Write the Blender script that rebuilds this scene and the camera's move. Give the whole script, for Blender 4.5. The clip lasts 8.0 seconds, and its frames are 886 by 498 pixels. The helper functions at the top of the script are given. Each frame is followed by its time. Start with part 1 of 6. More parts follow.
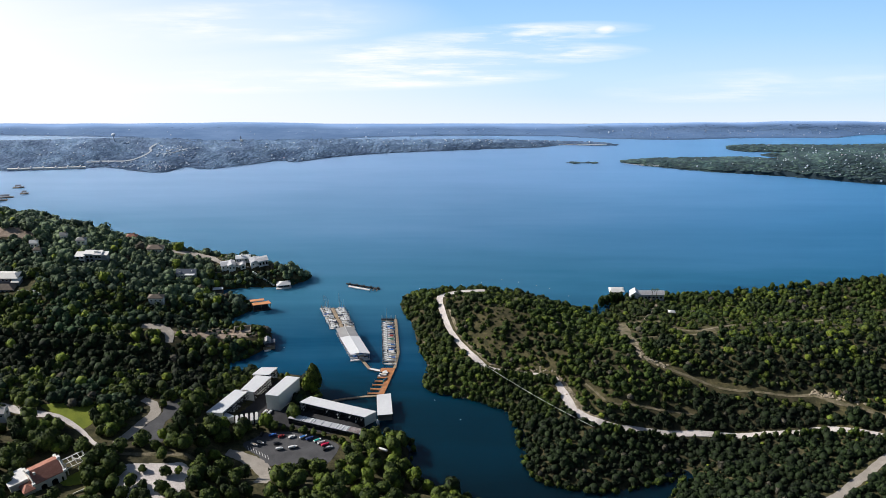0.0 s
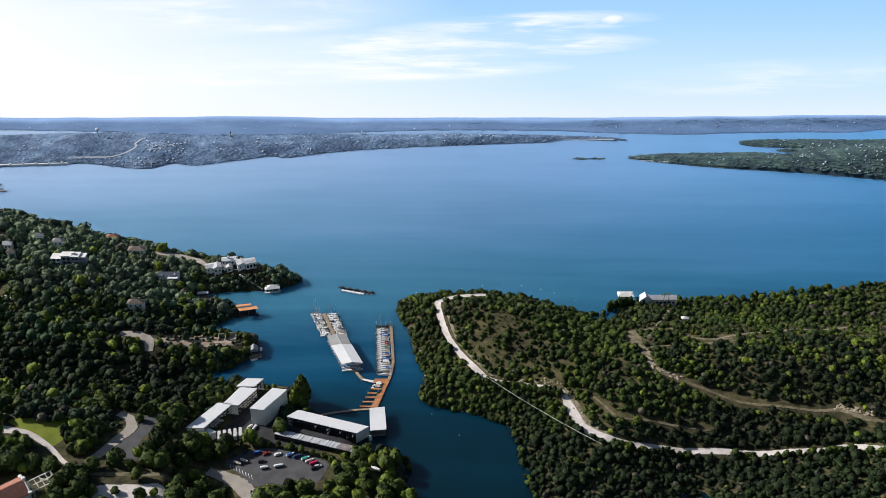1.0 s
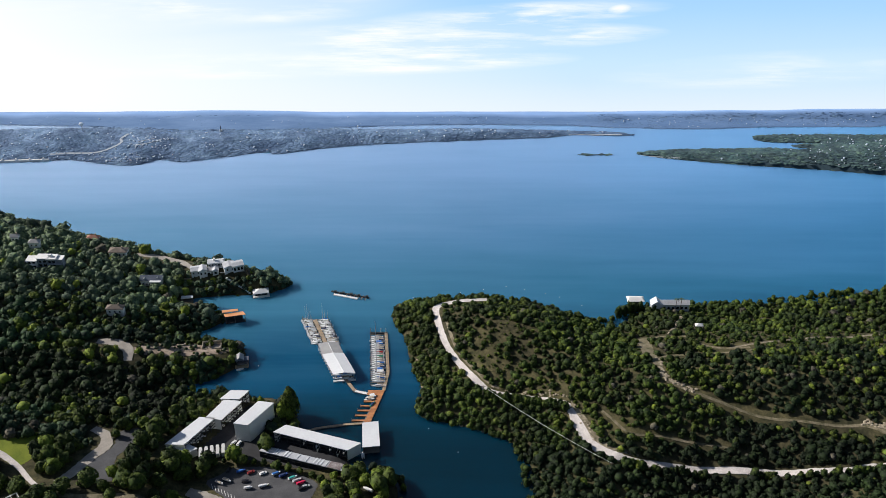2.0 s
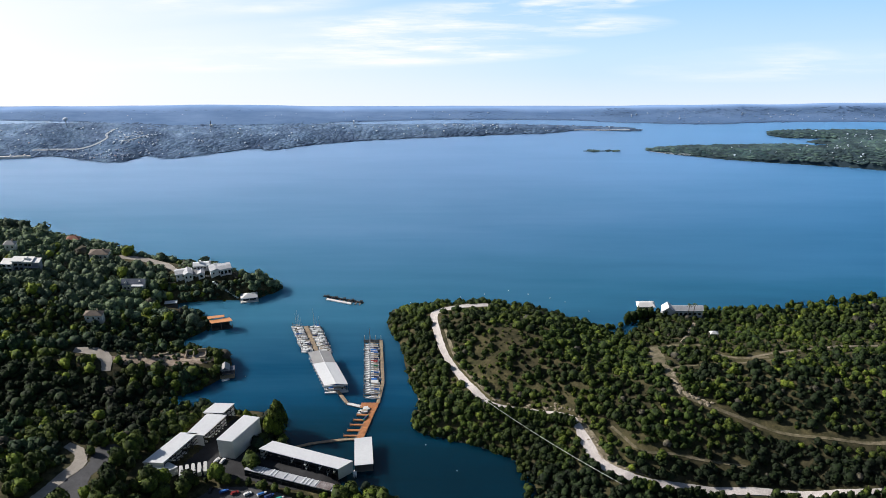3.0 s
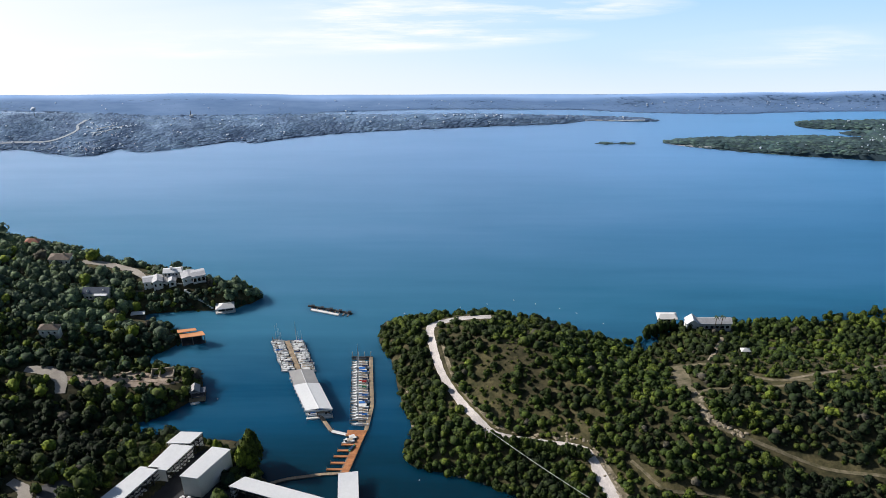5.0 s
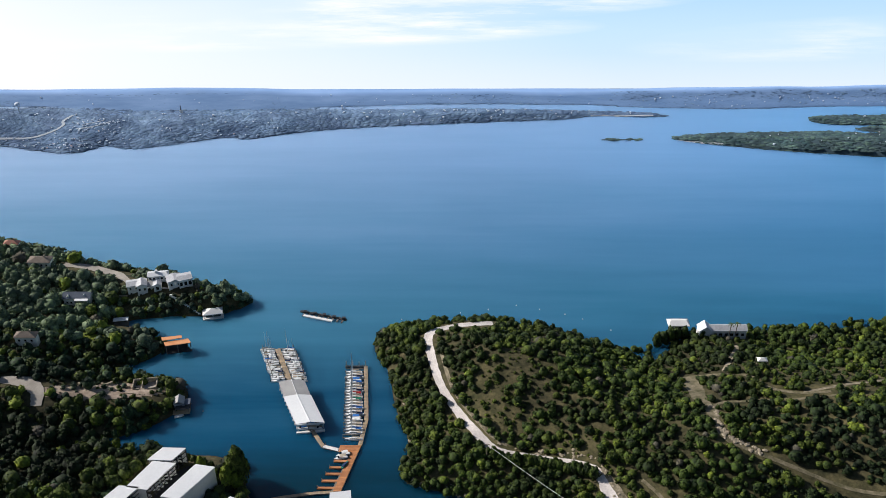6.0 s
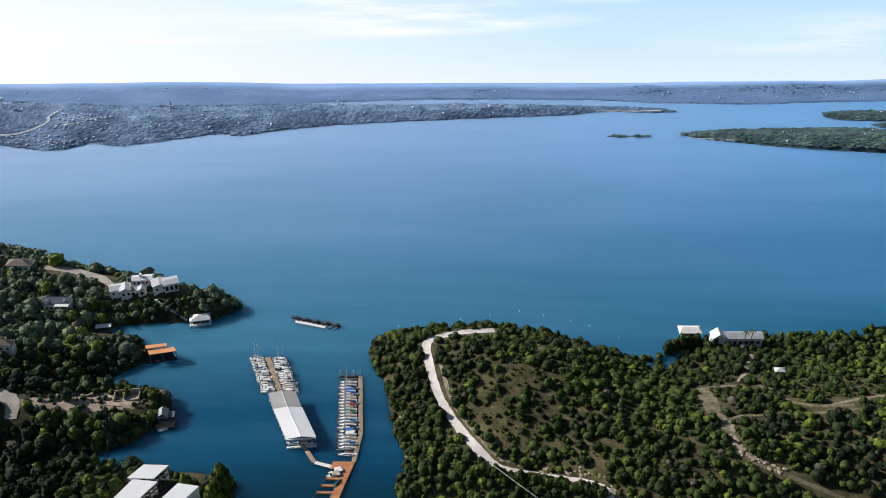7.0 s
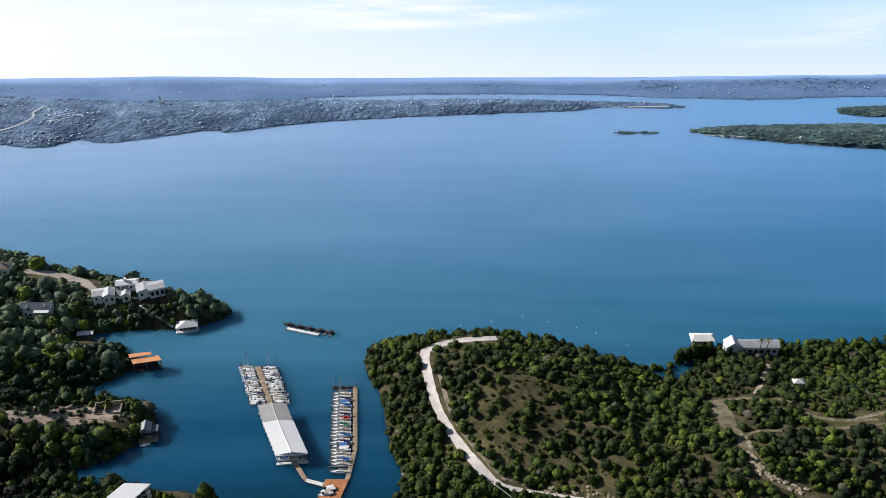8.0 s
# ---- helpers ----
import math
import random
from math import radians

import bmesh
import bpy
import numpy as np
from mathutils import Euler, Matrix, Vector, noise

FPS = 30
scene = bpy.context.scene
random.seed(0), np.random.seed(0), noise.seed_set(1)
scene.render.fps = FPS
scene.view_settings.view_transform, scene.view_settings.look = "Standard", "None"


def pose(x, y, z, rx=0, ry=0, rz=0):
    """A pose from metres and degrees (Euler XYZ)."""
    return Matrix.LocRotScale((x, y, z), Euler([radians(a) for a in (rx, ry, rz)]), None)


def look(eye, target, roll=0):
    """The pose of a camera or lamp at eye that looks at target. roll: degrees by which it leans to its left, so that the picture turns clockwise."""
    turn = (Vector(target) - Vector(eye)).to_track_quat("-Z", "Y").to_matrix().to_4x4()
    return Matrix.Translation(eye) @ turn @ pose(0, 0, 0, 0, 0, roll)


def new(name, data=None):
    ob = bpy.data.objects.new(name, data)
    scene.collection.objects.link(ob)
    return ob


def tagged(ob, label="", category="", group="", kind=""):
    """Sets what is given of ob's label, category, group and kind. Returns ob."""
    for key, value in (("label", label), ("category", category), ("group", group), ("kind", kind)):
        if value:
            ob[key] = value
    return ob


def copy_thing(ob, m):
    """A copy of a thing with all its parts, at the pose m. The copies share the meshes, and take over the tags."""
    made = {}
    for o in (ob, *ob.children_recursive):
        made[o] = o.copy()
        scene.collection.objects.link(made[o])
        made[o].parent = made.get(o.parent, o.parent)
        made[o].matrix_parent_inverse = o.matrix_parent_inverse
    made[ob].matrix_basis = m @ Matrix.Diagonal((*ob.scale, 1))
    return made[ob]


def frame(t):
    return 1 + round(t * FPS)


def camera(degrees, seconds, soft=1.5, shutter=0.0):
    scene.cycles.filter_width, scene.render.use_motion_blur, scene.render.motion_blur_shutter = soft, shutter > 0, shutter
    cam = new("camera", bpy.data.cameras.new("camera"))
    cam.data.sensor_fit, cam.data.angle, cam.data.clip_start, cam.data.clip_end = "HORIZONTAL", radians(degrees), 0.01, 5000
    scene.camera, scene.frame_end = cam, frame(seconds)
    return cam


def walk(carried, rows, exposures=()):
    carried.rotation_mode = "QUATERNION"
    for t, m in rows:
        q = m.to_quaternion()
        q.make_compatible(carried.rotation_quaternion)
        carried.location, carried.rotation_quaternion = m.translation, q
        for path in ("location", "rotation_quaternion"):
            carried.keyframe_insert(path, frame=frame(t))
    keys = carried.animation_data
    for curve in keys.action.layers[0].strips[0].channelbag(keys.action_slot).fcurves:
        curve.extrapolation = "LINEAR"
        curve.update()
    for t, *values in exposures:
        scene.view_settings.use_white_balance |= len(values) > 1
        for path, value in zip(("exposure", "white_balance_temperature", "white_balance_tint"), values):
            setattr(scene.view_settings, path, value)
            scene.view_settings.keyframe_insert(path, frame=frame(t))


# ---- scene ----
cam = camera(48.10, 8.0, soft=0.8)
PATH = [
    (0.0, (0.07, 0.14, 365.48), (0.059, 84.814, 312.279), -0.008),
    (0.5, (1.39, 17.47, 357.17), (1.246, 102.001, 303.745), -0.050),
    (1.0, (2.64, 34.09, 349.22), (2.363, 118.472, 295.569), -0.096),
    (1.5, (3.82, 50.02, 341.62), (3.409, 134.258, 287.735), -0.145),
    (3.0, (6.94, 94.00, 320.69), (6.114, 177.808, 266.135), -0.301),
    (3.5, (7.82, 107.50, 314.30), (6.866, 191.158, 259.518), -0.353),
    (4.0, (8.63, 120.47, 308.17), (7.542, 203.975, 253.167), -0.404),
    (4.5, (9.34, 132.93, 302.29), (8.140, 216.291, 247.067), -0.452),
    (6.0, (10.95, 167.63, 286.01), (9.454, 250.534, 230.117), -0.572),
    (6.5, (11.30, 178.39, 280.98), (9.728, 261.149, 224.867), -0.601),
    (7.0, (11.54, 188.81, 276.13), (9.917, 271.415, 219.791), -0.622),
    (7.5, (11.68, 198.91, 271.43), (10.022, 281.364, 214.874), -0.636),
    (8.0, (11.72, 208.72, 266.88), (10.039, 291.025, 210.102), -0.641),
]
walk(cam, [(t, look(eye, target, roll)) for t, eye, target, roll in PATH], exposures=[(0.0, 0.2), (8.0, 0.2)])

# ---- light ----
SUN_TO = Vector((-0.80, 0.27, 0.50)).normalized()
world = bpy.data.worlds.new("sky")
scene.world = world
world.use_nodes = True
wn = world.node_tree.nodes
sky_tex = wn.new("ShaderNodeTexSky")
sky_tex.sky_type = "NISHITA"
sky_tex.sun_disc = False
sky_tex.sun_elevation = math.asin(SUN_TO.z)
sky_tex.sun_rotation = math.atan2(SUN_TO.x, SUN_TO.y)
wn["Background"].inputs["Strength"].default_value = 0.06
world.node_tree.links.new(sky_tex.outputs[0], wn["Background"].inputs["Color"])
sun = new("sun", bpy.data.lights.new("sun", "SUN"))
sun.data.energy, sun.data.angle, sun.data.color = 5.0, radians(0.5), (1.0, 0.95, 0.88)
sun.matrix_world = look(SUN_TO * 900, (0, 0, 0))

# ---- the lie of the land ----
def spline(pts, closed=True, step=4):
    """A smooth line through a few corner points."""
    p = np.array(pts, float)
    n = len(p)
    out = []
    for i in range(n if closed else n - 1):
        a, b, c, d = (p[(i + k) % n] if closed else p[min(max(i + k, 0), n - 1)] for k in (-1, 0, 1, 2))
        for k in range(step):
            t = k / step
            out.append(0.5 * (2 * b + (c - a) * t + (2 * a - 5 * b + 4 * c - d) * t * t + (3 * b - a - 3 * c + d) * t ** 3))
    if not closed:
        out.append(p[-1])
    return np.array(out)


def inland(x, y, line):
    """Metres from a shoreline, more than 0 on the land's side."""
    x, y = np.asarray(x, float), np.asarray(y, float)
    far = np.full(x.shape, 1e9)
    odd = np.zeros(x.shape, bool)
    for (ax, ay), (bx, by) in zip(line, np.roll(line, -1, 0)):
        dx, dy = bx - ax, by - ay
        k = np.clip(((x - ax) * dx + (y - ay) * dy) / (dx * dx + dy * dy + 1e-9), 0, 1)
        far = np.minimum(far, np.hypot(x - ax - k * dx, y - ay - k * dy))
        if ay != by:
            odd ^= ((ay > y) != (by > y)) & (x < ax + (y - ay) * dx / dy)
    return np.where(odd, far, -far)


EAST_SHORE = spline([(0, -320), (20, 180), (60, 270), (92, 322), (112, 350), (123, 362), (104, 359), (83, 354), (57, 358), (46, 364), (41, 383),
                     (38, 405), (30, 417), (10, 426), (-8, 432), (-10, 441), (-8, 452), (-14, 472), (-19, 496), (-26, 512), (-20, 525),
                     (6, 531), (27, 532), (46, 527), (66, 519), (82, 512), (96, 511), (112, 521), (140, 525), (180, 528), (260, 540), (420, 560),
                     (600, 540), (600, -320)])
WEST_SHORE = spline([(60, -320), (45, 180), (40, 300), (18, 344), (4, 354), (-11, 361), (-17, 370), (-16, 385), (-22, 393), (-36, 398), (-44, 409),
                     (-64, 421), (-70, 429), (-70, 439), (-80, 446), (-96, 447), (-113, 449), (-126, 450), (-136, 452), (-121, 458),
                     (-110, 466), (-104, 475), (-106, 485), (-120, 491), (-143, 497), (-128, 503), (-121, 512), (-128, 520), (-138, 525.5), (-151, 528.8), (-142, 532.4),
                     (-127, 535), (-108, 536), (-96, 540), (-89, 546), (-97, 553), (-116, 558), (-150, 570), (-180, 580), (-215, 592),
                     (-255, 604), (-290, 617), (-330, 622), (-420, 630), (-600, 640), (-600, -320)])
FAR_SHORE = spline([(-560, 690), (-439, 695), (-350, 698), (-289, 703), (-267, 704), (-243, 698), (-220, 696), (-204, 705), (-188, 701),
                    (-160, 708), (-130, 716), (-120, 713), (-85, 723), (-39, 730), (7, 734), (54, 738), (82, 740), (101, 745), (125, 743),
                    (146, 744), (130, 749), (102, 751), (55, 754), (8, 755), (-40, 754), (-92, 755), (-180, 752), (-240, 757), (-300, 756),
                    (-380, 752), (-560, 750)])
EAST_POINT = spline([(142, 714), (165, 706), (208, 697), (268, 689), (301, 683), (341, 675), (435, 660), (560, 640), (560, 745), (330, 744), (291, 745), (245, 744),
                     (233, 738), (246, 732), (284, 730), (258, 726), (275, 720), (262, 717), (237, 721), (191, 721), (158, 718)])
BACK_SHORE = spline([(-560, 765), (-373, 763), (-270, 759), (-243, 757), (-230, 747), (-165, 744), (-108, 746), (-92, 756), (-40, 760), (0, 762), (90, 761), (127, 757), (165, 755), (197, 754), (240, 757), (287, 758), (330, 758),
                     (375, 764), (560, 760), (560, 790), (-560, 790)])
ISLET = spline([(97, 711.6), (104, 712.6), (112, 712.2), (119, 712.3), (128, 711.4), (121, 710.9), (113, 711.2), (105, 710.6)])


def bump(x, y, cx, cy, rx, ry, h, turn=0.0):
    c, s = math.cos(radians(turn)), math.sin(radians(turn))
    u, v = (x - cx) * c + (y - cy) * s, (y - cy) * c - (x - cx) * s
    return h * np.exp(-(u / rx) ** 2 - (v / ry) ** 2)


def waves(x, y, size, seed=0):
    """Soft random swell between about -1 and 1."""
    r = np.random.RandomState(seed)
    out = 0
    for k in range(7):
        a, f, q = r.uniform(0, 6.3), r.uniform(0.6, 1.8), r.uniform(0, 6.3)
        out = out + np.sin((x * math.cos(a) + y * math.sin(a)) * f * 6.3 / size + q)
    return out / 3.2


def ground_height(x, y):
    e, w = inland(x, y, EAST_SHORE), inland(x, y, WEST_SHORE)
    ze = 2.2 * (1 - np.exp(-e / 3)) + 25 * (1 - np.exp(-np.maximum(e, 0) / 62))
    ze = ze + bump(x, y, 215, 462, 70, 30, 4.5) + bump(x, y, 40, 488, 34, 20, 4) - bump(x, y, 150, 388, 120, 26, 8) - bump(x, y, 98, 496, 20, 26, 5) - bump(x, y, 140, 500, 26, 16, 3) - bump(x, y, 250, 512, 60, 24, 5) - bump(x, y, 232, 492, 75, 30, 8)
    ze = ze + np.clip(e / 25, 0, 1) * waves(x, y, 60, 3) * 1.3
    zw = 2.2 * (1 - np.exp(-w / 3)) + 17 * (1 - np.exp(-np.maximum(w, 0) / 70))
    zw = zw + bump(x, y, -300, 575, 90, 34, 16, -18) + bump(x, y, -120, 547, 34, 8, 5, -18) + bump(x, y, -240, 500, 60, 18, 4) - bump(x, y, -80, 400, 62, 34, 5) - bump(x, y, -260, 440, 120, 14, 3)
    zw = zw + np.clip(w / 25, 0, 1) * waves(x, y, 60, 5) * 1.2
    f = np.clip((47 - np.abs(x + 82)) / 14, 0, 1) * np.clip((46 - np.abs(y - 395)) / 14, 0, 1)
    zw = zw * (1 - f) + 2.4 * f * (1 - np.exp(-np.maximum(w, 0) / 2))
    z = np.maximum(np.where(e > 0, ze, np.maximum(e * 0.5, -4)), np.where(w > 0, zw, np.maximum(w * 0.5, -4)))
    for line, top, reach in ((FAR_SHORE, 2.2, 10), (EAST_POINT, 5.0, 26), (BACK_SHORE, 1.5, 14), (ISLET, 0.5, 2)):
        d = inland(x, y, line)
        swell = 1 + 0.45 * waves(x, y, 90, 9)
        z = np.maximum(z, np.where(d > 0, 0.25 + top * swell * (1 - np.exp(-np.maximum(d, 0) / reach)), np.maximum(d * 0.5, -4)))
    z = z + np.where(z > 0.4, bump(x, y, 330, 700, 90, 22, 5) + bump(x, y, 128, 773, 16, 6, 2.0) + bump(x, y, 215, 777, 60, 7, 2.0) + bump(x, y, 340, 779, 90, 8, 3.4) + bump(x, y, -185, 781, 60, 5, 1.9) + bump(x, y, 20, 776, 40, 5, 0.4), 0)
    return z

# ---- materials ----
def material(name, rough=0.8, metal=0.0, spec=0.3):
    m = bpy.data.materials.new(name)
    m.use_nodes = True
    b = m.node_tree.nodes["Principled BSDF"]
    b.inputs["Roughness"].default_value = rough
    b.inputs["Metallic"].default_value = metal
    b.inputs["Specular IOR Level"].default_value = spec
    return m, m.node_tree.nodes, m.node_tree.links, b


def noise_node(m, scale, detail=4.0, rough=0.6, stretch=(1, 1, 1)):
    n, l = m.node_tree.nodes, m.node_tree.links
    co, mp, tx = n.new("ShaderNodeTexCoord"), n.new("ShaderNodeMapping"), n.new("ShaderNodeTexNoise")
    mp.inputs["Scale"].default_value = stretch
    tx.inputs["Scale"].default_value, tx.inputs["Detail"].default_value, tx.inputs["Roughness"].default_value = scale, detail, rough
    l.new(co.outputs["Object"], mp.inputs["Vector"])
    l.new(mp.outputs[0], tx.inputs["Vector"])
    return tx.outputs["Fac"]


def ramp_node(m, fac, stops):
    r = m.node_tree.nodes.new("ShaderNodeValToRGB")
    e = r.color_ramp.elements
    while len(e) < len(stops):
        e.new(0.5)
    for k, (at, col) in zip(e, stops):
        k.position, k.color = at, (*col, 1)
    m.node_tree.links.new(fac, r.inputs["Fac"])
    return r.outputs["Color"]


def mix_node(m, fac, a, b, kind="MIX"):
    x = m.node_tree.nodes.new("ShaderNodeMix")
    x.data_type, x.blend_type = "RGBA", kind
    for sock, v in ((x.inputs[0], fac), (x.inputs[6], a), (x.inputs[7], b)):
        if isinstance(v, (int, float)):
            sock.default_value = v
        elif isinstance(v, tuple):
            sock.default_value = (*v, 1)
        else:
            m.node_tree.links.new(v, sock)
    return x.outputs[2]


def bump_node(m, height, strength, dist):
    b = m.node_tree.nodes.new("ShaderNodeBump")
    b.inputs["Strength"].default_value, b.inputs["Distance"].default_value = strength, dist
    m.node_tree.links.new(height, b.inputs["Height"])
    m.node_tree.links.new(b.outputs[0], m.node_tree.nodes["Principled BSDF"].inputs["Normal"])


def rough_mat(name, dark, light, scale=0.4, fine=3.0, rough=0.85, bump_by=0.2, metal=0.0, spec=0.3, island=0.0, grain=0.28, patchy=0.0, patch_size=0.03):
    """A surface whose colour wanders between two tones, large and small, with a fine relief."""
    m, n, l, b = material(name, rough, metal, spec)
    big, small = noise_node(m, scale, 3), noise_node(m, fine, 5, 0.7)
    c = ramp_node(m, big, [(0.3, dark), (0.7, light)])
    s = ramp_node(m, small, [(0.25, (1 - grain,) * 3), (0.75, (1 + grain * 0.5,) * 3)])
    c = mix_node(m, 1.0, c, s, "MULTIPLY")
    if patchy:
        wide = ramp_node(m, noise_node(m, patch_size, 3, 0.5), [(0.36, (1 - patchy,) * 3), (0.64, (1 + patchy * 0.8, 1 + patchy * 0.7, 1 + patchy * 0.3))])
        c = mix_node(m, 1.0, c, wide, "MULTIPLY")
    if island:
        g = n.new("ShaderNodeNewGeometry")
        o = n.new("ShaderNodeObjectInfo")
        sm = n.new("ShaderNodeMath")
        sm.operation = "ADD"
        l.new(g.outputs["Random Per Island"], sm.inputs[0])
        l.new(o.outputs["Random"], sm.inputs[1])
        fr = n.new("ShaderNodeMath")
        fr.operation = "FRACT"
        l.new(sm.outputs[0], fr.inputs[0])
        v = ramp_node(m, fr.outputs[0], [(0.0, (1 - island,) * 3), (0.6, (1.0, 1.0, 1.0)), (1.0, (1 + island, 1 + island * 0.9, 1.0))])
        c = mix_node(m, 1.0, c, v, "MULTIPLY")
    l.new(c, b.inputs["Base Color"])
    if bump_by:
        bump_node(m, small, bump_by, 0.3)
    return m


SOIL = rough_mat("dry_grass_and_soil", (0.026, 0.030, 0.011), (0.120, 0.104, 0.055), 0.22, 0.8, 0.95, 0.5, patchy=0.35, grain=0.6)
LIMESTONE = rough_mat("limestone", (0.26, 0.21, 0.15), (0.45, 0.39, 0.30), 0.5, 2.5, 0.9, 0.4)
# Dark asphalt, with some of the sheds' shade put into the colour.
YARD_ASPHALT = rough_mat("dark_shaded_asphalt", (0.022, 0.022, 0.025), (0.045, 0.045, 0.050), 0.15, 2.0, 0.85, 0.1)
GRAVEL = rough_mat("pale_gravel", (0.50, 0.455, 0.44), (0.66, 0.61, 0.59), 0.25, 2.0, 0.9, 0.2)
TRACK = rough_mat("tan_track", (0.068, 0.066, 0.030), (0.25, 0.21, 0.145), 0.32, 1.2, 0.95, 0.3, grain=0.4)
LIMESTONE_EARTH = rough_mat("stony_tan_earth", (0.10, 0.085, 0.055), (0.34, 0.29, 0.21), 0.4, 1.4, 0.95, 0.4, grain=0.5)
PLOT = rough_mat("bare_pinkish_earth", (0.22, 0.165, 0.125), (0.46, 0.37, 0.30), 0.25, 1.2, 0.95, 0.3, grain=0.4)
ASPHALT = rough_mat("asphalt", (0.062, 0.062, 0.068), (0.105, 0.105, 0.112), 0.15, 2.0, 0.85, 0.1)
CONCRETE = rough_mat("pale_concrete", (0.29, 0.26, 0.23), (0.41, 0.37, 0.33), 0.15, 2.0, 0.85, 0.1)
LAWN = rough_mat("mown_lawn", (0.14, 0.18, 0.022), (0.24, 0.275, 0.035), 0.12, 2.0, 0.95, 0.2)
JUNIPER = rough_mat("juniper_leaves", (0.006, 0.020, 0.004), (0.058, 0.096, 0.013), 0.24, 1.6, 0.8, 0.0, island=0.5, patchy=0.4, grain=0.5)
# Western juniper leaves, with haze and blue skylight put into the colour.
HAZED_JUNIPER = rough_mat("hazed_juniper_leaves", (0.008, 0.026, 0.016), (0.046, 0.090, 0.042), 0.24, 1.6, 0.8, 0.0, island=0.5, patchy=0.4, grain=0.5)
OAK = rough_mat("live_oak_leaves", (0.016, 0.040, 0.007), (0.118, 0.160, 0.020), 0.24, 1.6, 0.8, 0.0, island=0.5, patchy=0.4, grain=0.5)
NEAR_OAK = rough_mat("lush_oak_leaves", (0.026, 0.056, 0.010), (0.140, 0.190, 0.026), 0.3, 1.6, 0.8, 0.0, island=0.5, patchy=0.4, grain=0.5)
# Oak leaves greyed and paled: the farther slope's haze is in the colour.
HAZED_OAK = rough_mat("hazed_oak_leaves", (0.050, 0.092, 0.070), (0.185, 0.250, 0.160), 0.24, 1.6, 0.8, 0.0, island=0.45, patchy=0.4, grain=0.5)
# Juniper leaves with the shade of slopes and hollows put into the colour.
SHADED_JUNIPER = rough_mat("shaded_juniper_leaves", (0.003, 0.010, 0.003), (0.022, 0.044, 0.010), 0.24, 1.6, 0.8, 0.0, island=0.5, patchy=0.3, grain=0.5)
BRIGHT = rough_mat("bright_leaves", (0.095, 0.150, 0.018), (0.220, 0.265, 0.030), 0.3, 0.8, 0.8, 0.0, island=0.35)
BARE = rough_mat("grey_twigs", (0.060, 0.058, 0.045), (0.125, 0.115, 0.095), 0.3, 0.8, 0.9, 0.0, island=0.3)
BARK = rough_mat("bark", (0.09, 0.07, 0.055), (0.17, 0.14, 0.11), 1.5, 6.0, 0.95, 0.5)
# Ground across the lake: bluish haze is put into the base colours.
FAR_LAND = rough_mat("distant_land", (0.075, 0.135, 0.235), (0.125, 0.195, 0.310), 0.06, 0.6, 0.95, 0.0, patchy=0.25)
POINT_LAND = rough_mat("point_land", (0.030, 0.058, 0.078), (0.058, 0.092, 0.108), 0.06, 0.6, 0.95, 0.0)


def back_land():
    """The farthest hills: wooded slopes that pass into a pale skyline ridge, with blue haze painted into both."""
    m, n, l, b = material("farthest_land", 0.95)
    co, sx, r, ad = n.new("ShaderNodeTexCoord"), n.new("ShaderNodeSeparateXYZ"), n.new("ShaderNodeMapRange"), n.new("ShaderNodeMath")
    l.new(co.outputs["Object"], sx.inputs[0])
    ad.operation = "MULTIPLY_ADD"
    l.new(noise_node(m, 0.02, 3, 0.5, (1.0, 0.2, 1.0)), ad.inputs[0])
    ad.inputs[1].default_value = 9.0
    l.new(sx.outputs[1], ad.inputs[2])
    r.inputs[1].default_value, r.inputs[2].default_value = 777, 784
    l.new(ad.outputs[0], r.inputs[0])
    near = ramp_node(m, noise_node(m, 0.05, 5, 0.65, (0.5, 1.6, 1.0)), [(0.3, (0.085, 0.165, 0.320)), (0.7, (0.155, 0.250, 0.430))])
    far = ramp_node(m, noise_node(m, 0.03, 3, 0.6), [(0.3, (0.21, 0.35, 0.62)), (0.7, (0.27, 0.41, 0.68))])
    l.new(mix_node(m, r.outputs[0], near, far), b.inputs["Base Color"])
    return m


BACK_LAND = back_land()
# Woods across the lake, their haze painted in and bluer with distance.
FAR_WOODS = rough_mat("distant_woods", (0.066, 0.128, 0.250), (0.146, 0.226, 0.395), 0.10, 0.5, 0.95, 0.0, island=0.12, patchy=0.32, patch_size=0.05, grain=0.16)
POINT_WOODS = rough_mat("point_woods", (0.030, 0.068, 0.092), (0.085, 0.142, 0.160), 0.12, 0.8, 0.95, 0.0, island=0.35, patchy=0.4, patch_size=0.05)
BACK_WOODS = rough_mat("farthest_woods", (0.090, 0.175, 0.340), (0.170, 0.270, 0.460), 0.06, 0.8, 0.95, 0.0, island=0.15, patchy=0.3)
WHITE_METAL = rough_mat("white_roof_metal", (0.64, 0.65, 0.68), (0.71, 0.72, 0.74), 0.06, 0.8, 0.5, 0.02, grain=0.08)
PATCHED_METAL = rough_mat("weathered_roof_metal", (0.40, 0.41, 0.44), (0.52, 0.53, 0.56), 0.3, 1.2, 0.5, 0.03, grain=0.15)
GREY_METAL = rough_mat("grey_roof_metal", (0.28, 0.275, 0.28), (0.36, 0.355, 0.355), 0.12, 1.5, 0.5, 0.03, grain=0.08)
WALL_PALE = rough_mat("pale_cladding", (0.66, 0.65, 0.62), (0.76, 0.75, 0.72), 0.2, 2.0, 0.7, 0.05, grain=0.08)
WALL_WHITE = rough_mat("white_plaster", (0.68, 0.67, 0.66), (0.80, 0.79, 0.78), 0.2, 2.0, 0.8, 0.05, grain=0.08)
STEEL_DARK = rough_mat("dark_steel", (0.035, 0.036, 0.04), (0.06, 0.06, 0.065), 0.5, 3.0, 0.6, 0.05)
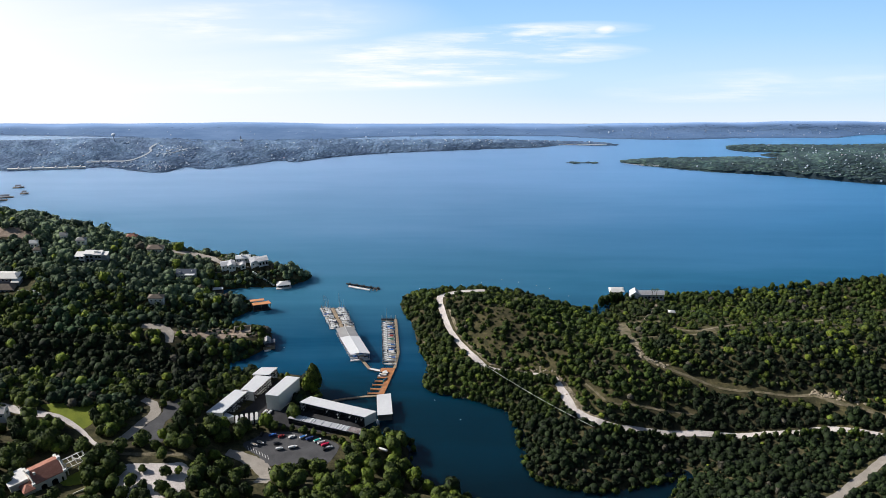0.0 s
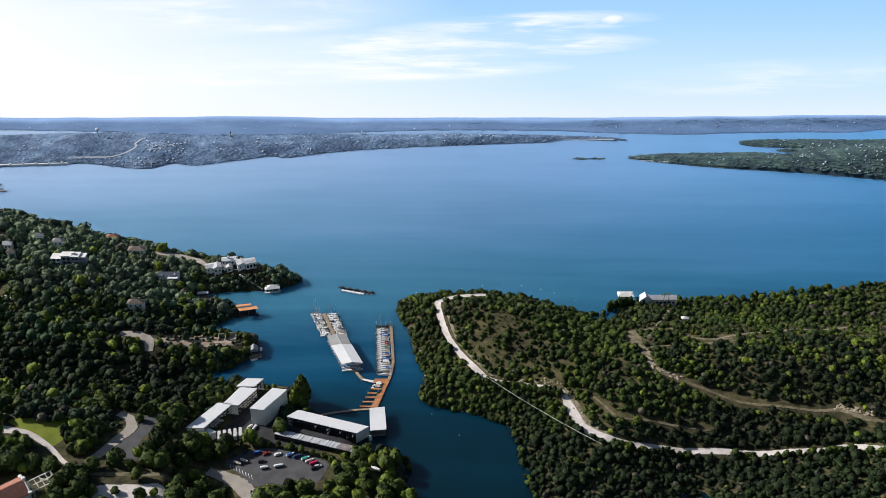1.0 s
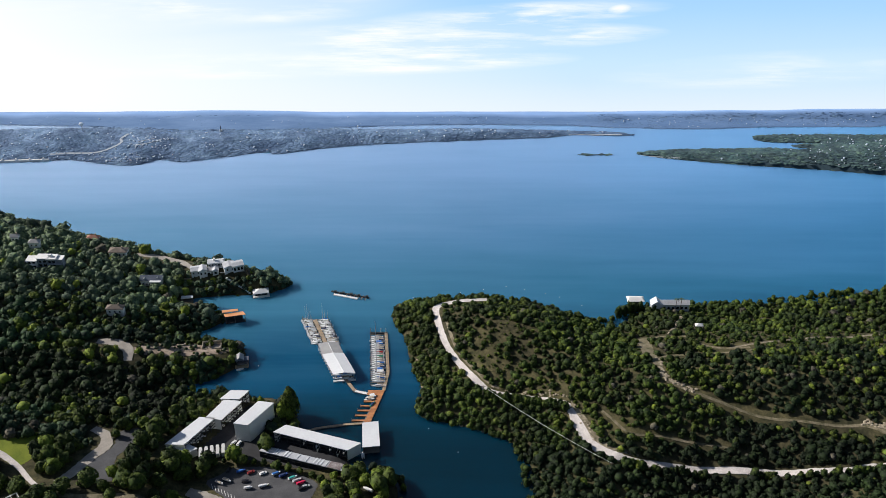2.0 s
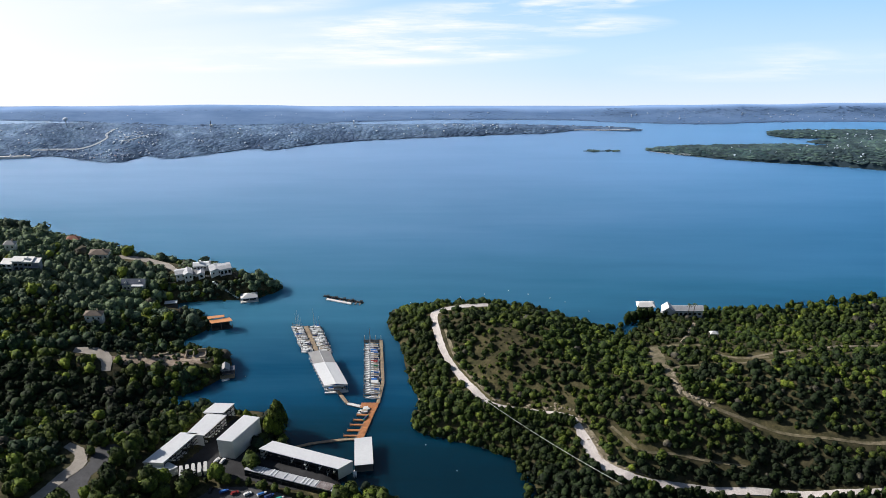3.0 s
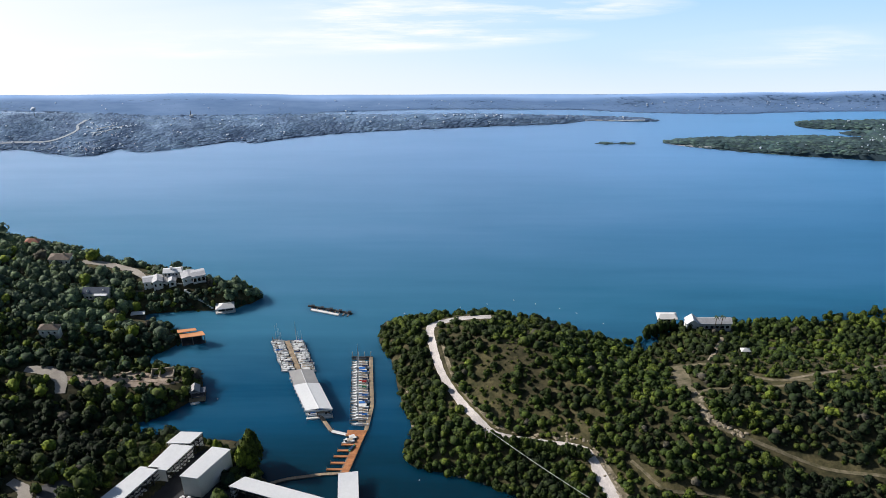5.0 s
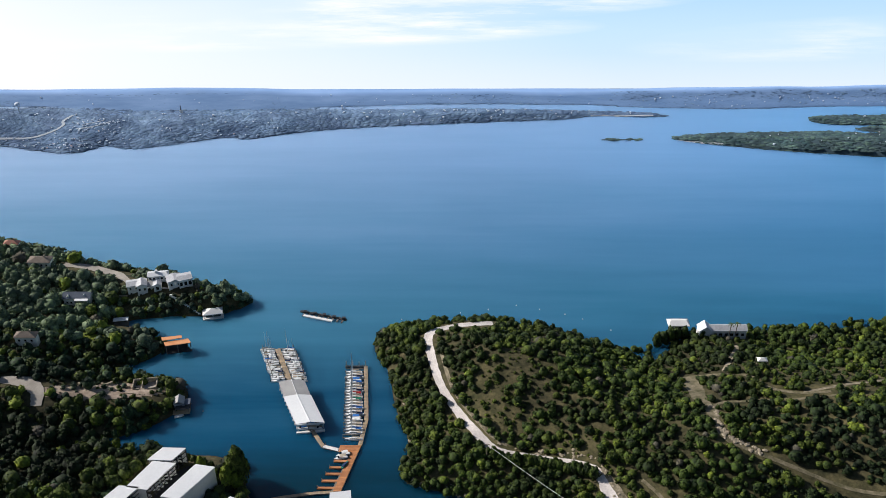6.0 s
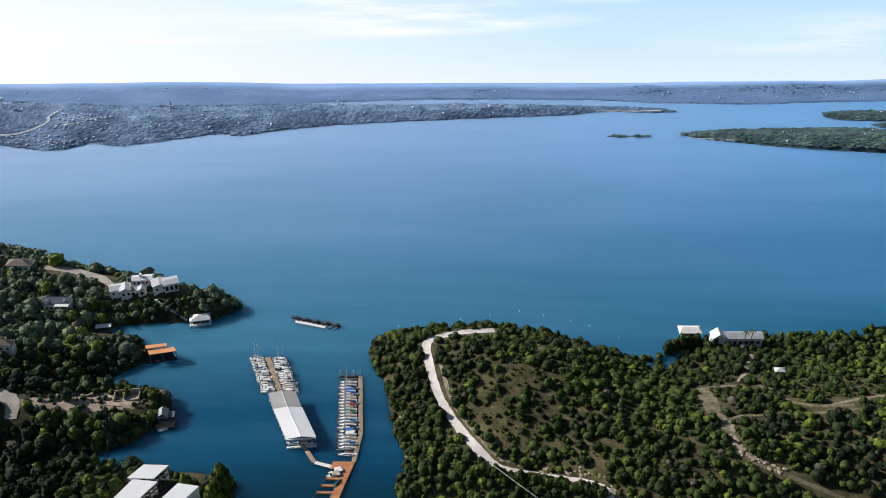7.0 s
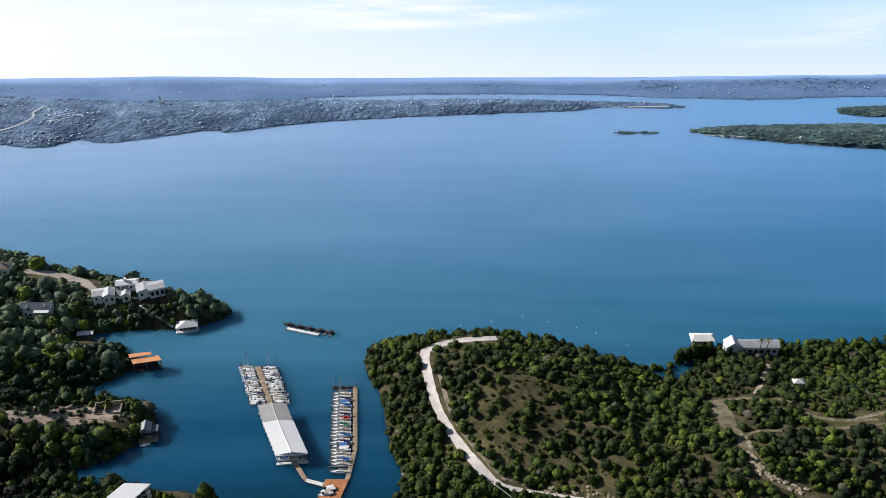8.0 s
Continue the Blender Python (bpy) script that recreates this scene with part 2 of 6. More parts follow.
DECK = rough_mat("weathered_deck", (0.30, 0.23, 0.16), (0.44, 0.35, 0.26), 0.4, 4.0, 0.9, 0.15, island=0.15)
DECK_RED = rough_mat("orange_stained_deck", (0.42, 0.17, 0.075), (0.58, 0.26, 0.12), 0.4, 4.0, 0.85, 0.15, island=0.15)
TILE_RED = rough_mat("terracotta_roof", (0.33, 0.15, 0.11), (0.46, 0.23, 0.18), 0.5, 3.0, 0.9, 0.3)
ORANGE_METAL = rough_mat("orange_roof_metal", (0.62, 0.26, 0.11), (0.75, 0.36, 0.18), 0.2, 2.0, 0.6, 0.03, grain=0.08)
SLATE = rough_mat("grey_blue_shingle", (0.10, 0.12, 0.16), (0.17, 0.19, 0.24), 0.4, 4.0, 0.85, 0.2)
BROWN_ROOF = rough_mat("brown_shingle", (0.15, 0.12, 0.10), (0.24, 0.20, 0.17), 0.4, 4.0, 0.9, 0.2)


def plain(name, col, rough=0.5, metal=0.0, spec=0.4):
    """A small painted or moulded part, slightly uneven."""
    m, n, l, b = material(name, rough, metal, spec)
    l.new(ramp_node(m, noise_node(m, 2.0, 4), [(0.3, tuple(c * 0.85 for c in col)), (0.7, col)]), b.inputs["Base Color"])
    return m


GELCOAT = plain("white_gelcoat", (0.80, 0.80, 0.80), 0.25)
CANVAS_BLUE = plain("blue_canvas", (0.03, 0.16, 0.50), 0.8)
CANVAS_TAN = plain("tan_canvas", (0.45, 0.38, 0.30), 0.8)
CANVAS_NAVY = plain("navy_canvas", (0.02, 0.04, 0.12), 0.8)
CANVAS_GREEN = plain("green_canvas", (0.02, 0.25, 0.16), 0.8)
CANVAS_RED = plain("red_canvas", (0.45, 0.02, 0.03), 0.8)
ALUMINIUM = plain("bright_aluminium", (0.70, 0.71, 0.73), 0.35, 0.9)
RUBBER = plain("black_rubber", (0.02, 0.02, 0.02), 0.8)
DARK_GLASS = plain("dark_window_glass", (0.012, 0.016, 0.022), 0.08, 0.0, 0.6)
PILE = plain("grey_pile", (0.20, 0.18, 0.16), 0.9)


def water_material():
    """Deep lake water, dark teal in the coves. Sky reflection is painted in: paler and bluer over the open lake,
    brighter to the left. Light spreads inside it, so shadows on it are soft.
    """
    m, n, l, b = material("lake_water", 0.24, 0.0, 0.8)
    b.inputs["IOR"].default_value = 1.33
    b.subsurface_method = "BURLEY"
    b.inputs["Subsurface Weight"].default_value = 1.0
    b.inputs["Subsurface Radius"].default_value = (0.8, 1.0, 1.0)
    b.inputs["Subsurface Scale"].default_value = 9.0
    co = n.new("ShaderNodeTexCoord")
    sx = n.new("ShaderNodeSeparateXYZ")
    l.new(co.outputs["Object"], sx.inputs[0])

    def mapped(sock, a, b2, lo=0.0, hi=1.0):
        r = n.new("ShaderNodeMapRange")
        for k, v in zip((1, 2, 3, 4), (a, b2, lo, hi)):
            r.inputs[k].default_value = v
        l.new(sock, r.inputs[0])
        return r.outputs[0]

    def plus(p, q):
        r = n.new("ShaderNodeMath")
        l.new(p, r.inputs[0])
        l.new(q, r.inputs[1])
        return r.outputs[0]

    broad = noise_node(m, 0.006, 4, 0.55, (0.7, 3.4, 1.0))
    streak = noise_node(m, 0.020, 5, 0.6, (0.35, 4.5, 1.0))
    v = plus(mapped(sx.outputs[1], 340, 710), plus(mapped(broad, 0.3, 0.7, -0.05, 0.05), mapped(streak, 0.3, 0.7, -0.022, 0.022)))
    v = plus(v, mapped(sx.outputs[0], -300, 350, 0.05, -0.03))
    # Base colour pales along y in place of the sky's grazing reflection.
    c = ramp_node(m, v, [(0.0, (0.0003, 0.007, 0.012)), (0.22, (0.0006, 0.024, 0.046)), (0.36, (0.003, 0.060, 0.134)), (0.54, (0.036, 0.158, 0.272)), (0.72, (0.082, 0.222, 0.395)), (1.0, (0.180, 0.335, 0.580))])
    # Glare of the bright left-hand sky, put into the colour by x.
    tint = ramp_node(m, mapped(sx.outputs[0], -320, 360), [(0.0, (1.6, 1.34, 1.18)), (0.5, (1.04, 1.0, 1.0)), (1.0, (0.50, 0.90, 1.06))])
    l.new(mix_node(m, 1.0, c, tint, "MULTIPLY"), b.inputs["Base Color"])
    rip = noise_node(m, 0.9, 4, 0.6, (1.0, 1.8, 1.0))
    bump_node(m, rip, 0.05, 0.12)
    return m


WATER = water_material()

# ---- building helpers ----
def thing(name, label, category, at=(0, 0, 0), turn=0.0, group="", kind=""):
    """An Empty at a thing's base."""
    ob = new(name)
    ob.empty_display_size = 0.5
    ob.matrix_basis = pose(at[0], at[1], at[2], 0, 0, turn)
    return tagged(ob, label, category, group, kind)


def part(name, bm, mat, parent, label="", at=None):
    """Links a bmesh as one mesh object under a thing or a part."""
    me = bpy.data.meshes.new(name)
    bm.to_mesh(me)
    bm.free()
    me.materials.append(mat)
    ob = new(name, me)
    ob.parent = parent
    if at is not None:
        ob.matrix_basis = at
    if label:
        ob["label"] = label
    return ob


def again(name, ob, m, parent):
    """One more piece on the mesh of another."""
    o = new(name, ob.data)
    o.parent = parent
    o.matrix_basis = m
    return o


def mesh_of(name, verts, faces, mat, smooth=False):
    """A mesh from arrays of points and of equal-sided faces."""
    v, f = np.asarray(verts, np.float32), np.asarray(faces, np.int32)
    me = bpy.data.meshes.new(name)
    me.vertices.add(len(v))
    me.vertices.foreach_set("co", v.ravel())
    me.loops.add(f.size)
    me.loops.foreach_set("vertex_index", f.ravel())
    me.polygons.add(len(f))
    me.polygons.foreach_set("loop_start", np.arange(0, f.size, f.shape[1], dtype=np.int32))
    me.polygons.foreach_set("use_smooth", np.full(len(f), smooth))
    me.materials.append(mat)
    me.update(calc_edges=True)
    return me


def box(bm, x0, x1, y0, y1, z0, z1, bevel=0.0):
    r = bmesh.ops.create_cube(bm, size=1, matrix=Matrix.Translation(((x0 + x1) / 2, (y0 + y1) / 2, (z0 + z1) / 2)) @ Matrix.Diagonal((x1 - x0, y1 - y0, z1 - z0, 1)))
    if bevel:
        es = list({e for v in r["verts"] for e in v.link_edges})
        bmesh.ops.bevel(bm, geom=es, offset=bevel, segments=1, affect="EDGES")
    return bm


def boxed(*args, **kw):
    return box(bmesh.new(), *args, **kw)


def tube(bm, a, b, r0, r1=None, n=6):
    a, b = Vector(a), Vector(b)
    d = b - a
    m = Matrix.Translation((a + b) / 2) @ d.to_track_quat("Z", "Y").to_matrix().to_4x4()
    bmesh.ops.create_cone(bm, cap_ends=True, segments=n, radius1=r0, radius2=r0 if r1 is None else r1, depth=d.length, matrix=m)
    return bm


def prism(bm, outline, z0, z1):
    """An upright prism over a flat outline."""
    lo = [bm.verts.new((x, y, z0)) for x, y in outline]
    hi = [bm.verts.new((x, y, z1)) for x, y in outline]
    n = len(lo)
    bm.faces.new(hi)
    bm.faces.new(lo[::-1])
    for i in range(n):
        bm.faces.new((lo[i], lo[(i + 1) % n], hi[(i + 1) % n], hi[i]))
    bmesh.ops.recalc_face_normals(bm, faces=bm.faces[:])
    return bm


# ---- ground, water, sky ----
def grid_sheet(name, xs, ys, mat):
    X, Y = np.meshgrid(xs, ys)
    Z = ground_height(X, Y)
    nx, ny = len(xs), len(ys)
    i = np.arange(nx * ny).reshape(ny, nx)
    q = np.stack([i[:-1, :-1], i[:-1, 1:], i[1:, 1:], i[1:, :-1]], -1).reshape(-1, 4)
    me = mesh_of(name, np.stack([X, Y, Z], -1).reshape(-1, 3), q, mat, True)
    return new(name, me), Z


GX, GY = np.arange(-460, 461, 2.5), np.arange(180, 661, 2.5)
NEAR_Y = np.arange(-260, 180, 20.0)
ground, GZ = grid_sheet("ground", GX, np.concatenate([NEAR_Y, GY]), SOIL)
GZ = GZ[len(NEAR_Y):]
tagged(ground, "dry grass and limestone soil on the hilly shores", "ground", kind="structure")
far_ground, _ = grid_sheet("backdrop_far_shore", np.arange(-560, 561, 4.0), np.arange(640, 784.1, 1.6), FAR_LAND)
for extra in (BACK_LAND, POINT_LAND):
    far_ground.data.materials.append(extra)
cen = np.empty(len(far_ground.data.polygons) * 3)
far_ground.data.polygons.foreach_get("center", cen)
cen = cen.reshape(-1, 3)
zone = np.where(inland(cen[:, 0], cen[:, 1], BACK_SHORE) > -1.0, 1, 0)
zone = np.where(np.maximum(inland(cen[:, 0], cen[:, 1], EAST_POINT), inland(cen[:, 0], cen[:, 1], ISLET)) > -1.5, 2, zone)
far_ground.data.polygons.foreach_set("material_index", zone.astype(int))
tagged(far_ground, "hazy blue-green wooded land across the lake", "ground", kind="structure")


def on_ground(x, y):
    """The height of the near ground sheet."""
    u, v = (x - GX[0]) / 2.5, (y - GY[0]) / 2.5
    i, j = int(min(max(u, 0), len(GX) - 2)), int(min(max(v, 0), len(GY) - 2))
    a, b = u - i, v - j
    return float((GZ[j, i] * (1 - a) + GZ[j, i + 1] * a) * (1 - b) + (GZ[j + 1, i] * (1 - a) + GZ[j + 1, i + 1] * a) * b)


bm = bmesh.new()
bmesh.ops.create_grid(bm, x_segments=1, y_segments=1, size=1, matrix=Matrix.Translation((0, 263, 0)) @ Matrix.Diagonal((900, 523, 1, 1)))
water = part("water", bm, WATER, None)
tagged(water, "deep blue-green lake with a faint ripple", "lake", kind="structure")


def sky_material():
    m, n, l, b = material("bright_sky", 1.0, 0.0, 0.0)
    co = n.new("ShaderNodeTexCoord")
    sx = n.new("ShaderNodeSeparateXYZ")
    l.new(co.outputs["Object"], sx.inputs[0])

    def mapped(sock, a, b2, lo=0.0, hi=1.0):
        r = n.new("ShaderNodeMapRange")
        for k, v in zip((1, 2, 3, 4), (a, b2, lo, hi)):
            r.inputs[k].default_value = v
        l.new(sock, r.inputs[0])
        return r.outputs[0]

    def maths(op, p, q):
        r = n.new("ShaderNodeMath")
        r.operation = op
        for k, v in ((0, p), (1, q)):
            if isinstance(v, (int, float)):
                r.inputs[k].default_value = v
            else:
                l.new(v, r.inputs[k])
        return r.outputs[0]

    def patch(cx, cz, rx, rz, slope=0.0):
        """A soft cloud patch: 1 in its middle, 0 outside."""
        u = maths("DIVIDE", maths("SUBTRACT", sx.outputs[0], cx), rx)
        v = maths("DIVIDE", maths("SUBTRACT", maths("SUBTRACT", sx.outputs[2], cz), maths("MULTIPLY", maths("SUBTRACT", sx.outputs[0], cx), slope)), rz)
        d = maths("ADD", maths("MULTIPLY", u, u), maths("MULTIPLY", v, v))
        return mapped(d, 1.0, 0.0)

    g = 0.88
    c = ramp_node(m, mapped(sx.outputs[2], -36, 92), [(0.0, (0.74 * g, 0.87 * g, 0.98 * g)), (0.4, (0.60 * g, 0.82 * g, 1.02 * g)), (0.75, (0.42 * g, 0.70 * g, 1.03 * g)), (1.0, (0.34 * g, 0.62 * g, 1.0 * g))])
    white = (1.04 * g, 1.05 * g, 1.08 * g)
    left = maths("ADD", sx.outputs[0], maths("MULTIPLY", sx.outputs[2], 1.2))
    c = mix_node(m, mapped(left, 110, -350), c, white)
    wisp = noise_node(m, 0.020, 8, 0.66, (0.42, 1.0, 4.2))
    soft = noise_node(m, 0.006, 4, 0.55, (0.7, 1.0, 2.6))
    body = maths("MULTIPLY", mapped(wisp, 0.42, 0.66), mapped(soft, 0.42, 0.60))
    area = maths("MAXIMUM", maths("MAXIMUM", patch(-40, 35, 230, 16, 0.03), maths("MAXIMUM", patch(-190, 66, 190, 24, 0.06), patch(-140, 14, 260, 14, 0.02))), maths("MAXIMUM", maths("MULTIPLY", patch(300, 10, 170, 18, 0.05), 0.45), maths("MULTIPLY", patch(60, 56, 130, 12, 0.06), 0.8)))
    c = mix_node(m, maths("MULTIPLY", maths("MINIMUM", maths("MULTIPLY", area, 1.8), 1.0), maths("MINIMUM", maths("ADD", maths("MULTIPLY", body, 1.1), 0.12), 1.0)), c, white)
    puff = maths("MAXIMUM", patch(76, 58.8, 19, 3.6, 0.06), maths("MAXIMUM", patch(144, 61.2, 10, 4.4, 0.10), maths("MULTIPLY", patch(120, 40, 16, 3.0, 0.1), 0.6)))
    c = mix_node(m, maths("MULTIPLY", puff, mapped(wisp, 0.25, 0.55)), c, white)
    low = maths("MULTIPLY", mapped(sx.outputs[2], -2, -34), 0.45)
    c = mix_node(m, low, c, (0.90 * g, 0.95 * g, 1.0 * g))
    e = n.new("ShaderNodeEmission")
    l.new(c, e.inputs["Color"])
    l.new(e.outputs[0], n["Material Output"].inputs["Surface"])
    return m


bm = bmesh.new()
ring = [(x, 850) for x in range(-640, 641, 80)]
lo, hi = [bm.verts.new((x, y, -60)) for x, y in ring], [bm.verts.new((x, y, 92)) for x, y in ring]
for k in range(len(ring) - 1):
    bm.faces.new((lo[k], lo[k + 1], hi[k + 1], hi[k]))
sky_wall = part("backdrop_sky", bm, sky_material(), None)
tagged(sky_wall, "pale blue sky with thin white cloud streaks", "sky", kind="structure")

# ---- roads, yards and lawns, draped on the ground ----
def drape(name, line, width, mat, label, category, lift=0.10, across=4, every=2.0):
    """A road surface along a line of corner points, with real edges that go into the ground. width: one number, or one for each point."""
    pts = spline([(p[0], p[1]) for p in line], False, 10)
    w = np.interp(np.linspace(0, 1, len(pts)), np.linspace(0, 1, len(line)), [width] * len(line) if isinstance(width, (int, float)) else width)
    r = random.Random(len(name))
    bm = bmesh.new()
    rows = []
    for i, p in enumerate(pts):
        d = pts[min(i + 1, len(pts) - 1)] - pts[max(i - 1, 0)]
        d = np.array((-d[1], d[0])) / (np.hypot(*d) + 1e-9)
        row = []
        for k in range(across + 1):
            u = (k / across - 0.5) * w[i] * (1 + 0.10 * r.uniform(-1, 1) * (k in (0, across)))
            x, y = p + d * u
            row.append((x, y, on_ground(x, y)))
        mid = sum(v[2] for v in row) / len(row)
        row = [(x, y, max(z, mid * 0.5 + z * 0.5) + lift) for x, y, z in row]
        row = [(row[0][0], row[0][1], row[0][2] - lift - 0.8)] + row + [(row[-1][0], row[-1][1], row[-1][2] - lift - 0.8)]
        rows.append([bm.verts.new(v) for v in row])
    for a, b in zip(rows, rows[1:]):
        for k in range(len(a) - 1):
            bm.faces.new((a[k], a[k + 1], b[k + 1], b[k]))
    bmesh.ops.recalc_face_normals(bm, faces=bm.faces[:])
    ob = part(name, bm, mat, None)
    return tagged(ob, label, category, kind="structure")


def pad(name, outline, mat, label, category, lift=0.08, cell=1.0):
    """A yard or lawn over a rounded outline, laid on the ground."""
    line = spline(outline, True, 6)
    bm = bmesh.new()
    x0, y0 = line.min(0)
    x1, y1 = line.max(0)
    xs, ys = np.arange(x0, x1 + cell, cell), np.arange(y0, y1 + cell, cell)
    vs = {}

    def vert(i, j):
        if (i, j) not in vs:
            vs[i, j] = bm.verts.new((xs[i], ys[j], on_ground(xs[i], ys[j]) + lift))
        return vs[i, j]

    X, Y = np.meshgrid(xs[:-1] + cell / 2, ys[:-1] + cell / 2)
    inside = inland(X, Y, line) > -cell * 0.25
    for j in range(len(ys) - 1):
        for i in range(len(xs) - 1):
            if inside[j, i]:
                bm.faces.new((vert(i, j), vert(i + 1, j), vert(i + 1, j + 1), vert(i, j + 1)))
    r = bmesh.ops.extrude_face_region(bm, geom=bm.faces[:])
    for v in r["geom"]:
        if isinstance(v, bmesh.types.BMVert):
            v.co.z -= 0.6
    bmesh.ops.recalc_face_normals(bm, faces=bm.faces[:])
    ob = part(name, bm, mat, None)
    return tagged(ob, label, category, kind="structure")


SHORE_ROAD = [(27, 523), (9.3, 519), (-1.4, 511), (-0.6, 496), (4.4, 476), (11.9, 460.3), (19.7, 447), (27, 440), (40.2, 437.3), (51, 434), (62, 427.5),
              (66.5, 416), (71.5, 404.8), (79.6, 397.5), (91, 393.5), (109, 392.5), (138, 390), (161, 387), (180, 385), (195, 386.5), (208, 383), (224, 375), (240, 360)]
EAST_ROAD = [(160, 316), (172, 326.6), (184.5, 332.6), (195.2, 340.6), (206.3, 349), (217, 357.5), (236, 370)]
HILL_TRACK = [(106.8, 484.7), (107.8, 474.4), (107.4, 465.1), (109.1, 455.5), (109.4, 445.4), (110.3, 436.9), (116.8, 432.5), (141, 421.5), (158, 414.8), (181, 409.7), (198, 407.2), (208, 401.2), (223, 394.2), (237, 385.5)]
UPPER_TRAIL = [(108, 484.5), (121.6, 481.5), (131, 476.6), (133.1, 470.5), (138.3, 465.6), (146.9, 462.6), (158, 462.4)]
TERRACE = [(111, 457.4), (116.9, 460.6), (127.1, 459.7), (136.3, 458.9), (149.4, 458.7), (160, 459.3)]
LOWER_TRAIL = [(78, 421), (81.7, 416.6), (89.7, 407.5), (104.8, 406.3), (119.7, 403.8), (134.3, 401)]
LAKE_DRIVE = [(122, 484), (124.3, 488), (127.6, 494.3), (131.4, 502), (134, 508)]
RIDGE_TRAIL = [(148, 463), (162, 466.5), (178, 471), (196, 476.5), (212, 481), (238, 486)]
MARINA_ROAD = [(-89, 348), (-88.4, 355), (-88, 361), (-91.5, 367.5), (-97.5, 373), (-104.5, 377), (-112, 380)]
WEST_ROAD = [(-166, 374), (-162, 382), (-157.5, 393), (-153.5, 401), (-156, 409), (-163, 413.5)]
CAPE_DRIVE = [(-184, 568), (-171, 567), (-162, 563.5), (-155, 560), (-148, 553), (-143, 549)]
CLEAR_DRIVE = [(-180, 478), (-169, 477), (-162.5, 472), (-161, 465)]
GARDEN_PATH = [(-236, 402), (-215, 395.6), (-200, 392.6), (-188, 385), (-178, 375), (-172, 370)]
WOOD_PATH = [(-166, 366), (-159.8, 365.8), (-150, 366), (-140, 367.4), (-128, 367), (-118, 366)]

drape("road", SHORE_ROAD, [4.5, 4.5, 4.6, 3.3, 3.0, 3.2, 3.4, 3.2, 2.4, 2.4, 3.2, 4.6, 4.8, 4.4, 3.8, 3.4, 3.4, 3.4, 3.4, 3.4, 3.4, 4, 4.5], GRAVEL, "pale gravel road winding along the wooded peninsula", "road")
drape("road", EAST_ROAD, 4.6, CONCRETE, "pale paved road between trees in the foreground", "road")
drape("trail", HILL_TRACK, [8, 7, 6, 4.4, 3.2, 2.6, 2.2, 1.5, 1.4, 1.4, 1.8, 3, 2.6, 2.2], TRACK, "eroded tan dirt track up the hill", "trail", 0.06)
for line, w, lab in ((UPPER_TRAIL, 1.6, "narrow tan footpath across the hilltop"), (TERRACE, 1.4, "stony terrace line across the slope"), (LOWER_TRAIL, 1.2, "faint tan footpath through the scrub"), (LAKE_DRIVE, 2.0, "pale drive down to the lake house")):
    drape("trail", line, w, LIMESTONE if line is LAKE_DRIVE else TRACK, lab, "trail", 0.08)
for line, w in (([(64.5, 428), (69.6, 417.5), (74.6, 406.6), (82, 400.2), (92, 396.6)], [1.5, 2.6, 3.0, 2.6, 1.5]), ([(3.6, 496), (8.0, 477), (15.3, 461.5), (23, 448.6), (30, 442.6)], [1.0, 1.6, 1.8, 1.8, 1.2])):
    drape("verge", line, w, LIMESTONE_EARTH, "bare stony bank beside the gravel road", "verge", 0.06)
drape("trail", RIDGE_TRAIL, [1.2, 1.6, 1.4, 2.2, 2.4, 1.6], LIMESTONE_EARTH, "pale stony path along the ridge", "trail", 0.08)
drape("road", MARINA_ROAD, [7, 7.5, 8, 8, 7.5, 6, 4.5], CONCRETE, "pale concrete drive to the marina", "road", 0.14)
drape("road", WEST_ROAD, [5, 5, 5.5, 6, 5, 4], CONCRETE, "pale concrete bend of the access road", "road", 0.14)
drape("road", CAPE_DRIVE, [4, 6, 6, 5, 3, 3], CONCRETE, "pale driveway to the white house on the cape", "road", 0.12)
drape("road", CLEAR_DRIVE, [4, 7, 6, 4], CONCRETE, "pale concrete turning place among trees", "road", 0.12)
pad("pavement", [(-104.5, 385), (-99.4, 390), (-93, 394.5), (-76, 395), (-57.5, 387.5), (-54.5, 382), (-60, 371), (-69, 369), (-80, 372), (-88, 370), (-94, 376)], ASPHALT, "grey asphalt car park of the marina", "car park", 0.08, 0.5)
pad("pavement", [(-160, 381), (-144, 377), (-146, 394), (-134, 409), (-138, 416), (-150, 412), (-150, 400)], ASPHALT, "grey asphalt yard behind the marina sheds", "car park", 0.08, 0.5)
drape("path", GARDEN_PATH, [5.0, 4.5, 3.4, 2.6, 2.2, 1.8], GRAVEL, "pale garden path beside the lawn", "path", 0.12)
drape("path", WOOD_PATH, [2, 2.5, 2.5, 3, 3, 2], TRACK, "tan earth path between trees", "path", 0.08)
pad("lawn", [(-213, 401), (-199, 403), (-185, 406), (-181.5, 399), (-183, 391), (-188, 384.5), (-196, 389.5), (-202, 394.5)], LAWN, "mown yellow-green lawn", "lawn", 0.08, 0.5)
pad("lawn", [(-171, 515), (-162, 514), (-152, 513.5), (-144, 511), (-145, 508), (-154, 510), (-163, 511.5), (-171, 513)], LAWN, "bright green strip of lawn in the woods", "lawn", 0.3, 0.4)
pad("yard", [(-159.5, 348), (-160, 354), (-156, 358), (-147, 359), (-136, 359.6), (-127, 360), (-124.5, 350), (-124, 338), (-132, 331), (-150, 331), (-156, 340)], GRAVEL, "pale paved yard below the villa", "yard", 0.08, 0.5)
pad("lawn", [(-181, 344), (-172, 347), (-169, 353), (-173, 357), (-180, 352), (-185, 347)], LAWN, "small green lawn beside the villa", "lawn", 0.3, 0.5)
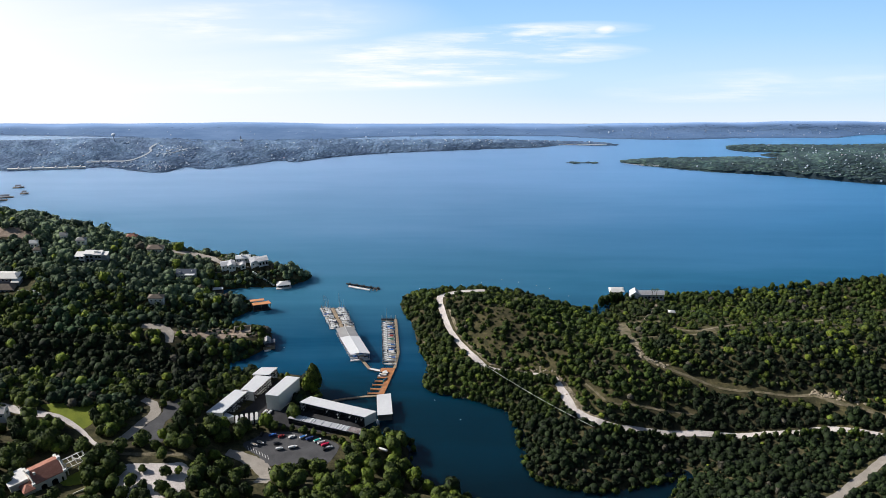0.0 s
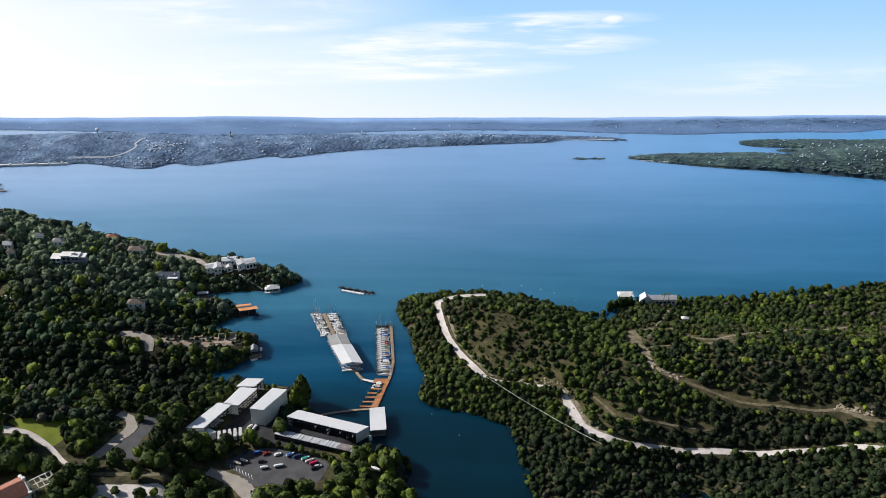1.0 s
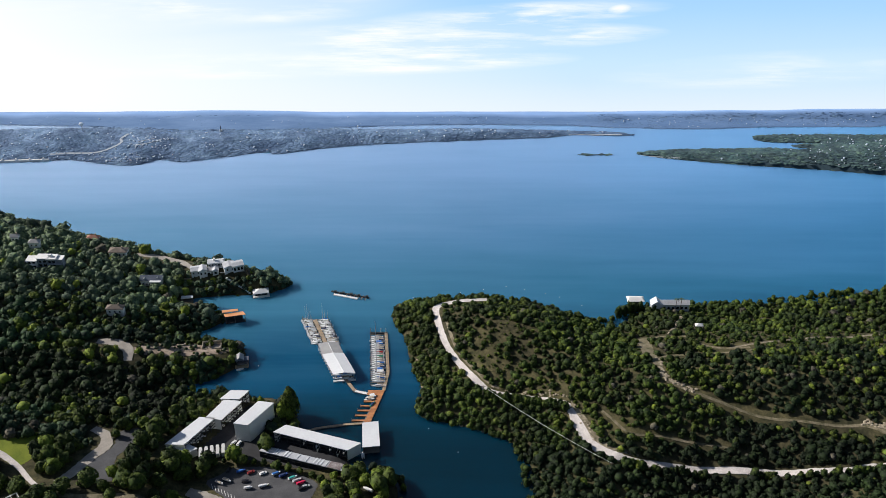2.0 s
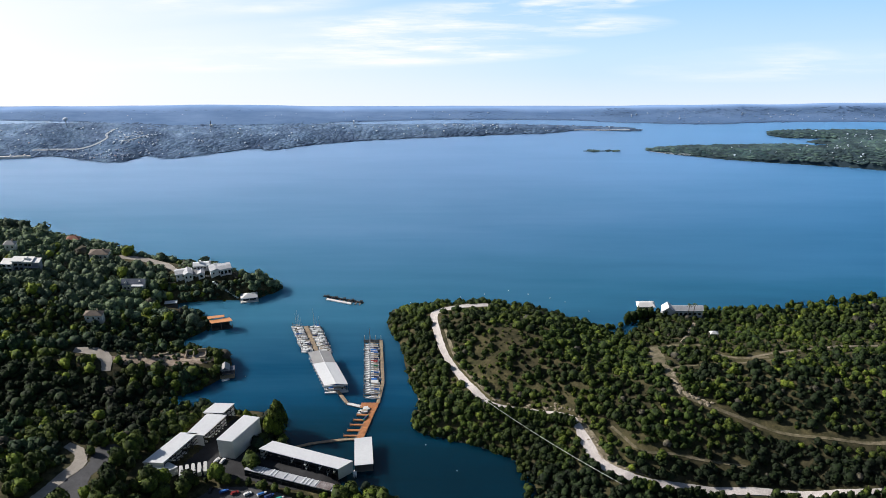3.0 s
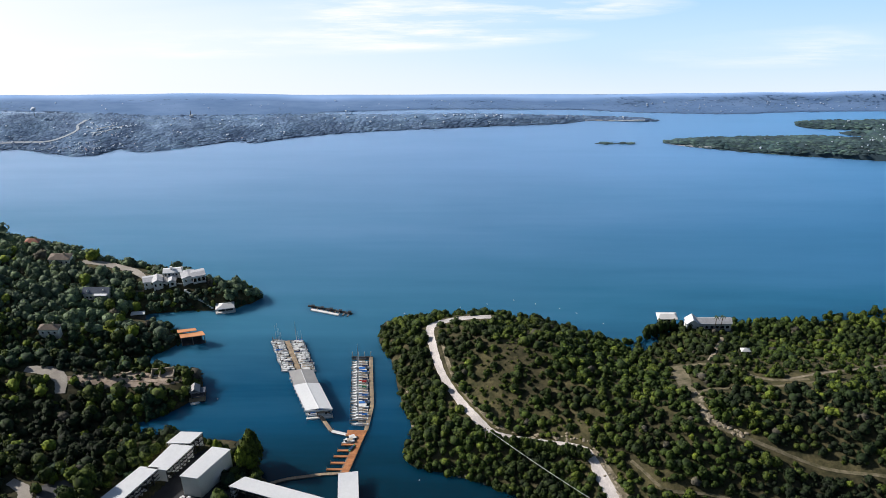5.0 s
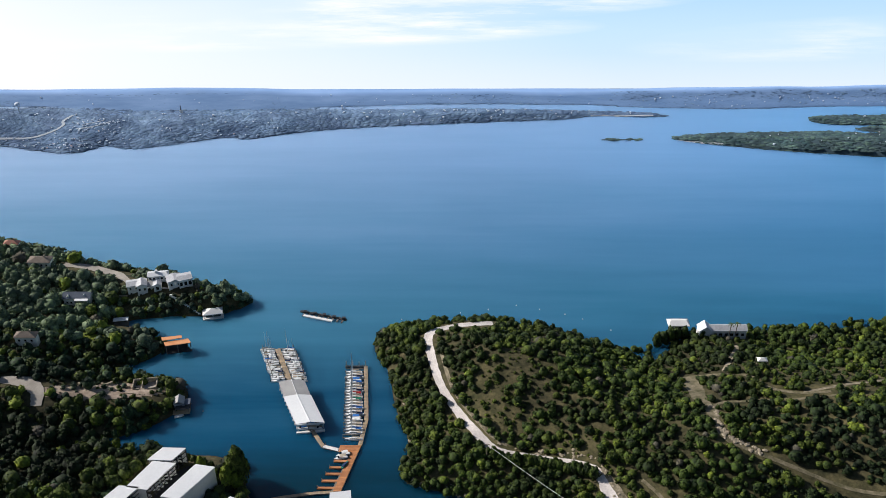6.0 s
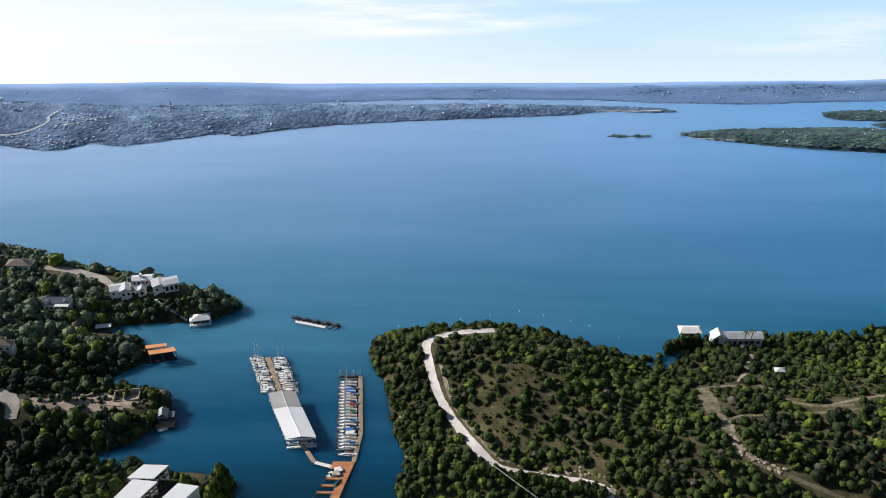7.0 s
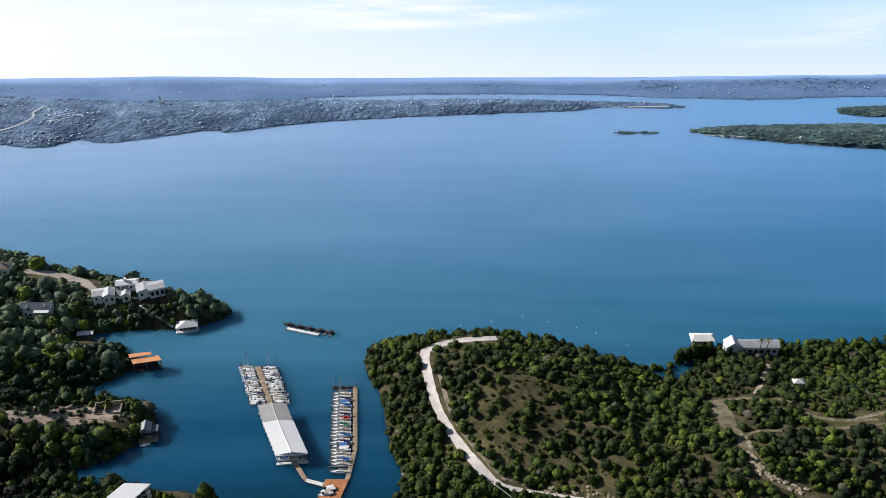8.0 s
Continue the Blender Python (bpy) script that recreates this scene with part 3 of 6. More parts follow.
pad("clearing", [(-160, 474), (-150, 478), (-136, 482), (-124, 484), (-113, 482), (-113, 477), (-130, 472), (-148, 470), (-158, 470)], PLOT, "bare tan earth of a building plot", "clearing", 0.05)
pad("clearing", [(-293, 565), (-282, 567), (-271, 564), (-275, 557.5), (-290, 556), (-310, 556), (-310, 566)], PLOT, "bare tan field on the ridge", "clearing", 0.05)
pad("pavement", [(-112, 404), (-104, 420), (-95, 436), (-84, 438), (-78, 428), (-70, 421), (-40, 406), (-38, 396), (-58, 394), (-80, 399), (-98, 401)], YARD_ASPHALT, "dark asphalt yard between the boat sheds", "car park", 0.05)

# ---- trees ----
def crown_mesh(seed, cards=200, squat=0.85, leaf=0.24, cone=0.0, lobes=10, core=1):
    """A leafy crown of radius about 1 over z = 0: a dark inner mass, and sprays of leaves on uneven lobes round it. Returns points, triangles and the way each point faces."""
    r = random.Random(seed)
    bm = bmesh.new()
    bmesh.ops.create_icosphere(bm, subdivisions=core, radius=0.70)
    off = Vector((seed * 7.3, seed * 3.1, seed * 1.7))
    face = []
    for v in bm.verts:
        face.append(v.co.normalized())
        v.co *= 1 + 0.45 * noise.noise(v.co * 2.6 + off)
        taper = 1 - cone * min(1.0, max(0.0, (v.co.z + 0.7) / 1.5))
        v.co = Vector((v.co.x * taper, v.co.y * taper, (v.co.z + 0.72) * squat))
    bm.verts.index_update()
    pts = [v.co.copy() for v in bm.verts]
    tris = [[v.index for v in f.verts] for f in bm.faces]
    bm.free()
    heads = []
    for k in range(lobes):
        a, h = r.uniform(0, 6.283), r.uniform(0.0, 1.0) ** 0.8
        far = math.sqrt(max(0.0, 1 - (h * 0.95) ** 2)) * r.uniform(0.45, 0.72) * (1 - cone * h)
        heads.append((Vector((math.cos(a) * far, math.sin(a) * far, 0.30 + h * 0.85)), r.uniform(0.2, 0.46) * (1 - 0.6 * cone * h)))
    heads.append((Vector((0, 0, 1.05)), 0.36 * (1 - 0.5 * cone)))
    for _ in range(cards):
        c, q = heads[r.randrange(len(heads))]
        d = Vector((r.gauss(0, 1), r.gauss(0, 1), r.gauss(0.25, 1))).normalized()
        if d.dot(c - Vector((0, 0, 0.5))) < -0.15:
            d = -d
        n = (d + Vector((r.gauss(0, 0.5), r.gauss(0, 0.5), r.gauss(0, 0.5)))).normalized()
        p = c + d * q * r.uniform(0.85, 1.12)
        a = n.orthogonal().normalized()
        b = n.cross(a)
        t, s = r.uniform(0, 6.283), leaf * r.uniform(0.6, 1.15)
        k = len(pts)
        out = (p - Vector((0, 0, 0.5))).normalized()
        for u in (0, 2.2, 4.1):
            v = p + (a * math.cos(t + u) + b * math.sin(t + u)) * s
            pts.append(Vector((v.x, v.y, v.z * squat)))
            face.append((out * 0.15 + d * 0.25 + n * 0.85).normalized())
        tris.append([k, k + 1, k + 2])
    return np.array([tuple(p) for p in pts]), np.array(tris), np.array([tuple(p) for p in face])


def trunk_mesh(seed, h, r0):
    """A tapered trunk with four limbs."""
    r = random.Random(seed)
    bm = bmesh.new()
    tube(bm, (0, 0, -0.4), (0, 0, h * 0.6), r0, r0 * 0.6, 6)
    for k in range(4):
        a = k * 1.6 + r.uniform(-0.4, 0.4)
        tube(bm, (0, 0, h * r.uniform(0.3, 0.55)), (math.cos(a) * h * 0.4, math.sin(a) * h * 0.4, h * r.uniform(0.75, 1.0)), r0 * 0.5, r0 * 0.2, 5)
    return bm


def near_line(x, y, line):
    """Metres from an open line of points."""
    best = np.full(np.shape(x), 1e9)
    for (ax, ay), (bx, by) in zip(line[:-1], line[1:]):
        dx, dy = bx - ax, by - ay
        k = np.clip(((x - ax) * dx + (y - ay) * dy) / (dx * dx + dy * dy + 1e-9), 0, 1)
        best = np.minimum(best, np.hypot(x - ax - k * dx, y - ay - k * dy))
    return best



# ---- the woods ----
PROTO = [crown_mesh(seed, 118, squat, 0.23, cone, 12, 2) for seed, squat, cone in ((11, 0.85, 0.0), (12, 0.95, 0.2), (13, 0.78, 0.0), (14, 1.05, 0.3), (15, 0.95, 0.4), (16, 0.85, 0.1), (23, 0.9, 0.0), (24, 1.0, 0.25))]
FARTHER = [crown_mesh(seed, 72, squat, 0.30, 0.0, 9, 2) for seed, squat in ((17, 0.85), (18, 0.95), (19, 0.75), (20, 0.9))]
BUSH = [crown_mesh(21, 70, 0.7, 0.36), crown_mesh(22, 70, 0.8, 0.36)]

# places kept free: x, y, half width, half depth
FREE = [(-99, 424, 16, 22), (-56, 409, 24, 9), (-62, 396, 23, 9), (-114, 408, 12, 12), (-84, 384, 20, 11), (-64, 380, 9, 12), (-197, 395, 15, 7), (-193, 346, 14, 11), (-179, 343, 8, 8), (-140, 345, 18, 14),
        (-130, 546.5, 17, 4.5), (-226, 540, 12, 3), (-166, 536.5, 6.5, 3), (127, 521.5, 13, 4), (-266, 507, 14, 9), (-177, 503, 5, 2), (138, 487, 4, 3.5), (-150, 396, 9, 9), (-140, 411, 6, 6),
        (-184, 359, 9, 7), (-194, 563, 6, 3), (-228, 388, 6, 5), (-144, 524.5, 7, 5.5)]
# thin places: x, y, radii, share of trees kept
THIN = [(12, 519, 18, 5, 0.12), (8, 500, 6, 12, 0.5), (34, 470, 17, 20, 0.22), (60, 441, 16, 6, 0.45), (106, 472, 7, 14, 0.12), (20, 432, 26, 5, 0.5), (-136, 476.5, 26, 7.5, 0.07), (-290, 561, 22, 6, 0.03),
        (205, 476, 70, 17, 0.42), (60, 425, 10, 10, 0.6), (-157, 512, 13, 2.4, 0.04), (205, 404, 14, 4, 0.3), (-165, 371, 26, 5, 0.5), (-160, 562, 24, 5, 0.35)]


def wood_points(seed, x0, x1, y0, y1, step, thin=True):
    r = np.random.RandomState(seed)
    X, Y = np.meshgrid(np.arange(x0, x1, step), np.arange(y0, y1, step))
    x = X.ravel() + r.uniform(-0.6, 0.6, X.size) * step
    y = Y.ravel() + r.uniform(-0.6, 0.6, X.size) * step
    e, w = inland(x, y, EAST_SHORE), inland(x, y, WEST_SHORE)
    keep = (np.maximum(e, w) > 1.0) & (np.abs(x) < 0.446 * (0.847 * y + 194) + 22)
    for line, wide in ((SHORE_ROAD, 3.0), (EAST_ROAD, 3.6), (HILL_TRACK, 3.2), (UPPER_TRAIL, 2.0), (TERRACE, 1.9), (LOWER_TRAIL, 1.7), (RIDGE_TRAIL, 2.2), (LAKE_DRIVE, 2.0), (MARINA_ROAD, 5.5), (WEST_ROAD, 4.5), (GARDEN_PATH, 3.2), (WOOD_PATH, 2.4), (CAPE_DRIVE, 4), (CLEAR_DRIVE, 4.5)):
        keep &= near_line(x, y, line) > wide
    for cx, cy, hx, hy in FREE:
        keep &= (np.abs(x - cx) > hx) | (np.abs(y - cy) > hy)
    p = r.uniform(0, 1, x.size)
    for cx, cy, rx, ry, share in THIN if thin else ():
        keep &= (((x - cx) / rx) ** 2 + ((y - cy) / ry) ** 2 > 1) | (p < share)
    return x[keep], y[keep], r


def wood_mesh(name, pts, mat, label, category):
    """Many trees in one sheet of foliage. pts: rows of x, y, z, radius, height, turn, kind."""
    V, N, Fc, n = [], [], [], 0
    for x, y, z, s, h, a, k in pts:
        v, f, d = BUSH[int(k) % 2] if s < 1.25 else FARTHER[int(k) % 4] if y > 562 and x < 0 else PROTO[int(k) % 8]
        c, q = math.cos(a), math.sin(a)
        N.append(np.stack([d[:, 0] * c - d[:, 1] * q, d[:, 0] * q + d[:, 1] * c, d[:, 2]], -1))
        wide = s * (0.82 + 0.055 * (int(k) % 8))
        V.append(np.stack([x + wide * v[:, 0] * c - s * v[:, 1] * q, y + wide * v[:, 0] * q + s * v[:, 1] * c, z + h * v[:, 2]], -1))
        Fc.append(f + n)
        n += len(v)
    me = mesh_of(name, np.concatenate(V), np.concatenate(Fc), mat)
    me.normals_split_custom_set_from_vertices(np.concatenate(N).tolist())
    return tagged(new(name, me), label, category, kind="stuff")


xs, ys, rnd = wood_points(4, -360, 360, 318, 640, 2.75)
NEAR_TREES = []
lots = {"east_juniper": [], "east_oak": [], "west_juniper": [], "west_oak": [], "bright": [], "bare": [], "grey": [], "dark": []}
for x, y, east in zip(xs, ys, inland(xs, ys, EAST_SHORE)):
    side = "east" if east > 0 else "west"
    u = rnd.uniform()
    grove = float(waves(x, y, 26, 21))
    s = 1.26 + 1.75 * u ** 1.8 + 0.22 * grove if side == "east" else 1.28 + 1.3 * u + 1.9 * u ** 5 + 0.25 * grove
    if grove < -1.3 and u < 0.5:
        continue
    if y < 400:
        s *= 1.12
    if side == "west" and y > 520:
        s *= 1.04
    if -150 < x < -110 and 534 < y < 544:
        s = min(s, 2.2)
    row = (x, y, on_ground(x, y) - 0.25, s, s * rnd.uniform(0.7, 1.2), rnd.uniform(0, 6.28), rnd.randint(0, 24))
    odd, p = rnd.uniform(), min(1.0, max(0.0, 0.5 * rnd.uniform() + 0.5 * (0.5 + 0.4 * float(waves(x, y, 42, 31)))))
    if x < 12 and y < 398 or -150 < x < -20 and y < 414:
        continue
    elif odd < (0.014 if side == "east" else 0.045):
        lots["bright"].append(row)
    elif odd < (0.03 if side == "east" else 0.055):
        lots["bare"].append(row)
    # Shaded slopes and hollows: their shade comes from a darker leaf colour.
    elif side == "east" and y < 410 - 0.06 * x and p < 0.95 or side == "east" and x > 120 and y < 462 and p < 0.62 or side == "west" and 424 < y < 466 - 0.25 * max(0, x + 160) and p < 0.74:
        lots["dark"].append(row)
    # Farther western trees take the leaves with haze painted in.
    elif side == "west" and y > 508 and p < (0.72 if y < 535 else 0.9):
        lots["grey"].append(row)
    # Extra dark-leaved junipers on the east slope stand in for its shade.
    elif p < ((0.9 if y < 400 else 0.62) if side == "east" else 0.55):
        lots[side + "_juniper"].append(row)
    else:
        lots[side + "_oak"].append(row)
# the larger trees round the marina and the villa
xs, ys, rnd = wood_points(6, -300, 20, 322, 415, 7.0)
for x, y in zip(xs, ys):
    if y < 398 or -150 < x:
        s = rnd.uniform(2.8, 5.2)
        NEAR_TREES.append((x, y, on_ground(x, y) - 0.25, s, s, rnd.uniform(0, 6.28), 0))
for x, y in ((-94, 399), (-90, 397.6), (-85, 397.4), (-80, 396.6), (-74, 394.8), (-68.5, 393), (-63, 391.6), (-57, 389.4), (-53, 386.5), (-50, 384), (-99, 398), (-104, 396.5), (-83, 407), (-79, 408.5)):
    s = rnd.uniform(1.4, 2.5)
    NEAR_TREES.append((x, y, on_ground(x, y) - 0.25, s, s, rnd.uniform(0, 6.28), 0))
for x, y, s in ((-161.5, 369, 3.6), (-152, 373, 3.0), (-157, 352, 3.4), (-135, 351, 3.2), (-133.5, 339, 4.2), (-170.5, 347, 4.8), (-198, 370, 5.2), (-214, 374, 4.6), (-204, 379, 3.8), (-121, 363, 4.4), (-171, 366.5, 3.4), (-165, 366.5, 2.8),
                (-144, 334, 4.0), (-150, 344, 3.6), (-143, 341, 3.0), (-129, 353, 2.6), (-147, 354, 2.0), (-158, 342, 4.4), (-139, 331, 4.2), (-128, 334, 4.0), (-152, 336, 3.4), (-183, 333, 4.0), (-208, 345, 3.2), (-213, 336, 4.5), (-205, 362, 4.4), (-190, 372, 3.6), (-164, 351, 3.4), (-176, 353.5, 2.2), (-119, 352, 4.6), (-120, 341, 4.4), (-138.5, 383, 4.4), (-145, 371, 3.2), (-178, 396, 5.0), (-175, 388, 4.8), (-171, 398, 4.6)):
    NEAR_TREES.append((x, y, on_ground(x, y) - 0.25, s, s, rnd.uniform(0, 6.28), 0))
for x, y, s in ((-119, 427, 3.0), (-115.5, 430.5, 2.8), (-112.5, 434, 2.9), (-110.8, 438, 2.6), (-108, 441.5, 2.4), (-123, 424, 3.2), (-126, 419, 3.4), (-129, 413, 3.4), (-131.5, 407, 3.2), (-121, 431, 3.0), (-117, 436, 2.8),
                (-105, 444, 2.0), (-100, 444.6, 1.8), (-128, 427, 3.2), (-134, 418, 3.4), (-92, 441.5, 1.7), (-88, 440.4, 1.5), (-84.5, 437.5, 1.7), (-95, 443, 1.6), (-81.5, 434, 1.6), (-90, 438, 1.4), (-168, 388, 3.6), (-170, 380, 3.4), (-166.5, 394, 3.2), (-33, 384, 3.8), (-24, 377, 3.6), (-36, 374, 3.4), (-27, 368, 3.8), (-47, 388.5, 2.4), (-38, 390, 2.2)):
    NEAR_TREES.append((x, y, max(0.4, on_ground(x, y)) - 0.25, s, s, rnd.uniform(0, 6.28), 0))
OPEN_WAYS = [(spline(l, False, 4), w) for l, w in ((MARINA_ROAD, 4.6), (WEST_ROAD, 2.4), (GARDEN_PATH, 1.6), ([(-104, 384), (-92, 391), (-76, 392), (-58, 384)], 3.0), ([(-94, 378), (-80, 378), (-64, 374)], 3.0), ([(-158, 380), (-148, 388), (-147, 400), (-140, 412)], 3.0))]
NEAR_TREES = [t for t in NEAR_TREES if t[3] < 2.6 or all(float(near_line(np.array(t[0]), np.array(t[1]), l)) > w + t[3] * 0.75 for l, w in OPEN_WAYS)]
# a fringe of scrub along the water
rnd = np.random.RandomState(12)
for line, side in ((EAST_SHORE, "east"), (WEST_SHORE, "west")):
    for (ax, ay), (bx, by) in zip(line, np.roll(line, -1, 0)):
        length = math.hypot(bx - ax, by - ay)
        for k in range(int(length / 1.7)):
            t = rnd.uniform()
            x, y = ax + (bx - ax) * t + rnd.uniform(-0.8, 1.2), ay + (by - ay) * t + rnd.uniform(-0.8, 0.8)
            if not (325 < y < 625 and -330 < x < 300) or (-100 < x < -30 and 395 < y < 450) or math.hypot(x + 144.5, y - 526) < 6 or rnd.uniform() < 0.12:
                continue
            s = rnd.uniform(1.0, 2.4)
            lots[side + rnd.choice(("_oak", "_juniper"))].append((x, y, max(0.0, on_ground(x, y)) - 0.2, s, s * rnd.uniform(0.9, 1.5), rnd.uniform(0, 6.28), rnd.randint(0, 24)))
for k in range(26):
    x, y, s = -150 + 1.6 * k, 539.6 + rnd.uniform(-1.4, 1.4) + 0.03 * k, rnd.uniform(1.3, 2.0)
    lots["west_juniper" if k % 3 else "west_oak"].append((x, y, max(0.0, on_ground(x, y)) - 0.2, s, s, rnd.uniform(0, 6.28), rnd.randint(0, 24)))
for x, y in ((103, 516), (106.5, 516.5), (109.5, 517.5), (113, 518), (116.5, 517), (120, 515.4), (100, 514)):
    s = rnd.uniform(2.2, 3.0)
    lots["east_juniper"].append((x, y, max(0.0, on_ground(x, y)) - 0.2, s, s * 2.1, rnd.uniform(0, 6.28), rnd.randint(0, 24)))
# taller trees on the near side of the gravel road
road = spline(SHORE_ROAD, False, 10)
for (ax, ay), (bx, by) in zip(road, road[1:]):
    for k in range(2):
        t = rnd.uniform()
        x, y = ax + (bx - ax) * t, ay + (by - ay) * t
        if 24 < x < 61 and 426 < y < 445 or x > 84 and rnd.uniform() < 0.45:
            s = rnd.uniform(1.7, 2.5)
            x, y = x + rnd.uniform(-0.6, 0.6), y - 3.0 - rnd.uniform(0, 0.8)
            lots["east_juniper" if rnd.uniform() < 0.6 else "east_oak"].append((x, y, on_ground(x, y) - 0.25, s, s * rnd.uniform(1.4, 1.9), rnd.uniform(0, 6.28), rnd.randint(0, 24)))
# close-grown trees between the gravel road and the water
xs, ys, rnd = wood_points(14, -30, 60, 404, 526, 3.3, False)
for x, y, e in zip(xs, ys, inland(xs, ys, EAST_SHORE)):
    if e < 24 and (x < 4 or y < 446) and not (y > 512 and x > 6):
        s = rnd.uniform(1.5, 2.5)
        lots["east_juniper" if rnd.uniform() < 0.55 else "east_oak"].append((x, y, on_ground(x, y) - 0.25, s, s * rnd.uniform(0.8, 1.25), rnd.uniform(0, 6.28), rnd.randint(0, 24)))
# low scrub in the thin places
xs, ys, rnd = wood_points(8, 0, 240, 395, 500, 1.9, False)
for x, y in zip(xs, ys):
    inside = any(((x - cx) / rx) ** 2 + ((y - cy) / ry) ** 2 < 1 and share > 0.1 for cx, cy, rx, ry, share in THIN)
    if inside and rnd.uniform() < 0.5:
        s = 0.3 + 0.95 * rnd.uniform() ** 1.8
        lots["east_oak"].append((x, y, on_ground(x, y) - 0.1, s, s * 1.2, rnd.uniform(0, 6.28), rnd.randint(0, 24)))
xs, ys, rnd = wood_points(9, -166, -108, 467, 487, 2.3, False)
for x, y in zip(xs, ys):
    if rnd.uniform() < 0.3:
        s = 0.4 + 1.2 * rnd.uniform() ** 1.6
        lots["grey" if rnd.uniform() < 0.5 else "west_oak"].append((x, y, on_ground(x, y) - 0.1, s, s * 1.1, rnd.uniform(0, 6.28), rnd.randint(0, 24)))
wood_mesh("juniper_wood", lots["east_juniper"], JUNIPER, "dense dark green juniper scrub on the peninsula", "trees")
wood_mesh("oak_wood", lots["east_oak"], OAK, "olive green oak scrub on the peninsula hill", "trees")
wood_mesh("juniper_wood", lots["west_juniper"], HAZED_JUNIPER, "dense dark green woods on the western headlands", "trees")
wood_mesh("oak_wood", lots["west_oak"], OAK, "green oak woods on the western headlands", "trees")
wood_mesh("oak_wood", lots["grey"], HAZED_OAK, "oak woods on the far western slope, greyed by painted haze", "trees")
wood_mesh("juniper_wood", lots["dark"], SHADED_JUNIPER, "dense junipers darkened for the shade of slopes and hollows", "trees")
wood_mesh("bright_trees", lots["bright"], BRIGHT, "scattered yellow-green trees in the woods", "trees")
wood_mesh("bare_trees", lots["bare"], BARE, "scattered grey leafless trees in the woods", "trees")

# ---- trees near the camera, one by one ----
def tree_of(name, label, seed, mat, height, spread, cone=0.0, cards=900):
    ob = thing(name, label, "tree", group="trees by the marina")
    part("trunk", trunk_mesh(seed, height * 0.55, 0.16 + height * 0.012), BARK, ob)
    v, f, d = crown_mesh(seed, cards, 1.0, 0.15 if not cone else 0.17, cone, 16 if not cone else 30, 2)
    v = v * np.array((spread, spread, height * 0.62)) + np.array((0, 0, height * 0.12))
    me = mesh_of("crown", v, f, mat)
    me.normals_split_custom_set_from_vertices(d.tolist())
    cr = new("crown", me)
    cr.parent = ob
    return ob


KINDS = [tree_of("tree", "round dark green juniper beside the marina", 31, OAK, 5.6, 2.7), tree_of("tree", "spreading green live oak beside the marina", 32, NEAR_OAK, 5.4, 3.3),
         tree_of("tree", "broad olive green oak beside the marina", 33, NEAR_OAK, 6.2, 3.0), tree_of("tree", "yellow-green tree beside the marina", 34, BRIGHT, 5.2, 2.5),
         tree_of("tree", "tall dark green juniper beside the marina", 35, JUNIPER, 6.6, 2.5)]
rt = random.Random(9)
placed = [False] * len(KINDS)
for n, (x, y, z, s, h, a, k) in enumerate(NEAR_TREES):
    kind = rt.choice((0, 1, 1, 2, 2, 3, 3, 3, 4) if x > -62 else (0, 0, 1, 1, 1, 2, 2, 2, 3, 4, 4))
    m = pose(x, y, z, 0, 0, math.degrees(a)) @ Matrix.Diagonal((s / 2.8, s / 2.8, s / 3.2, 1))
    if not placed[kind]:
        placed[kind] = True
        KINDS[kind].matrix_basis = m
    else:
        copy_thing(KINDS[kind], m).matrix_basis = m
for x, y, h, w, mat, label in ((-72.6, 432.0, 18.0, 5.2, NEAR_OAK, "tall conical cypress at the water's edge"), (-76.2, 428.4, 11.0, 3.4, BRIGHT, "yellow-green conical cypress beside the shed"),
                               (-72.4, 427.6, 8.0, 2.8, BRIGHT, "yellow-green cypress on the bank"), (-88.0, 436.5, 7.0, 2.2, BRIGHT, "small bright tree behind the shed")):
    t = tree_of("cypress", label, int(h * 10), mat, h, w, 0.62, 1500)
    t.matrix_basis = pose(x, y, max(0.3, on_ground(x, y)) - 0.2)

# ---- marina sheds ----
def outset(c, d):
    """A four-cornered outline, pushed out by d."""
    cx, cy = sum(p[0] for p in c) / 4, sum(p[1] for p in c) / 4
    return [(x + d * (1 if x > cx else -1), y + d * (1 if y > cy else -1)) for x, y in c]


def wall_between(a, b, z0, z1, thick=0.25):
    """A wall along the line from a to b."""
    a, b = Vector((*a, 0)), Vector((*b, 0))
    n = (b - a).normalized().cross(Vector((0, 0, 1))) * thick / 2
    return prism(bmesh.new(), [(a + n)[:2], (b + n)[:2], (b - n)[:2], (a - n)[:2]], z0, z1)


def rib_roof(c, z, thick, ribs, rise=0.0):
    """A metal roof sheet over the outline c (far left, far right, near right, near left), with a folded edge."""
    bm = bmesh.new()
    a, b, d, e = (Vector((*p, z)) for p in c)
    up = Vector((0, 0, rise))
    quads = [((a + up, b + up, d, e), thick)]
    for pts, t in quads:
        hi = [bm.verts.new(p) for p in pts]
        lo = [bm.verts.new(p - Vector((0, 0, t))) for p in pts]
        bm.faces.new(hi)
        bm.faces.new(lo[::-1])
        for i in range(4):
            bm.faces.new((lo[i], lo[(i + 1) % 4], hi[(i + 1) % 4], hi[i]))
    bmesh.ops.recalc_face_normals(bm, faces=bm.faces[:])
    return bm


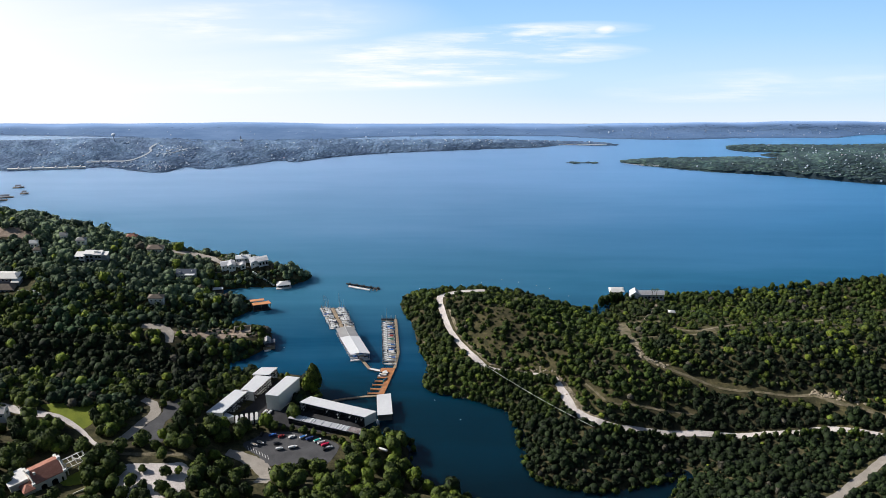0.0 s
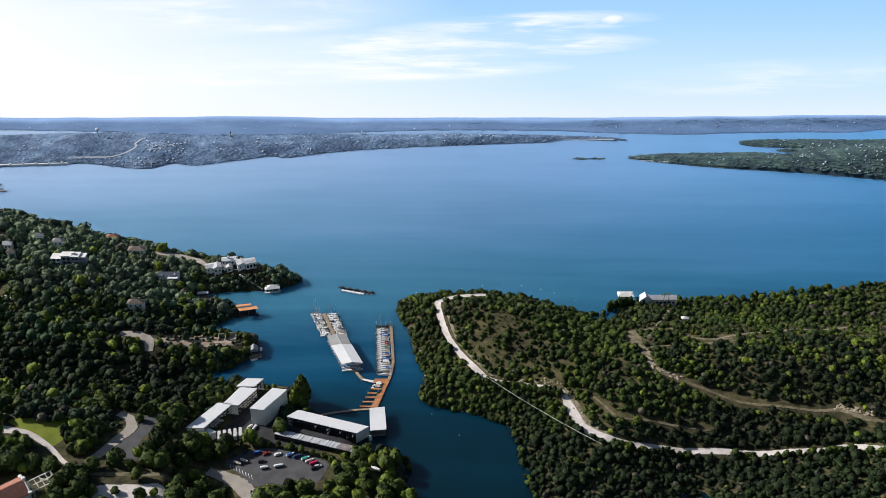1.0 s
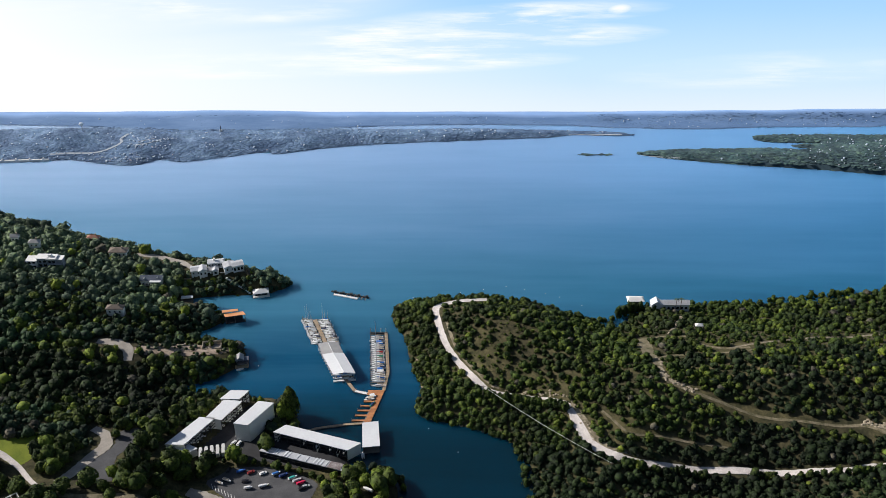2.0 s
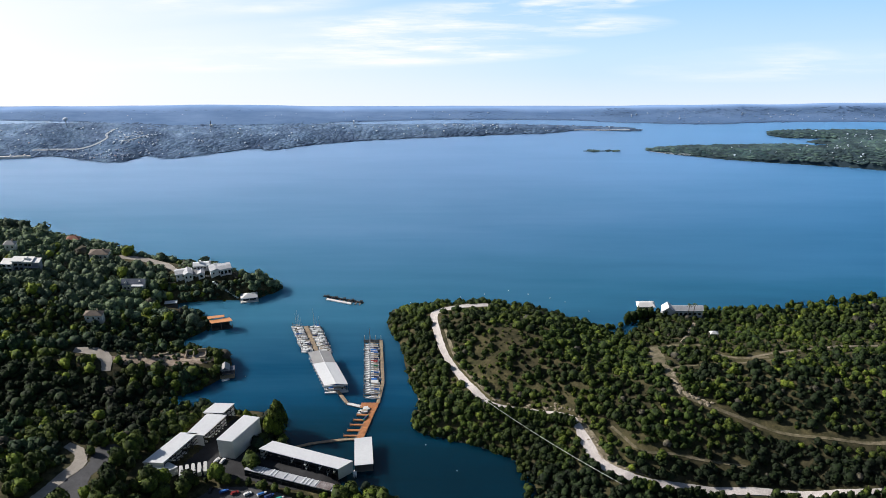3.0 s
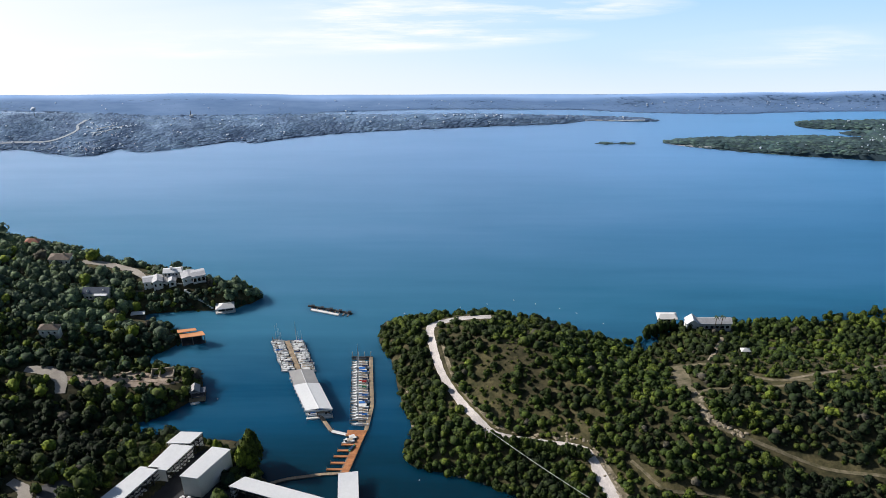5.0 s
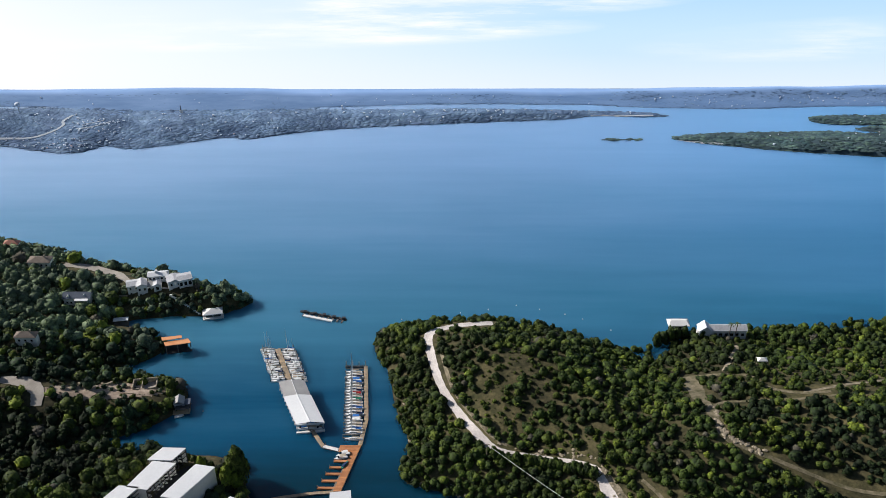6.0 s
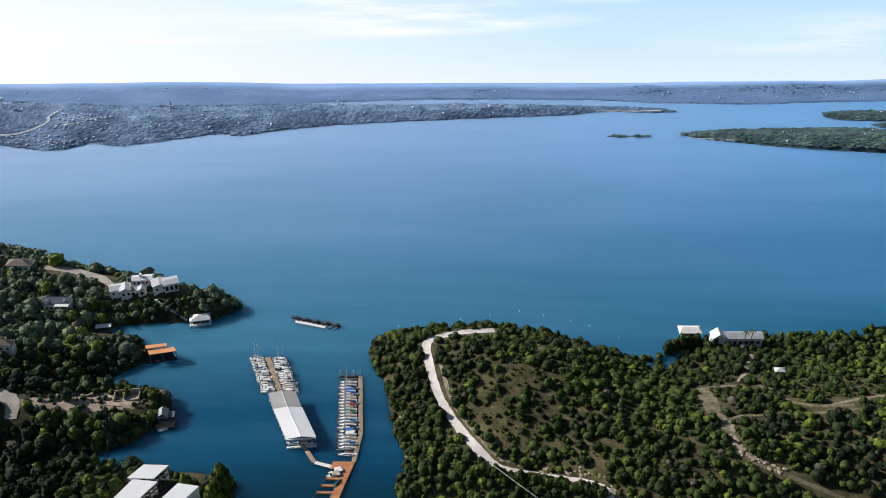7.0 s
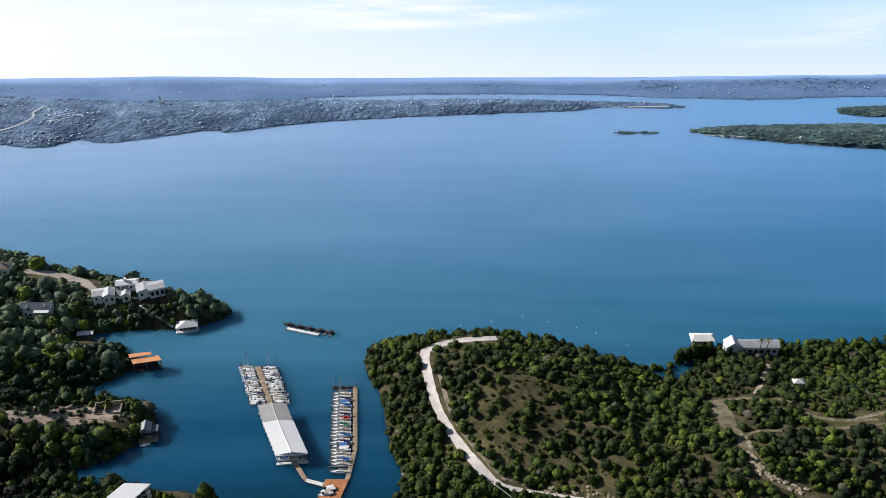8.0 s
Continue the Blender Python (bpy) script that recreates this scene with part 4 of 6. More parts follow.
def shed(name, label, c, z0, z1, open_sides=(), roof=WHITE_METAL, wall=WALL_PALE, ribs=10, racks=3, rise=0.0, over=0.35):
    """A boat shed. c: far left, far right, near right, near left. open_sides: 0 far, 1 right, 2 near, 3 left, where the racks show."""
    ob = thing(name, label, "boat shed", group="marina sheds")
    part("roof", rib_roof(outset(c, over), z1, 0.35, ribs, rise), roof, ob, "white ribbed metal roof" if roof is WHITE_METAL else "grey ribbed metal roof")
    for k in range(4):
        a, b = c[k], c[(k + 1) % 4]
        if k not in open_sides:
            part("wall", wall_between(a, b, z0 - 0.8, z1 - 0.36 + (rise if k == 0 else 0)), wall, ob, "pale metal-clad wall")
            continue
        va, vb = Vector((*a, 0)), Vector((*b, 0))
        n = max(3, int((vb - va).length / 3.2))
        for i in range(n + 1):
            p = va.lerp(vb, i / n)
            part("post", boxed(p.x - 0.14, p.x + 0.14, p.y - 0.14, p.y + 0.14, z0 - 0.6, z1 - 0.36), STEEL_DARK, ob)
        for i in range(1, racks + 1):
            z = z0 + (z1 - z0) * i / (racks + 0.7)
            part("rack_beam", wall_between(a, b, z - 0.12, z + 0.12, 0.2), STEEL_DARK, ob)
    mid = [((p[0] + q[0]) / 2, (p[1] + q[1]) / 2) for p, q in zip(c, c[1:] + c[:1])]
    if open_sides:
        along = (c[3], c[0]) if 1 in open_sides or 3 in open_sides else (c[3], c[2])
        m0, m1 = (mid[2], mid[0]) if along[1] == c[0] else (mid[3], mid[1])
        part("partition", wall_between(m0, m1, z0 - 0.5, z1 - 0.4), STEEL_DARK, ob, "dark inner partition behind the racks")
    return ob


GROUND = 2.4
WHITE_SHED = [(-87.3, 428.4), (-79.6, 427.0), (-88.9, 412.0), (-96.0, 413.3)]
RACK_A = [(-115.0, 421.6), (-107.2, 421.0), (-117.6, 403.3), (-126.6, 403.7)]
RACK_B = [(-104.8, 434.0), (-96.4, 432.9), (-104.0, 420.2), (-111.5, 421.6)]
RACK_C = [(-102.6, 440.7), (-94.1, 440.4), (-98.0, 434.6), (-106.9, 434.9)]
LONG_SHED = [(-72.2, 417.4), (-36.1, 405.7), (-42.1, 400.8), (-77.7, 412.4)]
LOW_SHED = [(-80.7, 405.2), (-41.3, 393.3), (-43.1, 389.6), (-82.7, 401.9)]
shed("boat_shed", "tall windowless pale grey metal boat shed", WHITE_SHED, GROUND, 13.2, (), ribs=12)
shed("boat_shed", "long rack shed open on one side, with boats stacked inside", RACK_A, GROUND, 9.0, (1,), ribs=14)
shed("boat_shed", "rack shed with white roof and boats stacked inside", RACK_B, GROUND, 9.0, (1,), ribs=10)
shed("boat_shed", "short rack shed with white roof at the water's edge", RACK_C, 1.0, 9.4, (1, 2), ribs=6)
shed("boat_shed", "long dark open-fronted shed with a white metal roof", LONG_SHED, GROUND - 0.4, 8.0, (2,), ribs=5, racks=2)
shed("boat_shed", "low open shed with a patched grey-white roof", LOW_SHED, GROUND, 6.0, (2,), PATCHED_METAL, STEEL_DARK, ribs=3, racks=1)
ANNEX = [(-125.4, 401.2), (-118.3, 406.4), (-112.2, 402.8), (-119.4, 398.2)]
shed("boat_shed", "small low annex with a pale roof", ANNEX, GROUND, 6.6, (), ribs=4, racks=1)

# patches on the low shed's roof
patched = thing("roof_patch", "raised corrugated sheets patching the low shed roof", "roof sheet", (0, 0, 0))
RUSTY = rough_mat("rust_stained_roof_metal", (0.16, 0.12, 0.12), (0.34, 0.31, 0.31), 0.5, 1.6, 0.6, 0.05, grain=0.4)
for t, w, m in ((0.17, 0.014, WHITE_METAL), (0.20, 0.014, WHITE_METAL), (0.29, 0.018, WHITE_METAL), (0.33, 0.012, WHITE_METAL), (0.44, 0.008, WHITE_METAL), (0.55, 0.008, WHITE_METAL), (0.64, 0.016, WHITE_METAL), (0.68, 0.012, WHITE_METAL), (0.72, 0.016, WHITE_METAL), (0.78, 0.01, WHITE_METAL), (0.88, 0.15, RUSTY)):
    A, B, C, D = (Vector((*p, 6.0)) for p in outset(LOW_SHED, 0.38))
    q = [A.lerp(B, t - w / 2), A.lerp(B, t + w / 2), D.lerp(C, t + w / 2), D.lerp(C, t - w / 2)]
    part("sheet", prism(bmesh.new(), [(p.x, p.y) for p in q], 6.004, 6.22), m, patched)

# five upright white boat covers beside the racks
for x, y in ((-110.3, 401.4), (-107.8, 402.1), (-105.3, 402.8), (-102.7, 403.3), (-100.2, 404.0)):
    ob = thing("boat_cover", "white shrink-wrapped boat stored on a stand", "boat cover", (x, y, on_ground(x, y)), 8, "covered boats")
    bm = bmesh.new()
    prism(bm, [(-0.85, -2.3), (0.85, -2.3), (0.9, 1.6), (0.7, 2.3), (-0.7, 2.3), (-0.9, 1.6)], 0.5, 2.4)
    for v in bm.verts:
        if v.co.z > 2:
            v.co.x *= 0.85
            v.co.z += 1.2 + 0.3 * v.co.y
    part("cover", bm, WALL_WHITE, ob)
    for sx in (-0.5, 0.5):
        part("stand", boxed(sx - 0.1, sx + 0.1, -1.6, 1.6, 0, 0.55), STEEL_DARK, ob)


# ---- boats ----
def hull_mesh(length, beam, height, bow=0.42):
    """A moulded hull along x, bow at +x, waterline at z = 0."""
    bm = bmesh.new()
    rows = []
    for k in range(8):
        t = k / 7
        x = -length / 2 + t * length
        w = beam / 2 * (1 - max(0.0, (t - bow) / (1 - bow)) ** 2.2) * (0.86 + 0.14 * min(1.0, t * 4))
        w = max(w, 0.03)
        z = height * (0.86 + 0.22 * t * t)
        rows.append([bm.verts.new(p) for p in ((x * 0.97, 0, -0.25), (x, -w * 0.75, -0.05), (x, -w, z), (x, -w * 0.86, z + 0.05), (x, w * 0.86, z + 0.05), (x, w, z), (x, w * 0.75, -0.05))])
    for a, b in zip(rows, rows[1:]):
        for i in range(7):
            bm.faces.new((a[i], a[(i + 1) % 7], b[(i + 1) % 7], b[i]))
    bm.faces.new(rows[0])
    bm.faces.new(rows[-1][::-1])
    bmesh.ops.recalc_face_normals(bm, faces=bm.faces[:])
    return bm


def cabin_mesh(x0, x1, w, z0, z1):
    bm = boxed(x0, x1, -w / 2, w / 2, z0, z1, bevel=0.08)
    for v in bm.verts:
        if v.co.z > (z0 + z1) / 2:
            v.co.x = v.co.x * 0.9 + (x0 + x1) / 2 * 0.1 - 0.15
            v.co.y *= 0.82
    return bm


def sailboat(length, cover, mast, label):
    ob = thing("sailboat", label, "sailboat", group="moored boats")
    beam = 1.62
    part("hull", hull_mesh(length, beam, 0.75), GELCOAT, ob)
    part("cabin", cabin_mesh(-length * 0.12, length * 0.26, beam * 0.62, 0.78, 1.2), GELCOAT, ob)
    part("window", boxed(-length * 0.08, length * 0.2, -beam * 0.29, beam * 0.29, 0.92, 1.06), DARK_GLASS, ob, "dark cabin windows")
    part("cockpit", boxed(-length * 0.42, -length * 0.15, -beam * 0.26, beam * 0.26, 0.80, 0.86), CANVAS_TAN, ob, "tan cockpit floor")
    part("mast", tube(bmesh.new(), (length * 0.08, 0, 0.8), (length * 0.08, 0, mast), 0.09, 0.055), ALUMINIUM, ob)
    part("boom", tube(bmesh.new(), (length * 0.08, 0, 1.75), (-length * 0.32, 0, 1.75), 0.06), ALUMINIUM, ob)
    bm = tube(bmesh.new(), (length * 0.06, 0, 1.9), (-length * 0.32, 0, 1.85), 0.24, 0.14, 7)
    part("sail_cover", bm, cover, ob)
    if cover is not CANVAS_TAN:
        part("awning", cabin_mesh(-length * 0.42, -length * 0.14, beam * 0.85, 1.5, 1.62), cover, ob)
    return ob


def motorboat(length, cover, label, beam=1.6):
    ob = thing("motorboat", label, "motorboat", group="moored boats")
    part("hull", hull_mesh(length, beam, 0.7, 0.5), GELCOAT, ob)
    part("console", cabin_mesh(-length * 0.1, length * 0.2, beam * 0.6, 0.74, 1.25), GELCOAT, ob)
    part("windscreen", cabin_mesh(length * 0.10, length * 0.22, beam * 0.62, 1.0, 1.4), DARK_GLASS, ob)
    part("canopy", cabin_mesh(-length * 0.38, length * 0.06, beam * 0.92, 1.7, 1.86), cover, ob, "canvas canopy")
    for sx in (-0.36, 0.04):
        for sy in (-0.4, 0.4):
            part("canopy_pole", tube(bmesh.new(), (length * sx, beam * sy, 0.72), (length * sx, beam * sy, 1.75), 0.03, n=4), ALUMINIUM, ob)
    part("outboard", boxed(-length * 0.5 - 0.35, -length * 0.5, -0.22, 0.22, 0.1, 1.1, bevel=0.06), RUBBER, ob, "black outboard motor")
    return ob


PARK = pose(0, 440, -40)
BOATS = [sailboat(7.4, CANVAS_BLUE, 12.5, "white sailboat with blue sail cover in a slip"), sailboat(7.8, CANVAS_NAVY, 14.0, "white sailboat with navy sail cover in a slip"),
         sailboat(7.0, CANVAS_TAN, 11.5, "white sailboat with furled pale sail in a slip"), motorboat(7.0, GELCOAT, "white motorboat with a white hard top in a slip"),
         motorboat(6.6, CANVAS_BLUE, "white motorboat under a blue canopy in a slip"), motorboat(7.0, CANVAS_TAN, "white motorboat with a tan canopy in a slip"),
         sailboat(7.2, CANVAS_GREEN, 12.0, "white sailboat with green sail cover in a slip"), sailboat(7.2, CANVAS_RED, 12.0, "white sailboat with red sail cover in a slip")]
used = set()


def moor(k, x, y, turn, z=0.0, size=1.0, slim=1.0):
    """A boat of the kind k at its berth."""
    m = pose(x, y, z, 0, 0, turn) @ Matrix.Diagonal((size, slim, 1, 1))
    if k not in used:
        used.add(k)
        BOATS[k].matrix_basis = m
        return BOATS[k]
    o = copy_thing(BOATS[k], m)
    o.matrix_basis = m
    return o


# ---- docks ----
def planks(parent, a, b, width, z, mat, step=0.8, name="plank"):
    """Deck boards laid across the line from a to b."""
    a, b = Vector((*a, 0)), Vector((*b, 0))
    d = b - a
    n = max(2, int(d.length / step))
    turn = math.degrees(math.atan2(d.y, d.x))
    first = None
    for k in range(n):
        p = a.lerp(b, (k + 0.5) / n)
        m = pose(p.x, p.y, z + 0.012 * ((k * 7) % 3), 0, 0, turn)
        if first is None:
            first = part(name, boxed(-d.length / n / 2 + 0.03, d.length / n / 2 - 0.03, -width / 2, width / 2, -0.08, 0.0), mat, parent, at=m)
        else:
            again(name, first, m, parent)


def floating(parent, a, b, width, z=0.55):
    """The float and frame beneath a deck."""
    va, vb = Vector((*a, 0)), Vector((*b, 0))
    n = (vb - va).normalized().cross(Vector((0, 0, 1))) * (width / 2 - 0.06)
    part("float", prism(bmesh.new(), [(va + n)[:2], (vb + n)[:2], (vb - n)[:2], (va - n)[:2]], -0.3, z - 0.085), PILE, parent)


def pile(parent, x, y, top=2.6, r=0.16):
    part("mooring_post", tube(bmesh.new(), (x, y, -2), (x, y, top), r, r * 0.9, 8), PILE, parent)


rb = random.Random(5)
# the open berths beyond the covered dock
open_dock = thing("dock", "weathered timber walkway with boats on both sides", "dock")
A0, A1 = (-70.0, 511.0), (-61.3, 489.0)
floating(open_dock, A0, A1, 2.3)
planks(open_dock, A0, A1, 2.3, 0.6, DECK, 0.9)
for k in range(18):
    t = (k + 0.5) / 18
    cx, cy = A0[0] + (A1[0] - A0[0]) * t, A0[1] + (A1[1] - A0[1]) * t
    for side in (-1, 1):
        kind = rb.choice((0, 3, 2, 3, 2, 3, 3, 1))
        moor(kind, cx + side * 4.7 + rb.uniform(-0.2, 0.2), cy + rb.uniform(-0.1, 0.1), (180 if rb.random() < 0.4 else 0) + 2, 0, rb.uniform(0.78, 0.95), 0.7)
        if k % 2 == 0:
            f0, f1 = (cx + side * 1.1, cy + 0.85), (cx + side * 7.0, cy + 0.85)
            part("finger", wall_between(f0, f1, -0.1, 0.45, 0.22), PILE, open_dock)
            pile(open_dock, f1[0], f1[1])

# the covered dock: two roofs on posts over the berths
covered = thing("covered_dock", "floating covered dock with a white and grey gabled metal roof", "boat dock")
C0, C1, C2 = (-59.7, 485.0), (-56.0, 475.7), (-48.5, 459.4)


def gabled(parent, a, b, width, z, rise, mat, label):
    """A low gabled roof along the line from a to b, in two sheets."""
    va, vb = Vector((*a, 0)), Vector((*b, 0))
    n = Vector((1, 0.10, 0)) * width / 2
    for s in (-1, 1):
        c = [va + n * s, vb + n * s, vb, va]
        bm = bmesh.new()
        hi = [bm.verts.new((p.x, p.y, z if i < 2 else z + rise)) for i, p in enumerate(c)]
        lo = [bm.verts.new((p.x, p.y, (z if i < 2 else z + rise) - 0.22)) for i, p in enumerate(c)]
        bm.faces.new(hi)
        bm.faces.new(lo[::-1])
        for i in range(4):
            bm.faces.new((lo[i], lo[(i + 1) % 4], hi[(i + 1) % 4], hi[i]))
        bmesh.ops.recalc_face_normals(bm, faces=bm.faces[:])
        part("roof_sheet", bm, mat, parent, label)
    part("ridge_cap", tube(bmesh.new(), (*a, z + rise + 0.03), (*b, z + rise + 0.03), 0.14, n=6), WHITE_METAL, parent)


gabled(covered, C0, C1, 10.9, 4.5, 0.8, GREY_METAL, "grey ribbed roof sheet")
gabled(covered, C1, C2, 11.4, 4.6, 0.8, WHITE_METAL, "white ribbed roof sheet")
floating(covered, C0, C2, 2.0)
planks(covered, C0, C2, 2.0, 0.6, DECK, 1.3)
for k in range(12):
    t = k / 11
    p = Vector((*C0, 0)).lerp(Vector((*C2, 0)), t)
    for s in (-1, 1):
        q = p + Vector((s * 5.2, s * 0.5, 0))
        part("post", boxed(q.x - 0.12, q.x + 0.12, q.y - 0.12, q.y + 0.12, -0.2, 4.45), ALUMINIUM, covered)
        if k < 11:
            part("finger", wall_between((p.x, p.y), (q.x, q.y), -0.1, 0.5, 0.5), DECK, covered)
            moor(rb.choice((3, 5, 4)), p.x + s * 2.75, p.y - 0.95, 0 if s > 0 else 180, 0, 0.78)
part("end_beam", wall_between((-54.3, 458.5), (-42.9, 459.9), 3.9, 4.55, 0.3), WALL_WHITE, covered, "white fascia on the dock's end")
part("end_float", wall_between((-54.3, 458.3), (-42.9, 459.7), -0.2, 0.6, 1.0), WALL_PALE, covered, "pale floating walkway at the end")

gang = thing("gangway", "timber gangway linking the floating docks", "gangway")
for a, b, m in (((-48.0, 459.4), (-42.6, 450.6), DECK), ((-42.6, 450.6), (-35.6, 448.4), WALL_WHITE)):
    floating(gang, a, b, 1.6, 0.6)
    planks(gang, a, b, 1.6, 0.66, m, 1.0)
for x, y in ((-48.6, 459.0), (-43.4, 450.2), (-41.8, 451.4), (-36.2, 448.0)):
    pile(gang, x, y, 1.6, 0.12)

# the finger dock with sailboats on one side
finger = thing("dock", "long timber finger dock with a row of sailboats", "dock")
for a, b in (((-29.4, 499.0), (-26.6, 466.0)), ((-26.6, 466.0), (-28.0, 451.2))):
    floating(finger, a, b, 1.7)
    planks(finger, a, b, 1.7, 0.62, DECK, 0.9)
for k in range(25):
    y = 497.0 - k * 1.76
    x = -29.3 + 2.7 * k / 24
    if k not in (0, 23):
        kind = (0, 2, 2, 1, 4, 0, 2, 2, 1, 7, 2, 6, 2, 2, 0, 2, 1, 4, 3, 2, 2, 0, 2, 5, 2)[k]
        moor(kind, x - 5.0 + 0.03 * k, y, 180, 0, rb.uniform(0.94, 1.08), 0.92)
    part("finger", wall_between((x - 0.8, y + 0.86), (x - 8.6, y + 0.86), -0.1, 0.5, 0.28), PILE, finger)
    if k % 2 == 0:
        pile(finger, x - 8.6, y + 0.86, 2.2, 0.13)
for k in range(4):
    part("mooring_post", boxed(-38 + k * 2.8, -37.7 + k * 2.8, 499.2, 499.5, -1, 3.4), WALL_WHITE, finger, "white mooring post")
part("end_walk", wall_between((-38.4, 499.2), (-28.6, 499.2), -0.1, 0.6, 0.9), STEEL_DARK, finger, "dark end walkway")

# the orange pier with six empty berths
pier = thing("pier", "orange-stained timber pier with empty finger berths", "pier")
part("float", prism(bmesh.new(), [(-36.4, 449.6), (-27.4, 451.6), (-33.2, 427.0), (-37.2, 426.4), (-31.8, 446.0)], -0.3, 0.55), PILE, pier)
for k in range(28):
    t = (k + 0.5) / 28
    y = 427.0 + t * 20.5
    x1 = -33.3 + t * 4.9
    x0 = x1 - (3.0 - 0.3 * t)
    part("plank", boxed(x0, x1, y - 0.34, y + 0.34, 0.56, 0.66 + 0.01 * (k % 3)), DECK_RED, pier)
for k in range(5):
    y = 447.9 + k * 0.72
    part("plank", boxed(-36.3 + k * 0.1, -28.2 + k * 0.15, y - 0.33, y + 0.33, 0.56, 0.66 + 0.01 * (k % 3)), DECK_RED, pier)
for x0, x1, y in ((-37.6, -31.4, 442.7), (-39.0, -32.2, 439.3), (-40.2, -33.0, 436.0), (-41.2, -34.0, 432.4), (-42.5, -34.8, 428.8)):
    part("finger", prism(bmesh.new(), [(x0, y - 0.5), (x1 - 0.9, y - 0.5), (x1, y - 1.5), (x1 + 0.6, y - 1.0), (x1 + 0.6, y + 0.5), (x0, y + 0.5)], 0.1, 0.64), DECK_RED, pier)
    pile(pier, x0 + 0.2, y, 1.9, 0.14)
moor(3, -34.4, 446.3, 200, 0, 0.8)
moor(5, -35.0, 444.4, 195, 0, 0.8)
tender = thing("dinghy", "dark green covered dinghy tied to the pier", "dinghy", (-33.0, 440.6, 0.5), 60)
part("hull", hull_mesh(4.2, 1.3, 0.5), CANVAS_GREEN, tender)
part("cover", cabin_mesh(-1.7, 1.2, 1.0, 0.5, 0.75), CANVAS_NAVY, tender)
shore_walk = thing("gangway", "narrow curved timber walkway from the shore", "gangway")
line = spline([(-64.5, 421.0), (-58, 423.4), (-50, 425.0), (-43, 426.2), (-36, 426.8)], False, 2)
for a, b in zip(line[:-1], line[1:]):
    floating(shore_walk, tuple(a), tuple(b), 1.3)
    planks(shore_walk, tuple(a), tuple(b), 1.3, 0.62, DECK, 0.9)

# boathouse on the water
boathouse = thing("boathouse", "floating boathouse with a white metal roof", "boathouse")
BH = [(-36.6, 422.8), (-29.2, 424.0), (-27.4, 407.4), (-35.2, 406.4)]
part("roof", rib_roof(outset(BH, 0.2), 4.4, 0.3, 9), WHITE_METAL, boathouse, "white ribbed roof")
part("float", prism(bmesh.new(), BH, -0.3, 0.5), PILE, boathouse)
for k in range(5):
    for a, b in ((BH[0], BH[3]), (BH[1], BH[2])):
        p = Vector((*a, 0)).lerp(Vector((*b, 0)), k / 4)
        part("post", boxed(p.x - 0.12, p.x + 0.12, p.y - 0.12, p.y + 0.12, 0.4, 4.1), STEEL_DARK, boathouse)
part("wall", wall_between(BH[0], BH[3], 0.5, 4.0), STEEL_DARK, boathouse, "dark side wall")
part("wall", wall_between(BH[1], BH[2], 2.6, 4.0), STEEL_DARK, boathouse, "dark side band")
moor(3, -35.3, 405.0, 100, 0, 0.6)

# boats on the racks
racked = []
for c, n, levels in ((RACK_A, 9, 3), (RACK_B, 7, 3), (RACK_C, 3, 3)):
    for k in range(n):
        for lv in range(levels):
            if rb.random() < 0.6:
                t = (k + 0.5) / n
                p = Vector((*c[1], 0)).lerp(Vector((*c[2], 0)), t) + Vector((-1.9, 0.3, 0))
                z = GROUND + 0.9 + lv * 1.75
                if not racked:
                    ob = thing("stored_boat", "small white motorboat stored on a steel rack", "motorboat", group="boats on racks")
                    part("hull", hull_mesh(4.6, 1.5, 0.7, 0.5), GELCOAT, ob)
                    part("console", cabin_mesh(-0.6, 0.8, 0.9, 0.74, 1.1), DARK_GLASS, ob)
                    ob.matrix_basis = pose(p.x, p.y, z, 0, 0, rb.uniform(-12, 12))
                    racked.append(ob)
                else:
                    racked.append(copy_thing(racked[0], pose(p.x, p.y, z, 0, 0, rb.uniform(-12, 12))))
for k in range(11):
    t = (k + 0.5) / 11
    p = Vector((*LONG_SHED[3], 0)).lerp(Vector((*LONG_SHED[2], 0)), t) + Vector((0.3, 1.6, 0))
    for z in (GROUND + 0.5, GROUND + 2.7):
        if rb.random() < 0.55:
            racked.append(copy_thing(racked[0], pose(p.x, p.y, z, 0, 0, -100 + rb.uniform(-8, 8))))

# floating breakwater
breakwater = thing("breakwater", "dark floating breakwater with empty boat lifts", "breakwater")
B0, B1 = (-62.6, 537.6), (-42.6, 531.6)
part("float", wall_between((-61.5, 535.6), (-47.6, 531.4), -0.3, 0.55, 1.4), WALL_WHITE, breakwater, "white walkway float")
part("float", wall_between((-63.4, 539.0), (-41.0, 532.2), -0.3, 0.5, 1.2), STEEL_DARK, breakwater, "dark outer float")
for k in range(9):
    t = k / 8
    x, y = -61.8 + t * 18.6, 536.4 - t * 5.0
    part("finger", wall_between((x, y - 1.2), (x + 1.2, y + 2.4), -0.1, 0.5, 0.6), PILE, breakwater)
    if k % 2 == 0:
        part("lift_frame", boxed(x + 0.2, x + 1.8, y + 0.6, y + 1.9, 0.4, 1.5, bevel=0.05), STEEL_DARK, breakwater, "dark boat lift")


